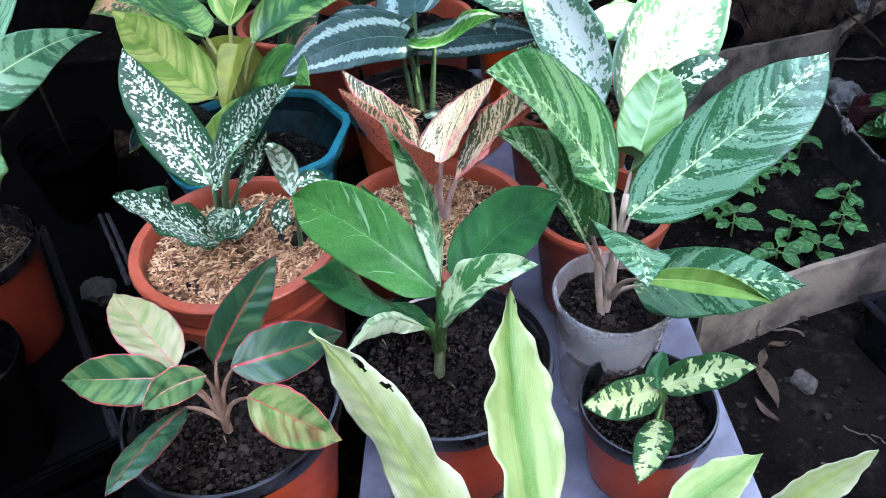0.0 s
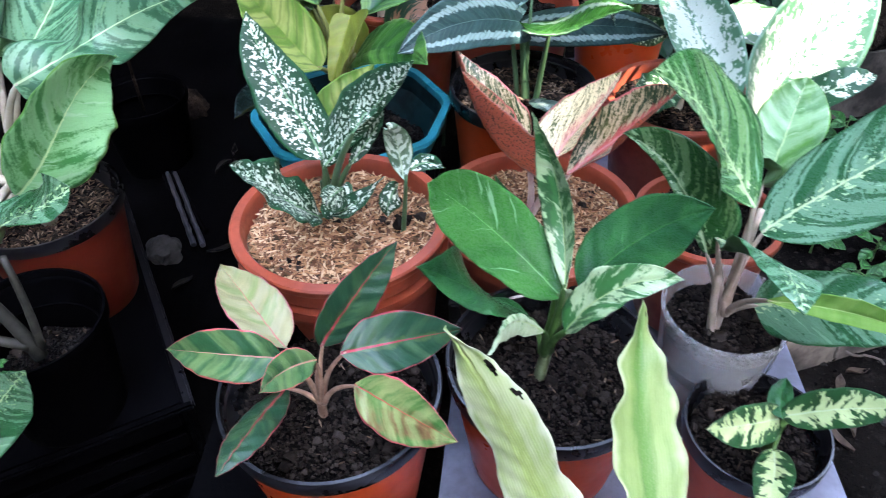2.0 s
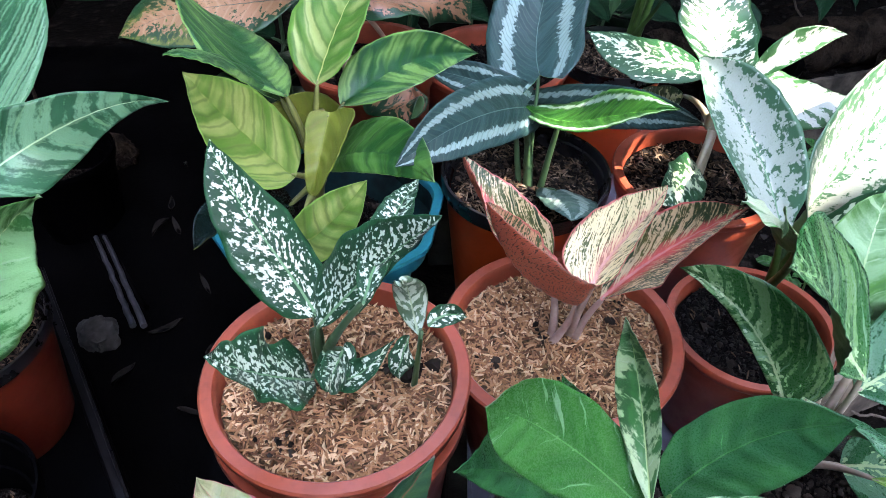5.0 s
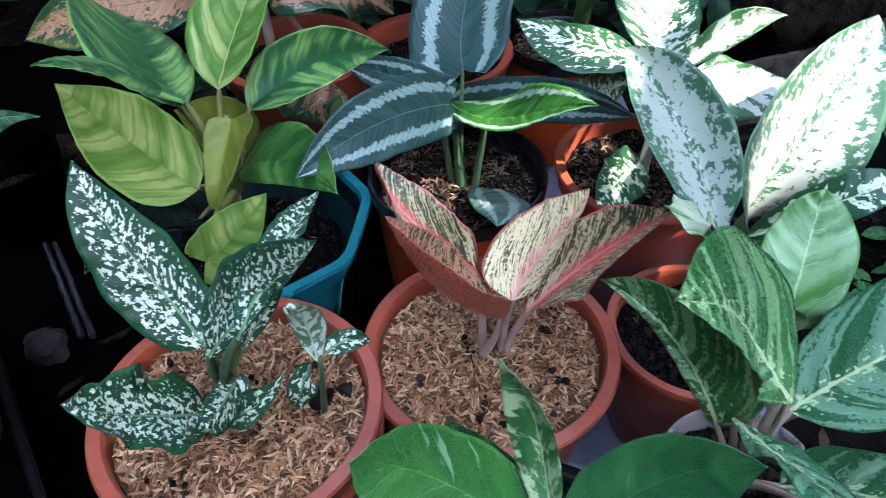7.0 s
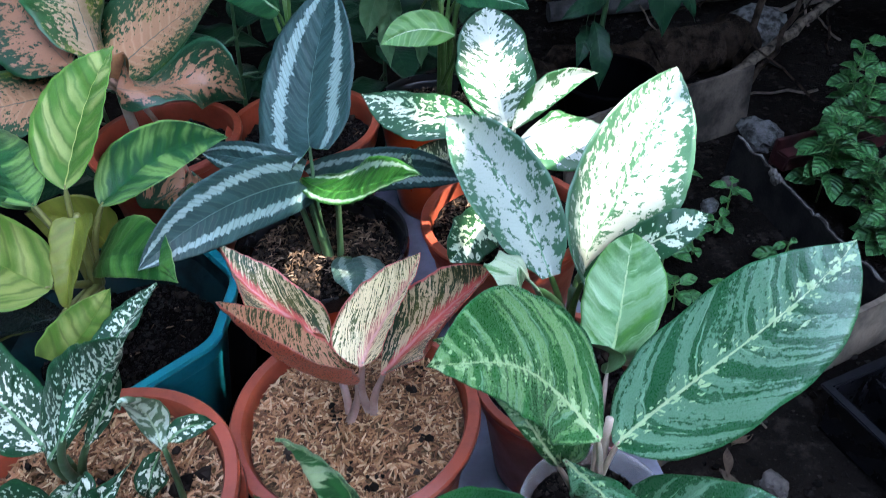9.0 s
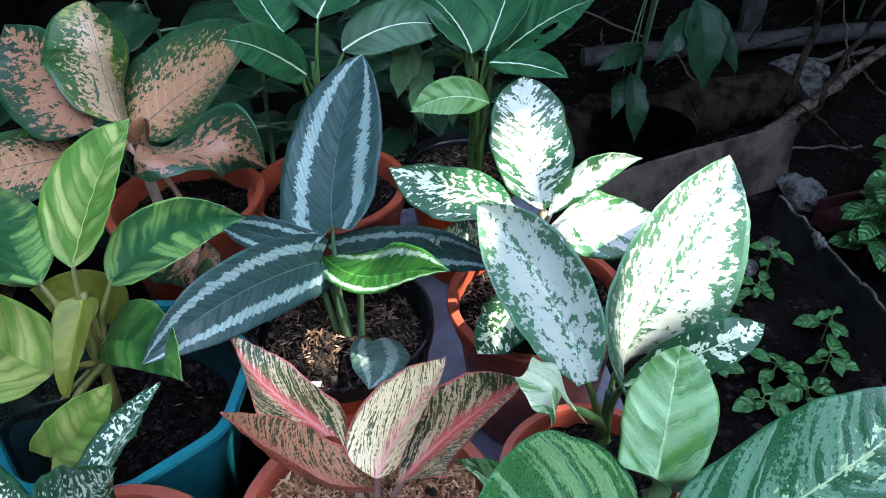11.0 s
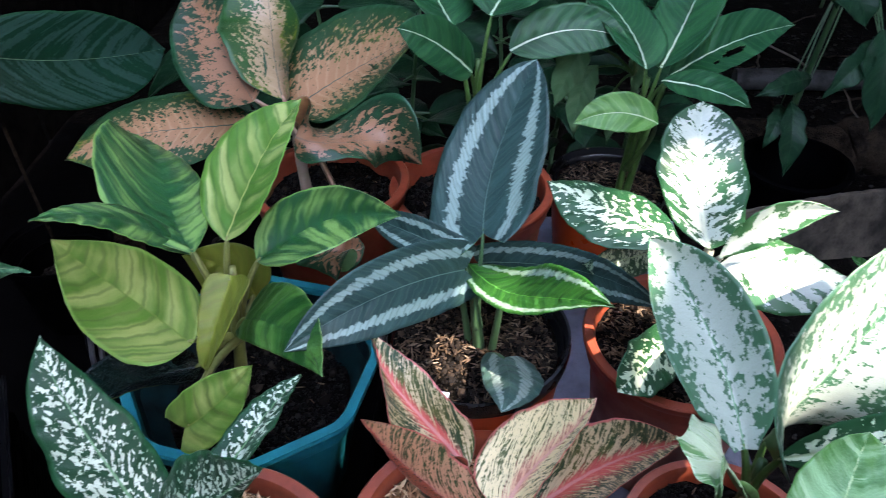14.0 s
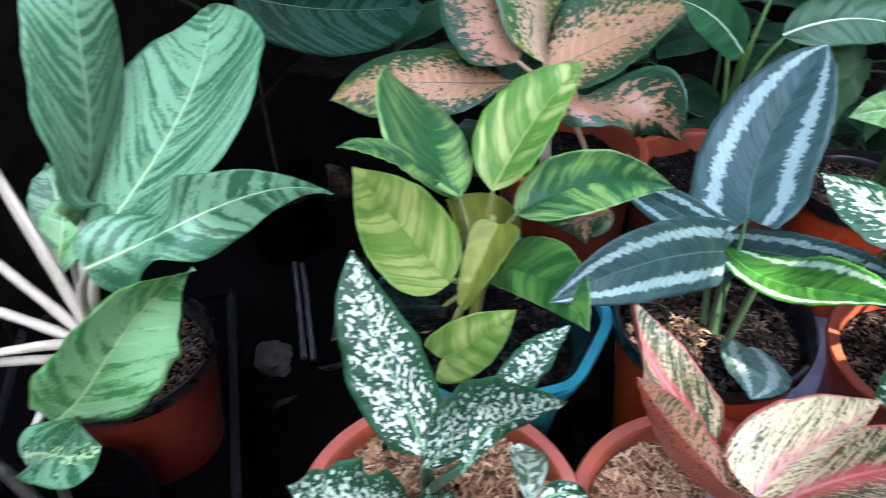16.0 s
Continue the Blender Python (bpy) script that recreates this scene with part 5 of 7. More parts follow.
stem(banded, arc((-0.011, 0.857, 0.09), (-0.014, 0.857, 0.14), (-0.020, 0.854, 0.180), 8), [0.0062, 0.006, 0.0056, 0.0052, 0.005, 0.0046, 0.004, 0.0034, 0.003], STEM_DARK, "thick green stem")
stem(banded, arc((0.000, 0.852, 0.09), (0.004, 0.850, 0.14), (0.010, 0.840, 0.205), 8), [0.0042, 0.004, 0.0038, 0.0036, 0.0034, 0.0032, 0.003, 0.0026, 0.0022], STEM_DARK)
stem(banded, arc((-0.020, 0.862, 0.09), (-0.026, 0.864, 0.14), (-0.034, 0.862, 0.200), 8), [0.0040, 0.0038, 0.0036, 0.0034, 0.0032, 0.003, 0.0028, 0.0024, 0.0020], STEM_DARK)
banded_leaf = dict(shape='cordate', lobe=0.1, cup=0.16, ripple=0.02, stalk=STEM_DARK, stalk_from=(-0.014, 0.856, 0.13), stalk_r=0.0021)
leaf(banded, (-0.026, 0.842, 0.214), (-0.091, 0.772, 0.245), (-0.156, 0.719, 0.236), 0.030, (0.616, -0.551, 0.563), "silver_band", **banded_leaf)
leaf(banded, (-0.011, 0.869, 0.235), (-0.000, 0.950, 0.262), (0.037, 1.011, 0.333), 0.052, (-0.360, -0.447, 0.819), "silver_band", **{**banded_leaf, 'shape': 'shield', 'lobe': 0.14})
leaf(banded, (-0.024, 0.867, 0.200), ((0.010, 0.812, 0.217), (0.041, 0.770, 0.250)), (0.078, 0.726, 0.283), (0.031, 0.025), (0.304, -0.637, 0.709), "silver_band_green", **{**banded_leaf, 'shape': 'ovate', 'cup': (0.14, 0.36), 'twist': -0.12, 'shift': -0.04, 'lobe': 0.0})
leaf(banded, (-0.015, 0.895, 0.178), (0.075, 0.858, 0.202), (0.130, 0.782, 0.230), 0.023, (-0.646, -0.730, 0.223), "silver_band", **{**banded_leaf, 'lobe': 0.03})
leaf(banded, (-0.031, 0.862, 0.214), (-0.078, 0.882, 0.223), (-0.122, 0.919, 0.214), 0.018, (-0.443, -0.700, 0.560), "silver_band", **banded_leaf)
leaf(banded, (0.012, 0.828, 0.120), ((0.014, 0.796, 0.136), (0.014, 0.764, 0.151)), (0.006, 0.731, 0.160), (0.030, 0.023), (0.117, -0.063, 0.991), "silver_pale", **{**banded_leaf, 'shape': 'cordate', 'cup': (-0.17, -0.19), 'twist': 0.31, 'shift': -0.03, 'lobe': 0.12, 'stalk_from': (-0.004, 0.845, 0.106), 'stalk_r': 0.0018})

white_speckled = potted(0.193, 0.887, 0.095, 0.098, pot_terracotta, "chips", 19, "white-centred speckled leaf plant in a terracotta pot", depth=0.02)
stem(white_speckled, arc((0.190, 0.885, 0.05), (0.190, 0.880, 0.13), (0.188, 0.866, 0.222), 8), [0.007, 0.007, 0.0065, 0.006, 0.0055, 0.005, 0.0045, 0.004, 0.004], STEM_WHITE)
white_speckled_leaf = dict(shape='broad', cup=0.2, ripple=0.03, stalk=STEM_WHITE, stalk_from=(0.19, 0.878, 0.16), stalk_r=0.0032)
leaf(white_speckled, (0.183, 0.857, 0.232), (0.198, 0.960, 0.237), (0.203, 1.020, 0.287), 0.042, (0.005, -0.321, 0.947), "white_speckled", **{**white_speckled_leaf, 'shape': 'round', 'ripple': 0.06})
leaf(white_speckled, (0.160, 0.863, 0.232), ((0.123, 0.888, 0.238), (0.088, 0.912, 0.240)), (0.048, 0.931, 0.249), (0.043, 0.039), (0.206, -0.394, 0.896), "white_half", **{**white_speckled_leaf, 'shape': 'ovate', 'cup': (-0.06, -0.17), 'twist': 0.22, 'shift': 0.17})
leaf(white_speckled, (0.180, 0.823, 0.249), ((0.203, 0.826, 0.271), (0.230, 0.827, 0.288)), (0.261, 0.825, 0.296), (0.020, 0.015), (-0.149, -0.696, 0.702), "white_sunlit", **{**white_speckled_leaf, 'shape': 'lance', 'cup': (0.75, 0.69), 'twist': 0.05, 'shift': 0.11})
leaf(white_speckled, (0.193, 0.853, 0.215), ((0.221, 0.837, 0.226), (0.254, 0.828, 0.224)), (0.288, 0.825, 0.231), (0.059, 0.035), (-0.229, -0.172, 0.958), "white_sunlit", **{**white_speckled_leaf, 'shape': 'broad', 'cup': (-0.33, -0.23), 'twist': 0.04, 'shift': 0.10})
leaf(white_speckled, (0.174, 0.853, 0.125), (0.133, 0.796, 0.150), (0.105, 0.768, 0.145), 0.025, (0.573, -0.296, 0.764), "white_half", **{**white_speckled_leaf, 'ripple': 0.1})
leaf(white_speckled, (0.189, 0.972, 0.144), (0.125, 0.908, 0.174), (0.074, 0.831, 0.232), 0.020, (0.820, -0.529, 0.218), "white_half", **{**white_speckled_leaf, 'shape': 'ovate'})

silver_white = potted(0.191, 0.683, 0.061, 0.083, pot_terracotta, "grit", 20, "silvery white leaf plant with green flecks in a terracotta pot", depth=0.022)
stem(silver_white, arc((0.205, 0.705, 0.02), (0.207, 0.705, 0.08), (0.205, 0.700, 0.15), 8), [0.0065, 0.006, 0.006, 0.0055, 0.005, 0.005, 0.0045, 0.004, 0.004], STEM_DARK)
silver_white_leaf = dict(shape='broad', cup=0.22, ripple=0.02, stalk=STEM_GREEN, stalk_from=(0.206, 0.704, 0.08), stalk_r=0.0032)
leaf(silver_white, (0.176, 0.680, 0.191), ((0.163, 0.720, 0.229), (0.141, 0.756, 0.264)), (0.109, 0.785, 0.298), (0.051, 0.038), (-0.023, -0.603, 0.797), "white", **{**silver_white_leaf, 'shape': 'full', 'cup': (0.65, 0.73), 'twist': -0.06, 'shift': 0.33})
leaf(silver_white, (0.222, 0.735, 0.129), ((0.250, 0.741, 0.196), (0.287, 0.763, 0.253)), (0.326, 0.802, 0.305), (0.076, 0.053), (0.484, -0.101, 0.869), "white", **{**silver_white_leaf, 'shape': 'full', 'cup': (0.51, 0.50), 'twist': -0.06, 'shift': -0.03})
leaf(silver_white, (0.207, 0.688, 0.170), (0.259, 0.661, 0.232), (0.299, 0.664, 0.247), 0.019, (-0.650, -0.387, 0.653), "white_half", **{**silver_white_leaf, 'shape': 'ovate'})
leaf(silver_white, (0.144, 0.614, 0.244), ((0.138, 0.630, 0.243), (0.124, 0.636, 0.250)), (0.109, 0.643, 0.254), (0.041, 0.045), (0.910, 0.052, 0.411), "cream_flush", **{**silver_white_leaf, 'shape': 'ovate', 'cup': (-0.17, 0.05), 'twist': 0.02, 'shift': -0.00, 'ripple': 0.12})

pink = potted(-0.192, 1.086, 0.143, 0.094, pot_terracotta, "grit", 21, "salmon pink and green leaf plant in a terracotta pot", depth=0.03)
stem(pink, arc((-0.215, 1.07, 0.10), (-0.217, 1.06, 0.16), (-0.215, 1.05, 0.235), 8), [0.008, 0.0075, 0.007, 0.0065, 0.006, 0.006, 0.0055, 0.005, 0.004], STEM_PALE)
pink_leaf = dict(shape='broad', cup=0.2, ripple=0.02, stalk=STEM_TAN, stalk_from=(-0.212, 1.045, 0.235), stalk_r=0.0026)
leaf(pink, (-0.187, 0.947, 0.282), ((-0.148, 0.964, 0.268), (-0.111, 0.982, 0.259)), (-0.072, 0.966, 0.242), (0.048, 0.027), (-0.774, -0.358, 0.522), "pink_dark", **{**pink_leaf, 'shape': 'square', 'cup': (0.01, -0.35), 'twist': 0.36, 'shift': -0.55})
leaf(pink, (-0.224, 1.052, 0.267), ((-0.237, 1.093, 0.296), (-0.247, 1.134, 0.327)), (-0.257, 1.175, 0.357), (0.056, 0.039), (-0.176, 0.777, 0.604), "pink_pale", **{**pink_leaf, 'shape': 'round', 'cup': (-0.38, -0.37), 'twist': 0.02, 'shift': -0.05})
leaf(pink, (-0.229, 1.110, 0.224), ((-0.177, 1.125, 0.255), (-0.122, 1.127, 0.287)), (-0.074, 1.113, 0.322), (0.078, 0.061), (0.031, -0.449, 0.893), "pink", **{**pink_leaf, 'shape': 'broad', 'cup': (0.11, 0.25), 'twist': -0.13, 'shift': -0.09})
leaf(pink, (-0.265, 1.066, 0.231), ((-0.339, 1.071, 0.219), (-0.411, 1.065, 0.211)), (-0.479, 1.040, 0.193), (0.052, 0.063), (-0.275, -0.412, 0.869), "pink", **{**pink_leaf, 'shape': 'broad', 'cup': (-0.09, -0.18), 'twist': -0.01, 'shift': 0.30})
leaf(pink, (-0.253, 1.044, 0.268), ((-0.287, 1.093, 0.287), (-0.321, 1.141, 0.310)), (-0.356, 1.188, 0.333), (0.054, 0.042), (-0.242, -0.532, 0.811), "pink_dark", **{**pink_leaf, 'shape': 'broad', 'cup': (0.18, 0.20), 'twist': 0.09, 'shift': -0.09})
leaf(pink, (-0.137, 0.915, 0.197), ((-0.138, 0.891, 0.191), (-0.144, 0.873, 0.203)), (-0.142, 0.853, 0.188), (0.018, 0.048), (-0.248, -0.768, 0.591), "pink_dark", **{**pink_leaf, 'shape': 'broad', 'cup': (0.19, -0.03), 'twist': 0.18, 'shift': 0.18})
smooth(part("sheath", tube([Vector(p) - pink.location for p in arc((-0.214, 1.050, 0.235), (-0.206, 1.036, 0.262), (-0.188, 1.014, 0.288), 10)], [0.006, 0.008, 0.0095, 0.0105, 0.011, 0.011, 0.0105, 0.0095, 0.008, 0.005, 0.0015], 14), SHEATH, pink, "brown papery sheath at the crown"), 60)

white_rib = potted(0.160, 1.180, 0.091, 0.080, pot_two_tone, "chips", 22, "white-ribbed dark green plant in an orange pot with black rim", depth=0.02)
stem(white_rib, arc((0.170, 1.170, 0.06), (0.170, 1.150, 0.16), (0.172, 1.125, 0.26), 8), [0.005, 0.005, 0.0048, 0.0045, 0.0043, 0.004, 0.004, 0.0035, 0.003], STEM_GREEN)
stem(white_rib, arc((0.178, 1.166, 0.06), (0.184, 1.150, 0.16), (0.192, 1.128, 0.25), 8), [0.005, 0.005, 0.0048, 0.0045, 0.0043, 0.004, 0.004, 0.0035, 0.003], STEM_GREEN)
white_rib_leaf = dict(shape='broad', cup=0.2, ripple=0.02, stalk=STEM_GREEN, stalk_from=(0.174, 1.155, 0.12), stalk_r=0.0024)
leaf(white_rib, (0.203, 1.146, 0.253), (0.258, 1.139, 0.296), (0.309, 1.111, 0.329), 0.033, (-0.609, -0.479, 0.633), "white_rib", holes=((0.52, -0.38, 0.1, 0.13), (0.36, -0.5, 0.035, 0.07)), rows=60, cols=16, **white_rib_leaf)
leaf(white_rib, (0.186, 1.117, 0.261), (0.227, 1.081, 0.270), (0.258, 1.036, 0.272), 0.020, (-0.420, -0.251, 0.872), "white_rib", **{**white_rib_leaf, 'shape': 'ovate'})
leaf(white_rib, (0.172, 1.047, 0.246), (0.128, 1.048, 0.258), (0.083, 1.041, 0.248), 0.022, (0.062, -0.763, 0.643), "light_rib", **{**white_rib_leaf, 'shape': 'ovate'})
leaf(white_rib, (0.164, 1.108, 0.280), (0.143, 1.177, 0.310), (0.090, 1.255, 0.338), 0.037, (0.221, -0.259, 0.940), "white_rib", **white_rib_leaf)
leaf(white_rib, (0.183, 1.120, 0.275), (0.224, 1.195, 0.313), (0.254, 1.257, 0.352), 0.040, (-0.387, -0.292, 0.875), "white_rib", **white_rib_leaf)
wilted_leaf = dict(under='wilted', shape='lance', cup=0.35, ripple=0.16, stalk=STEM_GREEN, stalk_from=(0.165, 1.165, 0.245), stalk_r=0.0014)
leaf(white_rib, (0.110, 1.19, 0.272), (0.094, 1.195, 0.236), (0.078, 1.19, 0.188), 0.021, (-0.35, -0.93, 0.05), "wilted", **wilted_leaf)
leaf(white_rib, (0.128, 1.20, 0.240), (0.112, 1.205, 0.200), (0.108, 1.20, 0.136), 0.018, (-0.25, -0.96, 0.05), "wilted", **wilted_leaf)
leaf(white_rib, (0.150, 1.19, 0.215), (0.152, 1.195, 0.180), (0.150, 1.19, 0.134), 0.013, (0.2, -0.97, 0.05), "wilted", **wilted_leaf)
leaf(white_rib, (0.165, 1.20, 0.285), (0.178, 1.21, 0.240), (0.174, 1.20, 0.200), 0.016, (0.3, -0.95, 0.05), "wilted", **wilted_leaf)

white_rib_rear = potted(-0.023, 1.109, 0.122, 0.101, pot_terracotta, "grit", 23, "dark green leaf plant with white midribs in a terracotta pot", depth=0.03)
stem(white_rib_rear, arc((-0.02, 1.125, 0.07), (-0.02, 1.135, 0.17), (-0.018, 1.125, 0.28), 8), [0.005, 0.005, 0.0048, 0.0045, 0.0043, 0.004, 0.004, 0.0035, 0.003], STEM_GREEN)
white_rib_rear_leaf = dict(shape='broad', cup=0.2, ripple=0.02, stalk=STEM_GREEN, stalk_from=(-0.02, 1.13, 0.15), stalk_r=0.0024)
leaf(white_rib_rear, (0.017, 1.131, 0.288), (0.083, 1.145, 0.307), (0.148, 1.139, 0.298), 0.029, (0.007, -0.815, 0.579), "white_rib", **white_rib_rear_leaf)
leaf(white_rib_rear, (-0.024, 1.076, 0.287), (-0.059, 1.038, 0.336), (-0.096, 1.023, 0.357), 0.024, (0.711, -0.660, 0.241), "white_rib", **white_rib_rear_leaf)
leaf(white_rib_rear, (-0.006, 1.120, 0.333), (0.027, 1.193, 0.356), (0.076, 1.290, 0.378), 0.051, (-0.019, -0.251, 0.968), "white_rib", **white_rib_rear_leaf)
leaf(white_rib_rear, (-0.046, 1.133, 0.316), (-0.070, 1.182, 0.338), (-0.098, 1.257, 0.378), 0.038, (0.355, -0.298, 0.886), "white_rib", **white_rib_rear_leaf)

striped_far = potted(-0.636, 0.759, 0.005, 0.099, pot_two_tone, "chips", 24, "large striped leaf plant with cream stems in a shaded orange pot", base=-0.17, body=ORANGE_SHADED)
stem(striped_far, arc((-0.632, 0.750, -0.03), (-0.625, 0.735, 0.04), (-0.606, 0.702, 0.095), 6), [0.011, 0.0105, 0.010, 0.0095, 0.009, 0.008, 0.006], STEM_WHITE, "thick cream stem")
stem(striped_far, arc((-0.611, 0.708, 0.08), (-0.66, 0.73, 0.19), (-0.74, 0.78, 0.28), 8), [0.0065, 0.006, 0.006, 0.0055, 0.0055, 0.005, 0.005, 0.0045, 0.004], STEM_WHITE)
stem(striped_far, arc((-0.612, 0.708, 0.07), (-0.68, 0.71, 0.15), (-0.78, 0.72, 0.22), 8), [0.0065, 0.006, 0.006, 0.0055, 0.0055, 0.005, 0.005, 0.0045, 0.004], STEM_WHITE)
stem(striped_far, arc((-0.613, 0.710, 0.06), (-0.68, 0.69, 0.12), (-0.78, 0.66, 0.16), 8), [0.0065, 0.006, 0.006, 0.0055, 0.0055, 0.005, 0.005, 0.0045, 0.004], STEM_WHITE)
stem(striped_far, arc((-0.614, 0.712, 0.045), (-0.65, 0.68, 0.07), (-0.72, 0.62, 0.10), 8), [0.006, 0.0055, 0.0055, 0.005, 0.005, 0.005, 0.0045, 0.004, 0.004], STEM_WHITE)
striped_far_leaf = dict(shape='pointed', cup=0.18, ripple=0.05, stalk=STEM_WHITE, stalk_from=(-0.608, 0.705, 0.08), stalk_r=0.0042)
leaf(striped_far, (-0.542, 0.673, 0.221), ((-0.476, 0.709, 0.249), (-0.407, 0.742, 0.275)), (-0.334, 0.738, 0.291), (0.039, 0.039), (-0.812, -0.491, -0.316), "striped_lush", **{**striped_far_leaf, 'shape': 'drip', 'cup': (-0.04, 0.01), 'twist': -0.43, 'shift': -0.28})
leaf(striped_far, (-0.559, 0.723, 0.221), (-0.544, 0.871, 0.282), (-0.584, 0.992, 0.320), 0.082, (-0.081, -0.351, 0.933), "striped_lush", **{**striped_far_leaf, 'shape': 'full'})
leaf(striped_far, (-0.584, 0.725, 0.225), ((-0.574, 0.765, 0.298), (-0.590, 0.806, 0.366)), (-0.618, 0.862, 0.421), (0.059, 0.069), (0.213, 0.486, 0.848), "striped_lush", **{**striped_far_leaf, 'shape': 'full', 'cup': (-0.04, -0.30), 'twist': -0.06, 'shift': 0.05})
leaf(striped_far, (-0.508, 0.563, 0.167), ((-0.467, 0.578, 0.210), (-0.441, 0.606, 0.248)), (-0.416, 0.658, 0.262), (0.044, 0.045), (0.559, -0.818, -0.137), "striped_light", **{**striped_far_leaf, 'shape': 'broad', 'cup': (0.17, 0.34), 'twist': 0.27, 'shift': 0.16, 'ripple': 0.09})
leaf(striped_far, (-0.535, 0.543, 0.135), ((-0.502, 0.540, 0.159), (-0.467, 0.532, 0.180)), (-0.433, 0.535, 0.200), (0.029, 0.026), (0.673, -0.210, 0.709), "striped", **{**striped_far_leaf, 'shape': 'round', 'cup': (0.21, 0.24), 'twist': -0.13, 'shift': 0.08})
leaf(striped_far, (-0.735, 0.775, 0.285), (-0.80, 0.80, 0.33), (-0.875, 0.81, 0.32), 0.045, (0.1, -0.5, 0.86), "striped_lush", **striped_far_leaf)
leaf(striped_far, (-0.705, 0.80, 0.10), (-0.725, 0.83, 0.15), (-0.76, 0.865, 0.17), 0.030, (0.3, -0.5, 0.8), "striped_lush", **striped_far_leaf)
leaf(striped_far, (-0.66, 0.735, 0.13), (-0.668, 0.775, 0.165), (-0.69, 0.81, 0.18), 0.024, (0.2, -0.6, 0.77), "striped_light", **striped_far_leaf)
leaf(striped_far, (-0.715, 0.62, 0.10), (-0.74, 0.59, 0.12), (-0.77, 0.55, 0.09), 0.036, (-0.1, -0.5, 0.86), "striped_lush", **striped_far_leaf)

# Pot, grit and stems are near black: this corner's shade is in their colour.
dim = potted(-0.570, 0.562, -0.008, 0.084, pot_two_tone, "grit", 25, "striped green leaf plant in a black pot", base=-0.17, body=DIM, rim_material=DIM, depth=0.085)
stem(dim, arc((-0.575, 0.560, -0.07), (-0.590, 0.565, 0.00), (-0.625, 0.565, 0.075), 6), [0.0085, 0.008, 0.0075, 0.007, 0.0065, 0.006, 0.0055], GREYSTEM, "thick grey-green stem")
stem(dim, arc((-0.580, 0.558, -0.05), (-0.610, 0.550, -0.03), (-0.650, 0.540, 0.00), 6), [0.0065, 0.006, 0.006, 0.0055, 0.005, 0.005, 0.0045], GREYSTEM)
stem(dim, arc((-0.572, 0.564, -0.06), (-0.566, 0.572, 0.00), (-0.572, 0.580, 0.07), 6), [0.0055, 0.005, 0.005, 0.0045, 0.0045, 0.004, 0.004], GREYSTEM)
dim_leaf = dict(shape='broad', cup=0.2, ripple=0.03)
leaf(dim, (-0.575, 0.377, -0.024), (-0.524, 0.420, 0.021), (-0.459, 0.413, 0.094), 0.034, (0.057, -0.968, 0.244), "striped", **dim_leaf)
leaf(dim, (-0.615, 0.585, 0.105), (-0.645, 0.545, 0.12), (-0.665, 0.50, 0.09), 0.034, (0.0, -0.45, 0.89), "striped_shaded", **dim_leaf)

front_left = potted(0.035, 0.235, 0.03, 0.085, pot_two_tone, "soil", 26, "pale-rimmed lime leaf plant in an orange pot with black rim")
stem(front_left, arc((0.035, 0.24, 0.0), (0.036, 0.25, 0.03), (0.036, 0.27, 0.075), 6), [0.008, 0.0078, 0.0075, 0.007, 0.0065, 0.006, 0.005], STEM_GREEN)
front_left_leaf = dict(under='pale_rimmed', shape='strap', cup=0.25, ripple=0.2, stalk=STEM_GREEN, stalk_from=(0.036, 0.25, 0.035), stalk_r=0.005)
leaf(front_left, (0.008, 0.267, 0.059), ((-0.025, 0.295, 0.117), (-0.056, 0.325, 0.177)), (-0.093, 0.349, 0.235), (0.025, 0.026), (-0.241, -0.918, 0.315), "pale_cream", **{**front_left_leaf, 'shape': 'strap', 'cup': (-0.11, -0.19), 'twist': -0.19, 'shift': -0.03, 'holes': ((0.82, -0.72, 0.035, 0.14), (0.71, -0.8, 0.02, 0.10)), 'rows': 60, 'cols': 14})
leaf(front_left, (0.055, 0.282, 0.095), (0.050, 0.359, 0.145), (0.052, 0.416, 0.196), 0.033, (0.448, -0.532, 0.718), "pale_rimmed", **{**front_left_leaf, 'shape': 'taper'})

front_right = potted(0.22, 0.235, 0.02, 0.075, pot_two_tone, "soil", 27, "pale-rimmed lime leaf plant in a small orange pot")
stem(front_right, arc((0.22, 0.24, -0.01), (0.215, 0.245, 0.03), (0.20, 0.255, 0.06), 6), [0.007, 0.0068, 0.0065, 0.006, 0.0055, 0.005, 0.005], STEM_GREEN)
front_right_leaf = dict(under='pale_rimmed', shape='lance', cup=0.25, ripple=0.08, stalk=STEM_GREEN, stalk_from=(0.212, 0.247, 0.02), stalk_r=0.004)
leaf(front_right, (0.147, 0.269, 0.086), (0.195, 0.298, 0.083), (0.243, 0.324, 0.083), 0.019, (0.003, 0.053, 0.999), "pale_rimmed", **front_right_leaf)
leaf(front_right, (0.226, 0.282, 0.050), (0.268, 0.288, 0.094), (0.299, 0.287, 0.136), 0.018, (-0.218, -0.947, 0.237), "pale_cream", **front_right_leaf)

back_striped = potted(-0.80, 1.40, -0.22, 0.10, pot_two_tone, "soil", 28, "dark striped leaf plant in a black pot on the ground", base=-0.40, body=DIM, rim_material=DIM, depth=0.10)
stem(back_striped, arc((-0.80, 1.40, -0.26), (-0.79, 1.38, 0.0), (-0.75, 1.33, 0.12), 6), [0.0035, 0.0034, 0.0032, 0.003, 0.003, 0.0028, 0.0028], BARK)
back_striped_leaf = dict(under="striped_shaded", shape='broad', cup=0.2, ripple=0.03, stalk=STEM_DARK, stalk_from=(-0.76, 1.34, 0.1), stalk_r=0.0024)
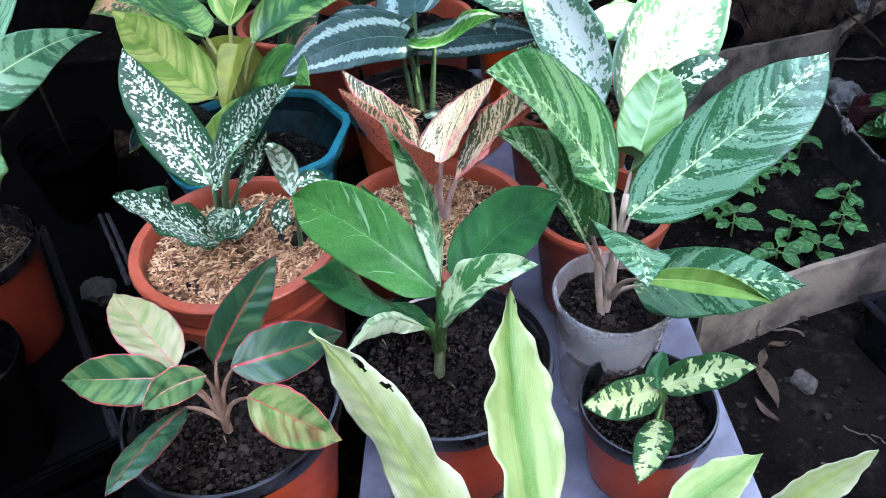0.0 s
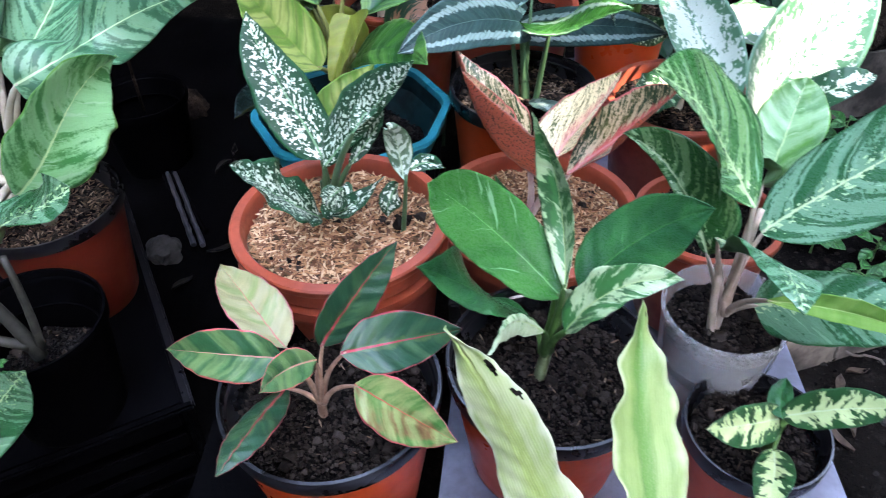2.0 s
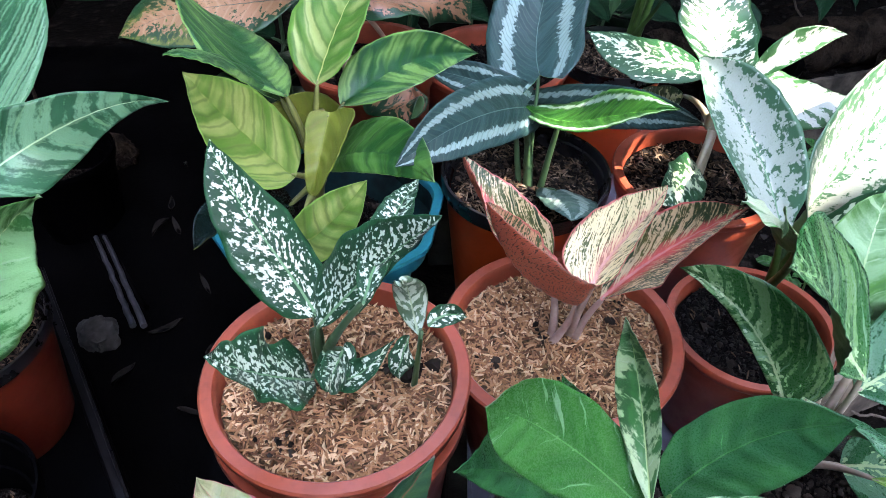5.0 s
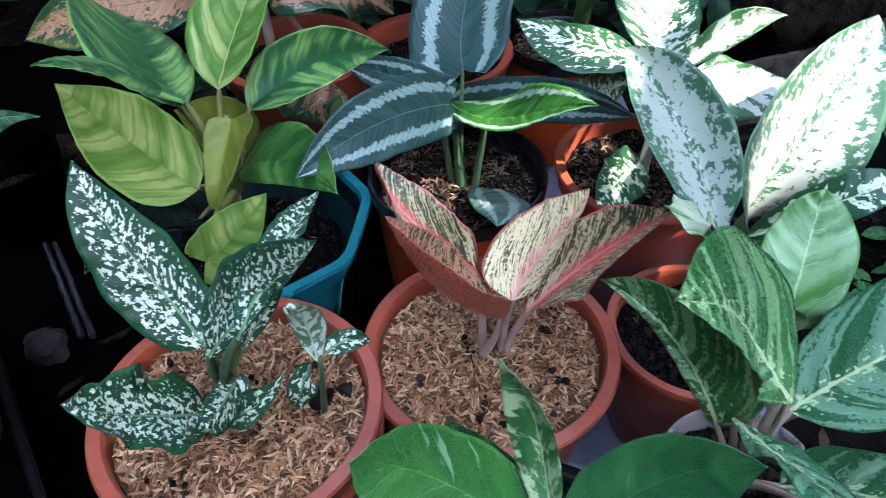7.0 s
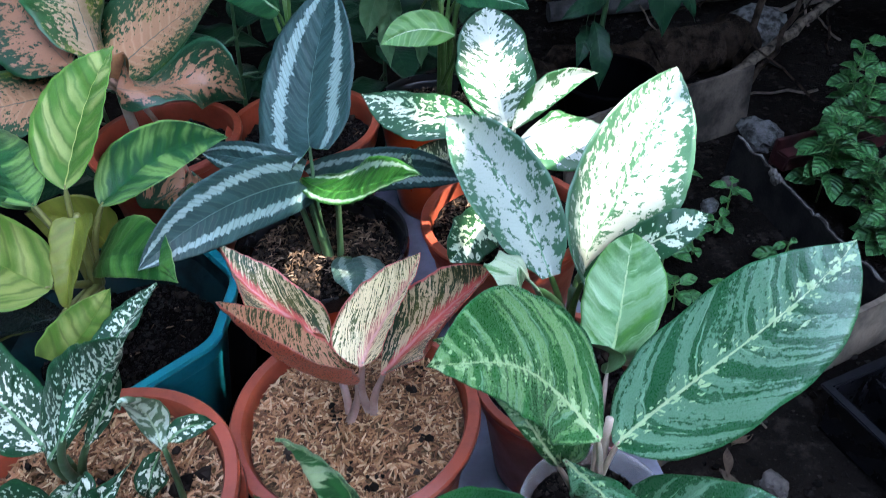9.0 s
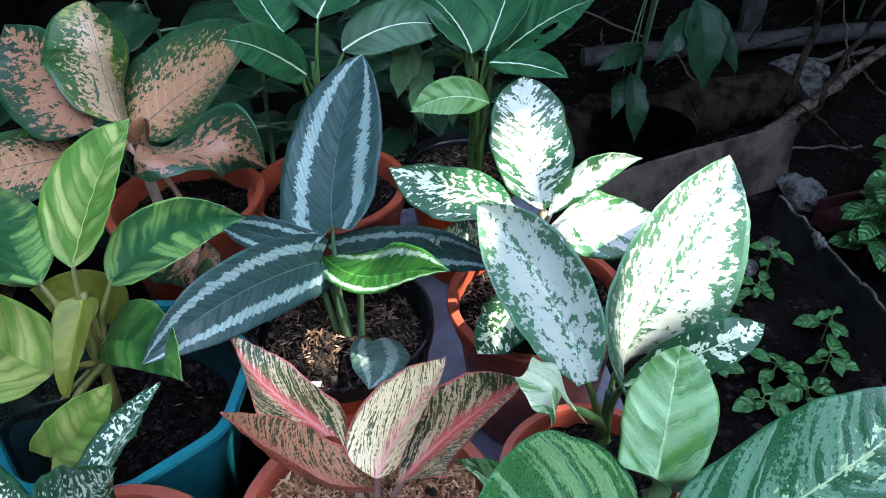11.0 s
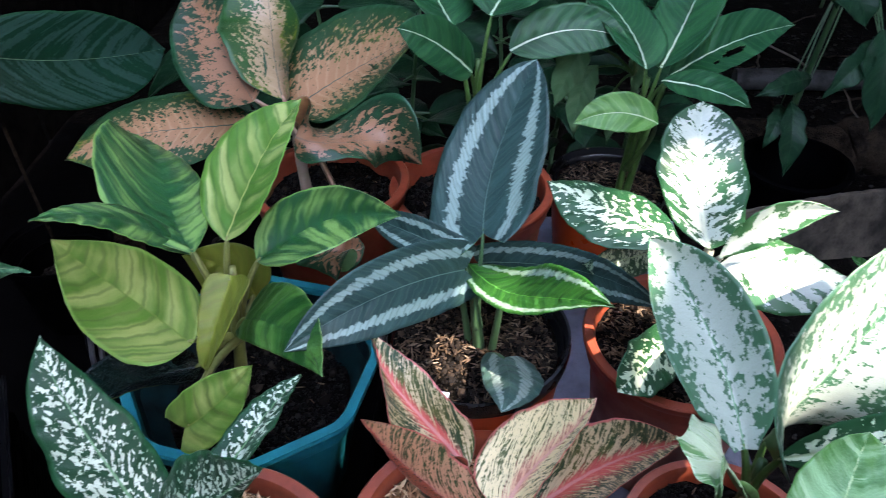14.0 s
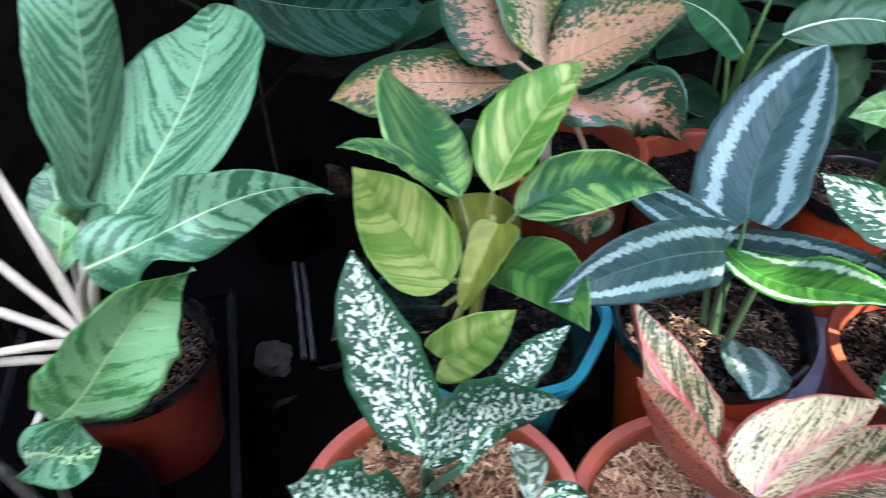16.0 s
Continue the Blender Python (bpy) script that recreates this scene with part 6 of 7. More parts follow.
leaf(back_striped, (-0.700, 1.230, 0.234), (-0.582, 1.258, 0.211), (-0.419, 1.230, 0.242), 0.064, (-0.011, -0.945, 0.328), "striped_shaded", **{**back_striped_leaf, 'shape': 'round'})
leaf(back_striped, (-0.70, 1.02, 0.33), (-0.60, 1.02, 0.36), (-0.493, 0.985, 0.344), 0.045, (0.1, -0.8, 0.6), "striped", **back_striped_leaf)


# ---- bench, ground and what stands round it ----
def box_part(name, owner, size, at, material, turn=(0, 0, 0), bevel=0.003, label=""):
    ob = part(name, slab(*size, bevel), material, owner, label)
    ob.matrix_basis = pose(*at, *turn)
    return smooth(ob, 30)


bench = thing("bench", (0.09, 0.72, TOP), "low bench with a grey lavender laminate top", "bench")
top = slab(0.432, 1.24, 0.022, 0.004)
for v in top.verts:
    if v.co.x < 0:
        v.co.x += 0.085 * (v.co.y + 0.62) / 1.24
smooth(part("tabletop", top, TABLE, bench, at=(0, 0, -0.011)), 30)
for sx in (-0.17, 0.17):
    for sy in (-0.55, 0.0, 0.55):
        box_part("leg", bench, (0.05, 0.05, 0.29), (sx, sy, -0.166), GREYWOOD)
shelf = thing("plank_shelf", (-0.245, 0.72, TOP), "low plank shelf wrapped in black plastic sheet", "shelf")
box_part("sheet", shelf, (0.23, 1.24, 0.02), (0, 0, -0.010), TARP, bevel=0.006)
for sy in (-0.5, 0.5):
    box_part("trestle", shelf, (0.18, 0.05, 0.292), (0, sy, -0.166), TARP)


def ground_height(x, y):
    h = 0.020 * noise.noise((x * 2.3, y * 2.3, 0.5)) + 0.011 * noise.noise((x * 8, y * 8, 3.0)) + 0.005 * noise.noise((x * 26, y * 26, 7.0))
    return GROUND + h


GROUND = -0.405
steps = 170
lay = [math.copysign(abs(k / (steps / 2) - 1) ** 2.2, k / (steps / 2) - 1) for k in range(steps + 1)]
xs, ys = [0.3 + 60 * v for v in lay], [1.2 + 60 * v for v in lay]
verts = [(x, y, ground_height(x, y)) for y in ys for x in xs]
faces = [(j * (steps + 1) + i, j * (steps + 1) + i + 1, (j + 1) * (steps + 1) + i + 1, (j + 1) * (steps + 1) + i) for j in range(steps) for i in range(steps)]
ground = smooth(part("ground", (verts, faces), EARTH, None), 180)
tagged(ground, "dark earth with small stones and litter", "ground", kind="structure")

rng = random.Random(5)
verts, faces = [], []
for _ in range(9000):
    x, y = rng.uniform(0.33, 1.7), rng.uniform(0.3, 2.9)
    s = rng.choice((0.0018, 0.0024, 0.003, 0.004, 0.007))
    k = len(verts)
    z = ground_height(x, y) + 0.002
    for d in LUMP_V:
        verts.append(Vector((x, y, z)) + Vector((d[0] * 1.3, d[1], d[2] * 0.7)) * s * rng.uniform(0.45, 1.35))
    faces += [tuple(k + i for i in f) for f in LUMP_F]
GRAVEL = grains("earth_clods", ((0.003, 0.0024, 0.002), (0.0075, 0.0060, 0.0048), (0.024, 0.0205, 0.018)), 0.95, gloss=0.05)
tagged(part("gravel", (verts, faces), GRAVEL, None), "small clods and pebbles lying on the earth", "gravel", kind="stuff")


def board(name, a, b, low, high, thick, material, label, ragged=0.0, seed=1, lean=0.0):
    """A thin sheet set on edge from a to b, with a worn or broken upper edge."""
    rng = random.Random(seed)
    a, b = Vector((*a, 0)), Vector((*b, 0))
    d = b - a
    side = Vector((-d.y, d.x, 0)).normalized()
    n = 40
    verts, faces = [], []
    drop = 0.0
    for i in range(n + 1):
        s = i / n
        p = a + d * s + side * 0.006 * math.sin(5 * s)
        if ragged:
            drop = max(0.0, min(1.0, drop + rng.uniform(-0.5, 0.5)))
        z = high - ragged * (drop + 0.9 * s) + 0.0015 * rng.uniform(-1, 1)
        for off in (-thick / 2, thick / 2):
            verts += [p + side * off + Vector((0, 0, low)), p + side * (off + lean) + Vector((0, 0, z))]
    for i in range(n):
        k, m = 4 * i, 4 * i + 4
        faces += [(k, m, m + 1, k + 1), (k + 2, k + 3, m + 3, m + 2), (k + 1, m + 1, m + 3, k + 3), (k, k + 2, m + 2, m)]
    faces += [(0, 1, 3, 2), (4 * n, 4 * n + 2, 4 * n + 3, 4 * n + 1)]
    ob = part(name, (verts, faces), material, None)
    if ragged:
        rim = [(verts[4 * i + 1] + verts[4 * i + 3]) / 2 + Vector((0, 0, 0.0005)) for i in range(n + 1)]
        part("broken_edge", tube(rim, [rng.choice((0.0012, 0.0018, 0.003)) for _ in rim], 5), CHIPPED, ob, "pale chipped edge")
        for i, size in ((11, 0.016), (12, 0.019), (13, 0.014), (24, 0.009), (31, 0.008)):
            chip = bmesh.new()
            bmesh.ops.create_icosphere(chip, subdivisions=2, radius=size)
            for v in chip.verts:
                v.co = Vector((v.co.x * 0.45, v.co.y, v.co.z * 0.8)) * (1 + 0.35 * noise.noise(v.co * 90))
            part("chip", chip, CHIPPED, ob, "pale broken spot", at=rim[i] - Vector((0.0, 0, 0.4 * size)))
    return tagged(ob, label, "board")


board("edging_board", (0.425, 0.825), (0.99, 1.005), GROUND - 0.02, -0.285, 0.010, FIBRE, "weathered pale fibre cement board set on edge round a bed", 0.0, 2, 0.01)
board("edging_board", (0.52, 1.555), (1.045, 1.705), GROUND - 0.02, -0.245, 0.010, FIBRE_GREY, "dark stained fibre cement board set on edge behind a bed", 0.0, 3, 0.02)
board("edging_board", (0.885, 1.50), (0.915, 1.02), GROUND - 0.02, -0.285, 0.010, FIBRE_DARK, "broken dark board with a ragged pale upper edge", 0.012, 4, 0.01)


def rock(x, y, s, seed, material=STONE, label="rough grey stone lying on the earth", flat=0.7, z=None):
    bm = bmesh.new()
    bmesh.ops.create_icosphere(bm, subdivisions=4, radius=1.0)
    for v in bm.verts:
        k = 1 + 0.30 * noise.noise(v.co * 1.2 + Vector((seed, 0, 0))) + 0.14 * noise.noise(v.co * 3.1 + Vector((0, seed, 0))) + 0.10 * noise.noise(v.co * 6 + Vector((0, 0, seed))) + 0.06 * noise.noise(v.co * 14 + Vector((0, 0, seed)))
        v.co = Vector((v.co.x * k * s * 1.2, v.co.y * k * s, v.co.z * k * s * flat))
    at = (x, y, (ground_height(x, y) if z is None else z) + 0.5 * s * flat)
    ob = smooth(part("stone", bm, material, None, at=at), 50)
    ob.rotation_euler.z = seed * 1.7
    return tagged(ob, label, "stone")


PALESTONE = plain("pale_stone", (0.022, 0.019, 0.017), (0.006, 0.0055, 0.005), 0.9, 30.0, 0.8, 0.5, 0.003)
rock(1.05, 1.63, 0.050, 1)
rock(0.885, 1.47, 0.020, 2, EARTHSTONE, "small earthy stone half sunk in bare earth")
rock(0.585, 0.752, 0.018, 3, EARTHSTONE, "small earthy stone half sunk in bare earth")
rock(1.32, 2.16, 0.085, 4)
rock(0.80, 1.40, 0.018, 6)
rock(-0.685, 1.085, 0.034, 5, PALESTONE, label="dull grey stone lying in the shade by a bench")
rock(-0.80, 1.62, 0.05, 7, BARK, "lump of dark rotting wood on the ground")


def stick(points, radii, material, label, sides=8):
    ob = smooth(part("stick", tube(points, radii, sides), material, None), 60)
    return tagged(ob, label, "stick")


def wander(a, b, r0, r1, seed, n=14, amount=0.012):
    rng = random.Random(seed)
    a, b = Vector(a), Vector(b)
    pts = [a.lerp(b, i / n) + Vector([rng.uniform(-amount, amount) for _ in range(3)]) for i in range(n + 1)]
    return pts, [r0 + (r1 - r0) * i / n for i in range(n + 1)]


stick(*wander((1.06, 1.86, -0.37), (1.62, 2.10, -0.20), 0.017, 0.012, 1, amount=0.005), BRANCH, "broken brown branch leaning over the earth")
stick(*wander((1.14, 1.93, -0.40), (1.28, 2.02, 0.25), 0.011, 0.007, 2), BARK, "dark thin upright stick")
stick(*wander((1.02, 1.72, -0.40), (1.50, 2.05, 0.05), 0.008, 0.005, 3), BARK, "dark thin leaning stick")
stick(*wander((0.75, 2.42, -0.36), (1.75, 2.38, -0.35), 0.032, 0.028, 4, amount=0.004), GREYWOOD, "grey weathered pole lying on the ground", 12)
stick(*wander((1.15, 2.20, -0.37), (1.62, 2.28, -0.36), 0.008, 0.008, 9), TWIG, "pale split stick on the ground")
stick(*wander((1.55, 2.9, -0.40), (1.62, 2.75, 0.25), 0.03, 0.025, 11), GREYWOOD, "weathered wooden post standing in the undergrowth", 10)
stick(*wander((0.52, 0.90, -0.395), (0.62, 0.845, -0.385), 0.003, 0.002, 5, amount=0.004), TWIG, "thin dry twig standing in the earth")
stick(*wander((0.545, 0.86, -0.395), (0.548, 0.89, -0.33), 0.0025, 0.002, 6, amount=0.002), TWIG, "thin dry twig standing in the earth")
rng = random.Random(77)
for k in range(26):
    x, y = rng.uniform(0.75, 1.75), rng.uniform(1.75, 2.7)
    a, ln = rng.uniform(0, 6.28), rng.uniform(0.12, 0.45)
    z = ground_height(x, y) + 0.01
    stick(*wander((x, y, z), (x + ln * math.cos(a), y + 0.5 * ln * math.sin(a), z + rng.choice((0.01, 0.03, 0.12, 0.2))), 0.004, 0.0025, 200 + k, 8, 0.006), TWIG if k % 3 == 0 else BARK, "thin dead twig among the litter on the ground", 6)
rng = random.Random(78)
for k in range(9):
    x, y = rng.uniform(0.46, 0.95), rng.uniform(0.45, 0.80)
    a, ln = rng.uniform(0, 6.28), rng.uniform(0.03, 0.11)
    z = ground_height(x, y) + 0.003
    stick(*wander((x, y, z), (x + ln * math.cos(a), y + ln * math.sin(a), z + 0.004), 0.0014, 0.0008, 300 + k, 6, 0.003), TWIG, "tiny dry twig lying on bare earth", 5)
log = smooth(part("log", tube(*wander((0.55, 1.98, -0.36), (1.22, 2.04, -0.35), 0.075, 0.065, 7, 26, 0.022), 24), BARK, None), 60)
tagged(log, "rotting dark log lying on the ground", "log")
scrap = thing("metal_scrap", (1.18, 1.52, GROUND - 0.02), "dark red painted metal bar lying behind a board", "metal bar")
box_part("bar", scrap, (0.36, 0.04, 0.04), (0, 0, 0.05), RUST, (0, 4, 12), 0.004)
box_part("flange", scrap, (0.36, 0.010, 0.07), (0.0, 0.03, 0.055), RUST, (0, 4, 12), 0.002)

# Darker dry leaf for the dim ground: shade put into its tint.
DRYLEAF_SHADED = plain("shaded_dry_leaf", (0.010, 0.0072, 0.0055), (0.004, 0.003, 0.0025), 0.8, 60.0, 0.8, 0.4, 0.001, gloss=0.2)
rng = random.Random(91)
LITTER = [(rng.uniform(-0.75, -0.42), rng.uniform(0.85, 1.65), rng.uniform(0, 360), rng.uniform(0.3, 0.7)) for _ in range(16)]
LITTER += [(rng.uniform(0.5, 1.3), rng.uniform(1.6, 2.3), rng.uniform(0, 360), rng.uniform(0.4, 0.8)) for _ in range(16)]
for k, (x, y, turn, s) in enumerate([(0.515, 0.745, 95, 1.0), (0.53, 0.80, 60, 0.7), (0.575, 0.835, 20, 0.6), (0.50, 0.70, 110, 0.6)] + LITTER):
    verts, faces = [], []
    for i in range(13):
        u = i / 12
        w = 0.011 * s * math.sin(math.pi * min(1, u * 1.02)) ** 0.8
        for v in (-1, 0, 1):
            verts.append((0.09 * s * (u - 0.5), v * w, 0.008 * (v * v) + 0.010 * math.sin(3 * u + k)))
    for i in range(12):
        faces += [(3 * i + j, 3 * i + j + 1, 3 * i + j + 4, 3 * i + j + 3) for j in range(2)]
    ob = part("dry_leaf", (verts, faces), DRYLEAF if k < 4 else DRYLEAF_SHADED, None, at=(x, y, ground_height(x, y) + 0.012))
    ob.rotation_euler.z = radians(turn)
    ob.modifiers.new("thick", "SOLIDIFY").thickness = 0.001
    tagged(smooth(ob, 180), "curled dry brown leaf on the earth", "leaf", "fallen leaves")


def tray(x, y, sx, sy, h, turn, label, z=GROUND, cells=3):
    """An open black plastic tray with a lip, slotted ends and cells."""
    t = thing("nursery_tray", (x, y, z), label, "tray")
    t.rotation_euler.z = radians(turn)
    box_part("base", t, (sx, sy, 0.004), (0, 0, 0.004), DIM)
    for s in (-1, 1):
        box_part("side", t, (sx, 0.004, h), (0, s * sy / 2, h / 2), BLACK, (s * -5, 0, 0), 0.001)
        box_part("end", t, (0.004, sy, h), (s * sx / 2, 0, h / 2), BLACK, (0, s * 5, 0), 0.001)
        box_part("lip", t, (sx + 0.03, 0.016, 0.005), (0, s * (sy / 2 + 0.008), h), SHEEN, bevel=0.002)
        box_part("lip", t, (0.016, sy + 0.03, 0.005), (s * (sx / 2 + 0.008), 0, h + 0.0005), SHEEN, bevel=0.002)
    for i in range(1, cells):
        box_part("divider", t, (0.004, sy - 0.006, h * 0.8), (sx * (i / cells - 0.5), 0, h * 0.42), BLACK, bevel=0.001)
    return t


tray(0.855, 0.765, 0.26, 0.20, 0.10, 12, "black plastic nursery tray standing on the earth")
# Black sheet laid here to give the left floor its deep shade.
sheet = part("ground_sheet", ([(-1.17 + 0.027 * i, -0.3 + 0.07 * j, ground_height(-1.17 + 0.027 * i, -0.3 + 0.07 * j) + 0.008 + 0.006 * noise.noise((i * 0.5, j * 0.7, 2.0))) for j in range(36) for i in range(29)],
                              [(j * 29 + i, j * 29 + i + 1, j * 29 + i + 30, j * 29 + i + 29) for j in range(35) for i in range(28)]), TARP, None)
tagged(smooth(sheet, 180), "black plastic sheet over the ground, deep shade in its colour", "plastic sheet")
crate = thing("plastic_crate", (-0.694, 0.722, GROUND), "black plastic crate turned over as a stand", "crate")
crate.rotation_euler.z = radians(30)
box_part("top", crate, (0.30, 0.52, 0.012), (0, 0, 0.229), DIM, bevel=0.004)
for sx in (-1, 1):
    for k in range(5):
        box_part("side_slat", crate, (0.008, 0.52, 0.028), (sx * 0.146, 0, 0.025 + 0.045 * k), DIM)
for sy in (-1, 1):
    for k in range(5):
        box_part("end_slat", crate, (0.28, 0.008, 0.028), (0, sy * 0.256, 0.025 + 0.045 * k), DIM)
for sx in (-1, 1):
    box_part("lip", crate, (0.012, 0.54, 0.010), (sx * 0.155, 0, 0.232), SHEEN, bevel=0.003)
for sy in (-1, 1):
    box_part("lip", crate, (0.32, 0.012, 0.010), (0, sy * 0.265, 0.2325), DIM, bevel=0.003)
for k, dx in enumerate((0.0, 0.022)):
    ob = stick(*wander((-0.775 + dx, 1.345, -0.385), (-0.64 + dx, 1.14, -0.382), 0.006, 0.006, 20 + k, amount=0.001), DIM, "black plastic rod lying on the ground")
STRAP = plain("grey_plastic_strap", (0.040, 0.040, 0.048), (0.012, 0.012, 0.015), 0.45, 30.0, 0.6, 0.1, 0.0006)
for k, dx in enumerate((0.0, 0.018)):
    stick(*wander((-0.757 + dx, 1.33, -0.375), (-0.625 + dx, 1.09, -0.372), 0.0045, 0.006, 30 + k, amount=0.001), STRAP, "grey plastic strip lying on the ground")
hollow = thing("plastic_pot", (0.69, 1.775, GROUND), "empty black plastic pot standing in the shade behind a board", "pot")
prof = [(0.0, 0.002), (0.080, 0.002), (0.084, 0.0), (0.112, 0.148), (0.107, 0.148), (0.080, 0.008), (0.0, 0.008)]
smooth(part("pot", lathe(prof, 48, 0.01), DIM, hollow), 35)
smooth(part("rim", lathe([(0.106, 0.1475), (0.120, 0.146), (0.121, 0.156), (0.108, 0.156), (0.106, 0.1475)], 48, 0.01), DIM, hollow), 35)


# ---- seedlings and undergrowth ----
def sprig(name, at, height, pairs, size, face, seed, label, category, group="", lean=(0, 0), shape="ovate", spread=1.0, stem_mat=STEM_GREEN, r=0.002, rows=8, cols=2, wide=1.0):
    """An upright shoot with leaves along it."""
    rng = random.Random(seed)
    owner = thing(name, at, label, category, group)
    topp = Vector((lean[0], lean[1], height))
    pts = arc((0, 0, -0.01), (lean[0] * 0.2, lean[1] * 0.2, height * 0.6), topp, 8)
    smooth(part("stem", tube(pts, [r * (1.2 - 0.7 * i / 8) for i in range(9)], 6), stem_mat, owner), 180)
    a0 = rng.uniform(0, 6.28)
    for i in range(pairs):
        s = 0.3 + 0.7 * (i + 1) / pairs
        p = pts[min(8, int(s * 8))]
        for k in range(2):
            a = a0 + i * 1.9 + k * math.pi + rng.uniform(-0.4, 0.4)
            ln = size * rng.uniform(0.7, 1.25) * (1.15 - 0.45 * s)
            d = Vector((math.cos(a), math.sin(a), 0)) * spread
            b = Vector(at) + p + d * 0.25 * ln
            tip = b + d * ln + Vector((0, 0, rng.uniform(-0.45, 0.25) * ln))
            mid = (b + tip) / 2 + Vector((0, 0, 0.12 * ln))
            leaf(owner, b, mid, tip, ln * wide * rng.uniform(0.27, 0.36), (rng.uniform(-0.2, 0.2), rng.uniform(-0.5, 0), 1), face, shape, 0.2, 0.06, stalk=stem_mat, stalk_from=Vector(at) + p, stalk_r=r * 0.5, rows=rows, cols=cols, under=face)
    return owner


SEEDLINGS = ((0.595, 1.135, 0.06), (0.625, 1.255, 0.07), (0.705, 1.115, 0.06), (0.77, 1.32, 0.05), (0.845, 1.19, 0.07), (0.70, 1.27, 0.05), (0.80, 1.11, 0.06), (0.56, 1.19, 0.05), (0.66, 1.06, 0.035), (0.83, 1.38, 0.07), (0.76, 1.48, 0.09), (0.74, 1.06, 0.04))
for k, (x, y, h) in enumerate(SEEDLINGS):
    sprig("seedling", (x, y, ground_height(x, y)), h, 3, 0.044, "fresh_green", 40 + k, "small fresh green seedling in a bed of dark earth", "seedling", "seedlings in the bed", (0.012 * math.sin(k * 2.1), 0.012 * math.cos(k * 1.3)), shape="ovate", wide=1.1, rows=10, cols=3)
for k, (x, y, h) in enumerate(((1.03, 1.36, 0.24), (1.07, 1.27, 0.19), (1.12, 1.41, 0.3), (1.06, 1.18, 0.12), (1.18, 1.32, 0.26), (1.17, 1.52, 0.3))):
    sprig("weed", (x, y, ground_height(x, y)), h, 11, 0.056, "fresh_green", 70 + k, "bushy green weed growing behind a broken board", "weed", "weeds", (-0.03, -0.02), shape="cordate", wide=1.25, rows=10, cols=3)

for k, (x, y) in enumerate(((-0.604, 0.528), (-0.598, 0.516))):
    sprig("seedling", (x, y, -0.060), 0.016, 2, 0.012, "fresh_green", 90 + k, "tiny sprout in a black pot of dark soil", "seedling", "sprouts in a pot", wide=1.2, r=0.0006, rows=8, cols=3)

SHRUBS = ((0.30, 1.75, 0.45, 0.14), (0.12, 1.62, 0.62, 0.15), (-0.15, 1.5, 0.64, 0.16), (-0.35, 1.42, 0.60, 0.16), (-0.3, 1.75, 0.66, 0.17), 
          (0.05, 2.1, 0.7, 0.16), (0.35, 2.5, 0.6, 0.17), (0.75, 3.0, 0.6, 0.17), (1.25, 3.1, 0.6, 0.17), (1.8, 2.6, 0.5, 0.17), (-0.2, 2.6, 0.75, 0.18), (1.75, 1.9, 0.4, 0.14))
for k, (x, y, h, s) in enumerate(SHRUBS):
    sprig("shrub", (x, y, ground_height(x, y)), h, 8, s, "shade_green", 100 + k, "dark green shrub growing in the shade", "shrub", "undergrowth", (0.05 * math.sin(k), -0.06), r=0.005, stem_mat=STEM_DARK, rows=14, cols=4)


# ---- dark walls added to cut sky light from the sides ----
def blocking_wall(a, b, high, label):
    """Upright dark boards side by side."""
    f = thing("light_block_wall", (*a, GROUND), label, "wall", "walls round the yard")
    d = Vector((b[0] - a[0], b[1] - a[1], 0))
    n = int(d.length / 0.35)
    for i in range(n):
        p = d * ((i + 0.5) / n)
        box_part("plank", f, (d.length / n - 0.006, 0.02, high), (p.x, p.y, high / 2 - 0.02), WALL_PLANKS, (0, 0, math.degrees(math.atan2(d.y, d.x))))


# Added walls; their height sets how much low sky light comes in.
blocking_wall((-1.2, -2.2), (-1.2, 4.2), 4.4, "added dark plank wall that blocks low sky light")
blocking_wall((-1.2, 4.3), (3.0, 4.3), 4.4, "added dark plank wall that blocks low sky light")
blocking_wall((2.9, 4.2), (2.9, -2.2), 4.4, "added dark plank wall that blocks low sky light")
blocking_wall((2.9, -2.3), (-1.2, -2.3), 2.7, "added dark plank wall that blocks low sky light")


# a taller plant whose lobed leaves hang over the log
lobed = thing("shrub", (0.80, 2.12, ground_height(0.80, 2.12)), "dim shrub with drooping lobed leaves over a log", "shrub", "undergrowth")
LOBES = (
    ((0.772, 1.78, 0.053), (0.778, 1.7, -0.129), 0.047),
    ((0.78, 1.79, 0.024), (0.665, 1.71, -0.062), 0.029),
    ((0.79, 1.8, 0.019), (0.864, 1.72, -0.111), 0.024),
    ((0.794, 1.81, 0.009), (0.839, 1.73, -0.045), 0.02),
    ((0.668, 1.84, -0.136), (0.665, 1.76, -0.28), 0.029),
    ((0.657, 1.86, -0.153), (0.61, 1.78, -0.22), 0.022),
    ((0.7, 1.85, -0.087), (0.559, 1.77, -0.09), 0.024),
    ((0.891, 1.74, 0.174), (0.972, 1.66, 0.065), 0.038),
    ((0.834, 1.76, 0.161), (0.843, 1.68, 0.072), 0.028),
    ((0.669, 1.84, 0.147), (0.728, 1.76, 0.062), 0.044),
    ((0.667, 1.88, 0.135), (0.678, 1.8, 0.087), 0.033),
    ((0.991, 1.76, 0.15), (1.033, 1.68, 0.094), 0.038),
)
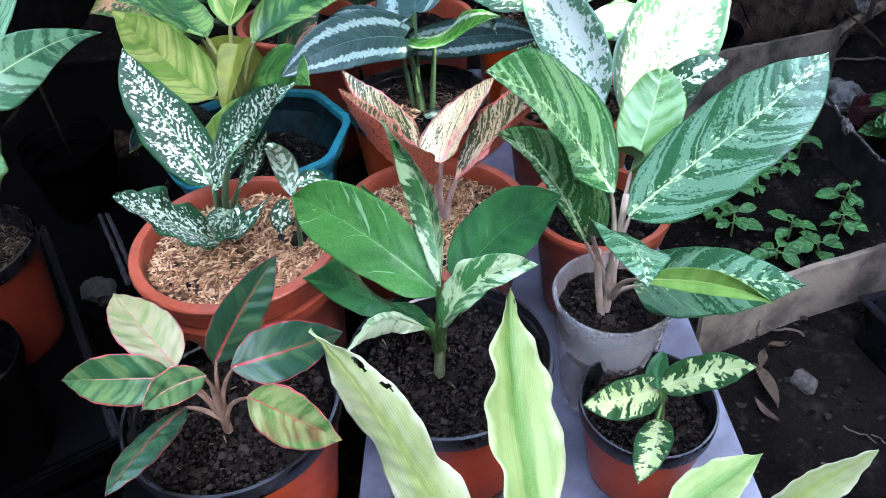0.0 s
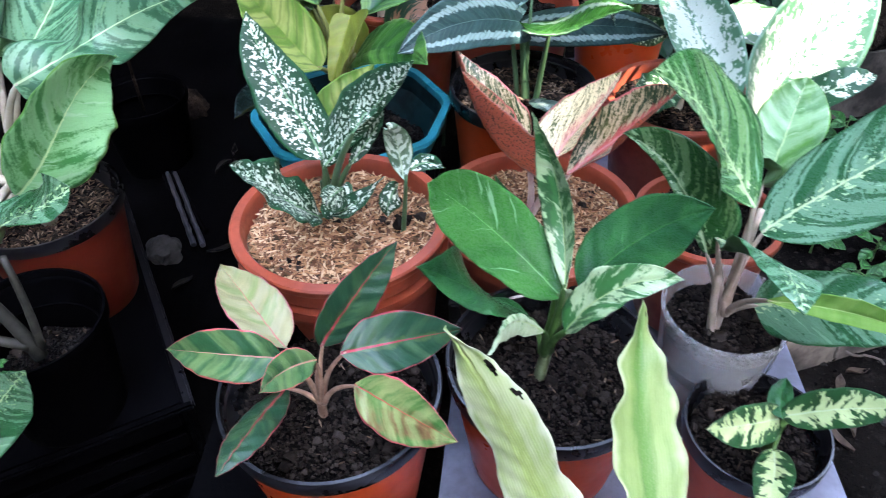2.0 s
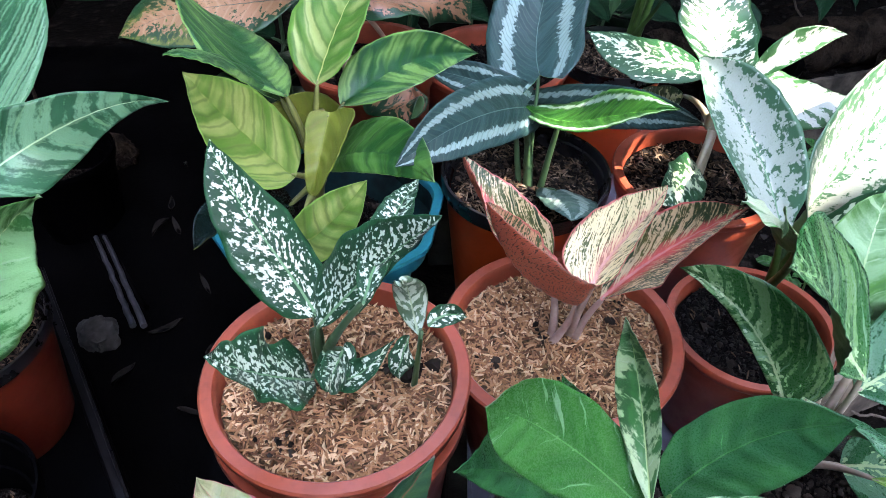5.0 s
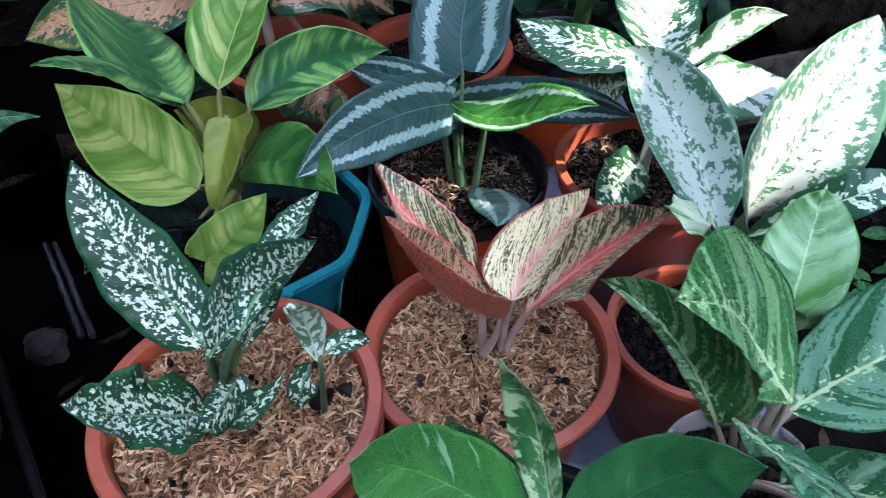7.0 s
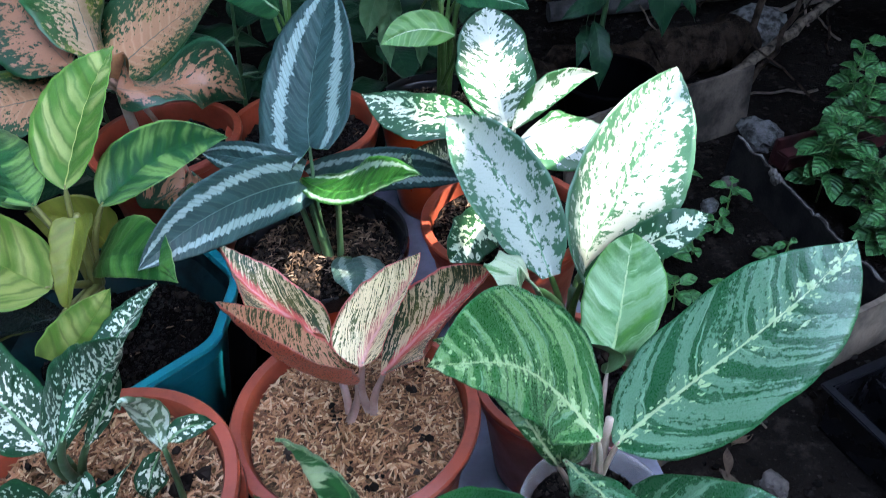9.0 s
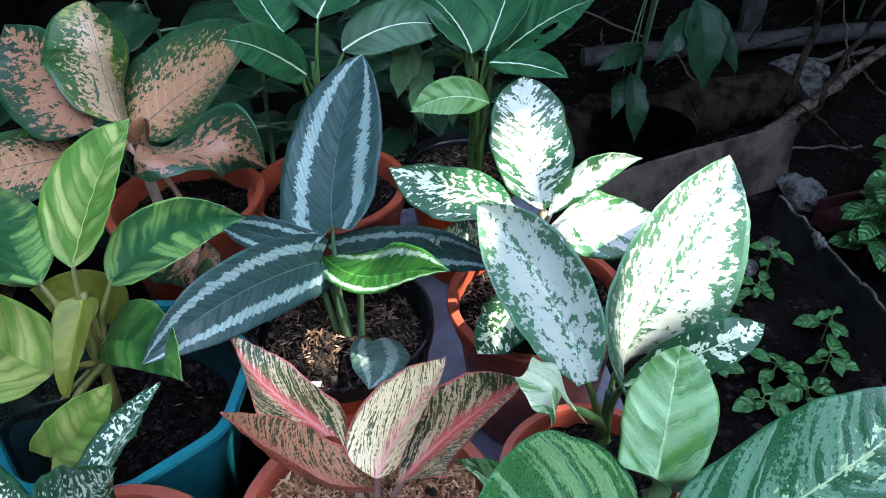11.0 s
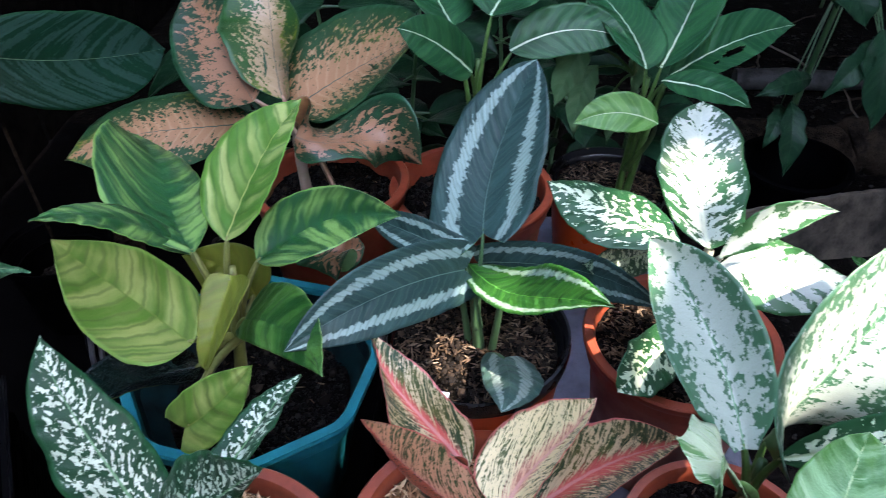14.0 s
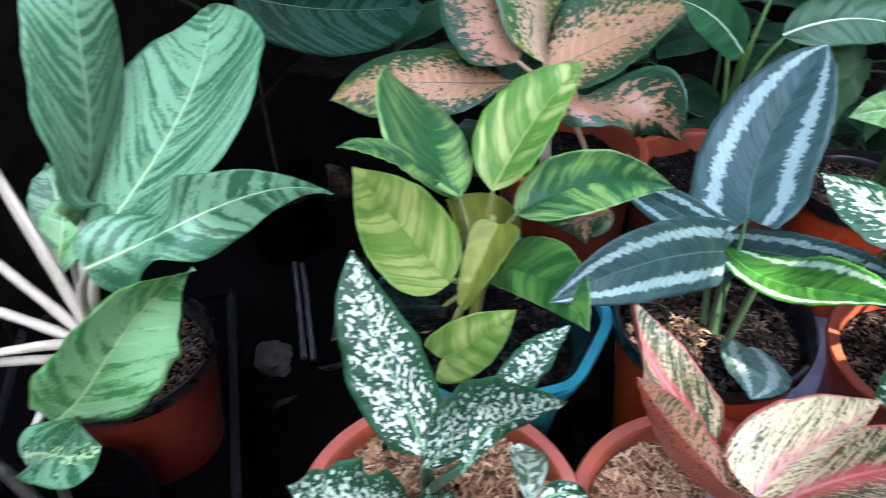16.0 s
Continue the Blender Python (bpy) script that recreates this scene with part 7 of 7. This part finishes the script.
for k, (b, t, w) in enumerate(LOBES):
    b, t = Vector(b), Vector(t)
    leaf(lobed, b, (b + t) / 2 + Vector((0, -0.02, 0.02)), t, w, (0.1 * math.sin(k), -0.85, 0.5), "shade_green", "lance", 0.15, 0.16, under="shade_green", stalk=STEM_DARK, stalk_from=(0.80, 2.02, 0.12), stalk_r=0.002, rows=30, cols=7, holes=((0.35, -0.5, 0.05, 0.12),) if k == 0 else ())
smooth(part("stem", tube(arc((0, 0, -0.02), (0.02, 0, 0.3), (0.0, -0.12, 0.62), 8), [0.009, 0.009, 0.008, 0.008, 0.007, 0.007, 0.006, 0.006, 0.005], 8), STEM_DARK, lobed), 180)

white_pot = thing("plastic_pot", (0.785, 0.740, GROUND + 0.1), "empty clouded white plastic pot standing on a black tray", "pot")
prof = [(0.0, 0.002), (0.036, 0.002), (0.038, 0.0), (0.052, 0.102), (0.049, 0.102), (0.035, 0.006), (0.0, 0.006)]
smooth(part("pot", lathe(prof, 48, 0.01), CUP, white_pot), 35)
smooth(part("rim", lathe([(0.049, 0.1015), (0.057, 0.100), (0.057, 0.108), (0.050, 0.108), (0.049, 0.1015)], 48, 0.01), CUP, white_pot), 35)

TAG = plain("white_plastic_tag", (0.62, 0.61, 0.66), (0.45, 0.44, 0.48), 0.4, 60.0, 0.5, 0.1, 0.0005)
tag = smooth(part("plant_tag", slab(0.030, 0.006, 0.0012, 0.0005), TAG, None, at=(-0.052, 0.776, 0.1275)), 30)
tag.rotation_euler = (0.1, -0.12, -0.25)
tagged(tag, "small white plastic plant tag lying on a pot rim", "plant tag")

# ---- unseen cloth and roofs added overhead, with gaps that let the sun in ----
CLOTH = plain("black_shade_cloth", (0.02, 0.025, 0.022), (0.03, 0.035, 0.03), 0.8, 6.0, 0.6, 0.2, 0.002)
ROOF, HIGH, LOW = 2.6, 7.0, 1.5
# Each gap is set on the sun line of one wanted light patch.
GAPS = ((0.275, 0.743, 0.247, 0.052), (0.277, 0.750, 0.301, 0.045), (0.124, 0.914, 0.209, 0.040), (0.236, 0.822, 0.235, 0.045), (0.211, 0.834, 0.264, 0.022), (-0.058, 0.826, 0.104, 0.048), (0.140, 0.930, 0.075, 0.032), (0.190, 0.955, 0.240, 0.036))
cell = 0.0125
shade = thing("sun_gap_cloth", (0, 0, ROOF), "unseen black cloth added overhead, gaps cut for sun patches", "shade cloth")
verts, faces, index = [], [], {}
holes = []
for x, y, z, r in GAPS:
    k = (ROOF - z) / SUN.z
    holes.append((x + SUN.x * k, y + SUN.y * k, r))
x0, x1, y0, y1 = min(h[0] for h in holes) - 0.6, max(h[0] for h in holes) + 0.6, min(h[1] for h in holes) - 0.6, max(h[1] for h in holes) + 0.6
for j in range(int((y1 - y0) / cell)):
    for i in range(int((x1 - x0) / cell)):
        cx, cy = x0 + (i + 0.5) * cell, y0 + (j + 0.5) * cell
        wob = 0.22 * noise.noise((cx * 22, cy * 22, 2.0))
        if any(math.hypot(cx - hx, cy - hy) < hr * (1 + wob) for hx, hy, hr in holes):
            continue
        f = []
        for a, b in ((i, j), (i + 1, j), (i + 1, j + 1), (i, j + 1)):
            if (a, b) not in index:
                index[a, b] = len(verts)
                verts.append((x0 + a * cell, y0 + b * cell, 0))
            f.append(index[a, b])
        faces.append(tuple(f))
part("torn_cloth", (verts, faces), CLOTH, shade)
for x, y in ((x1, y0), (x1, y1)):
    part("post", tube([(x, y, GROUND - ROOF), (x, y, 0)], 0.02), GREYWOOD, shade)


def awning(z, rects, posts, label):
    """Flat sheets on posts; each sheet's thickness is real."""
    a = thing("awning", (0, 0, z), label, "awning")
    for ax, bx, ay, by in rects:
        box_part("sheet", a, (bx - ax, by - ay, 0.004), ((ax + bx) / 2, (ay + by) / 2, 0), CLOTH, bevel=0)
    for x, y in posts:
        part("post", tube([(x, y, GROUND - z), (x, y, 0)], 0.04), GREYWOOD, a)


k = (HIGH - ROOF) / SUN.z
hx0, hx1, hy0, hy1 = x0 + SUN.x * k + 0.1, x1 + SUN.x * k - 0.1, y0 + SUN.y * k + 0.1, y1 + SUN.y * k - 0.1
ax, bx, ay, by = 1.4, 9.0, -5.0, 2.6
# Unseen roofs: high one keeps the sun off, low one dims the back.
awning(HIGH, ((ax, hx0, ay, by), (hx1, bx, ay, by), (hx0, hx1, ay, hy0), (hx0, hx1, hy1, by)), ((ax, ay), (bx, ay), (bx, by), (ax, by)), "unseen high dark sheet added to block the sun")
awning(LOW, ((-3.0, 3.2, 1.45, 4.6),), ((-3.0, 4.6), (3.2, 4.6), (3.2, 1.45), (-3.0, 1.45)), "unseen low dark sheet added to dim the undergrowth")
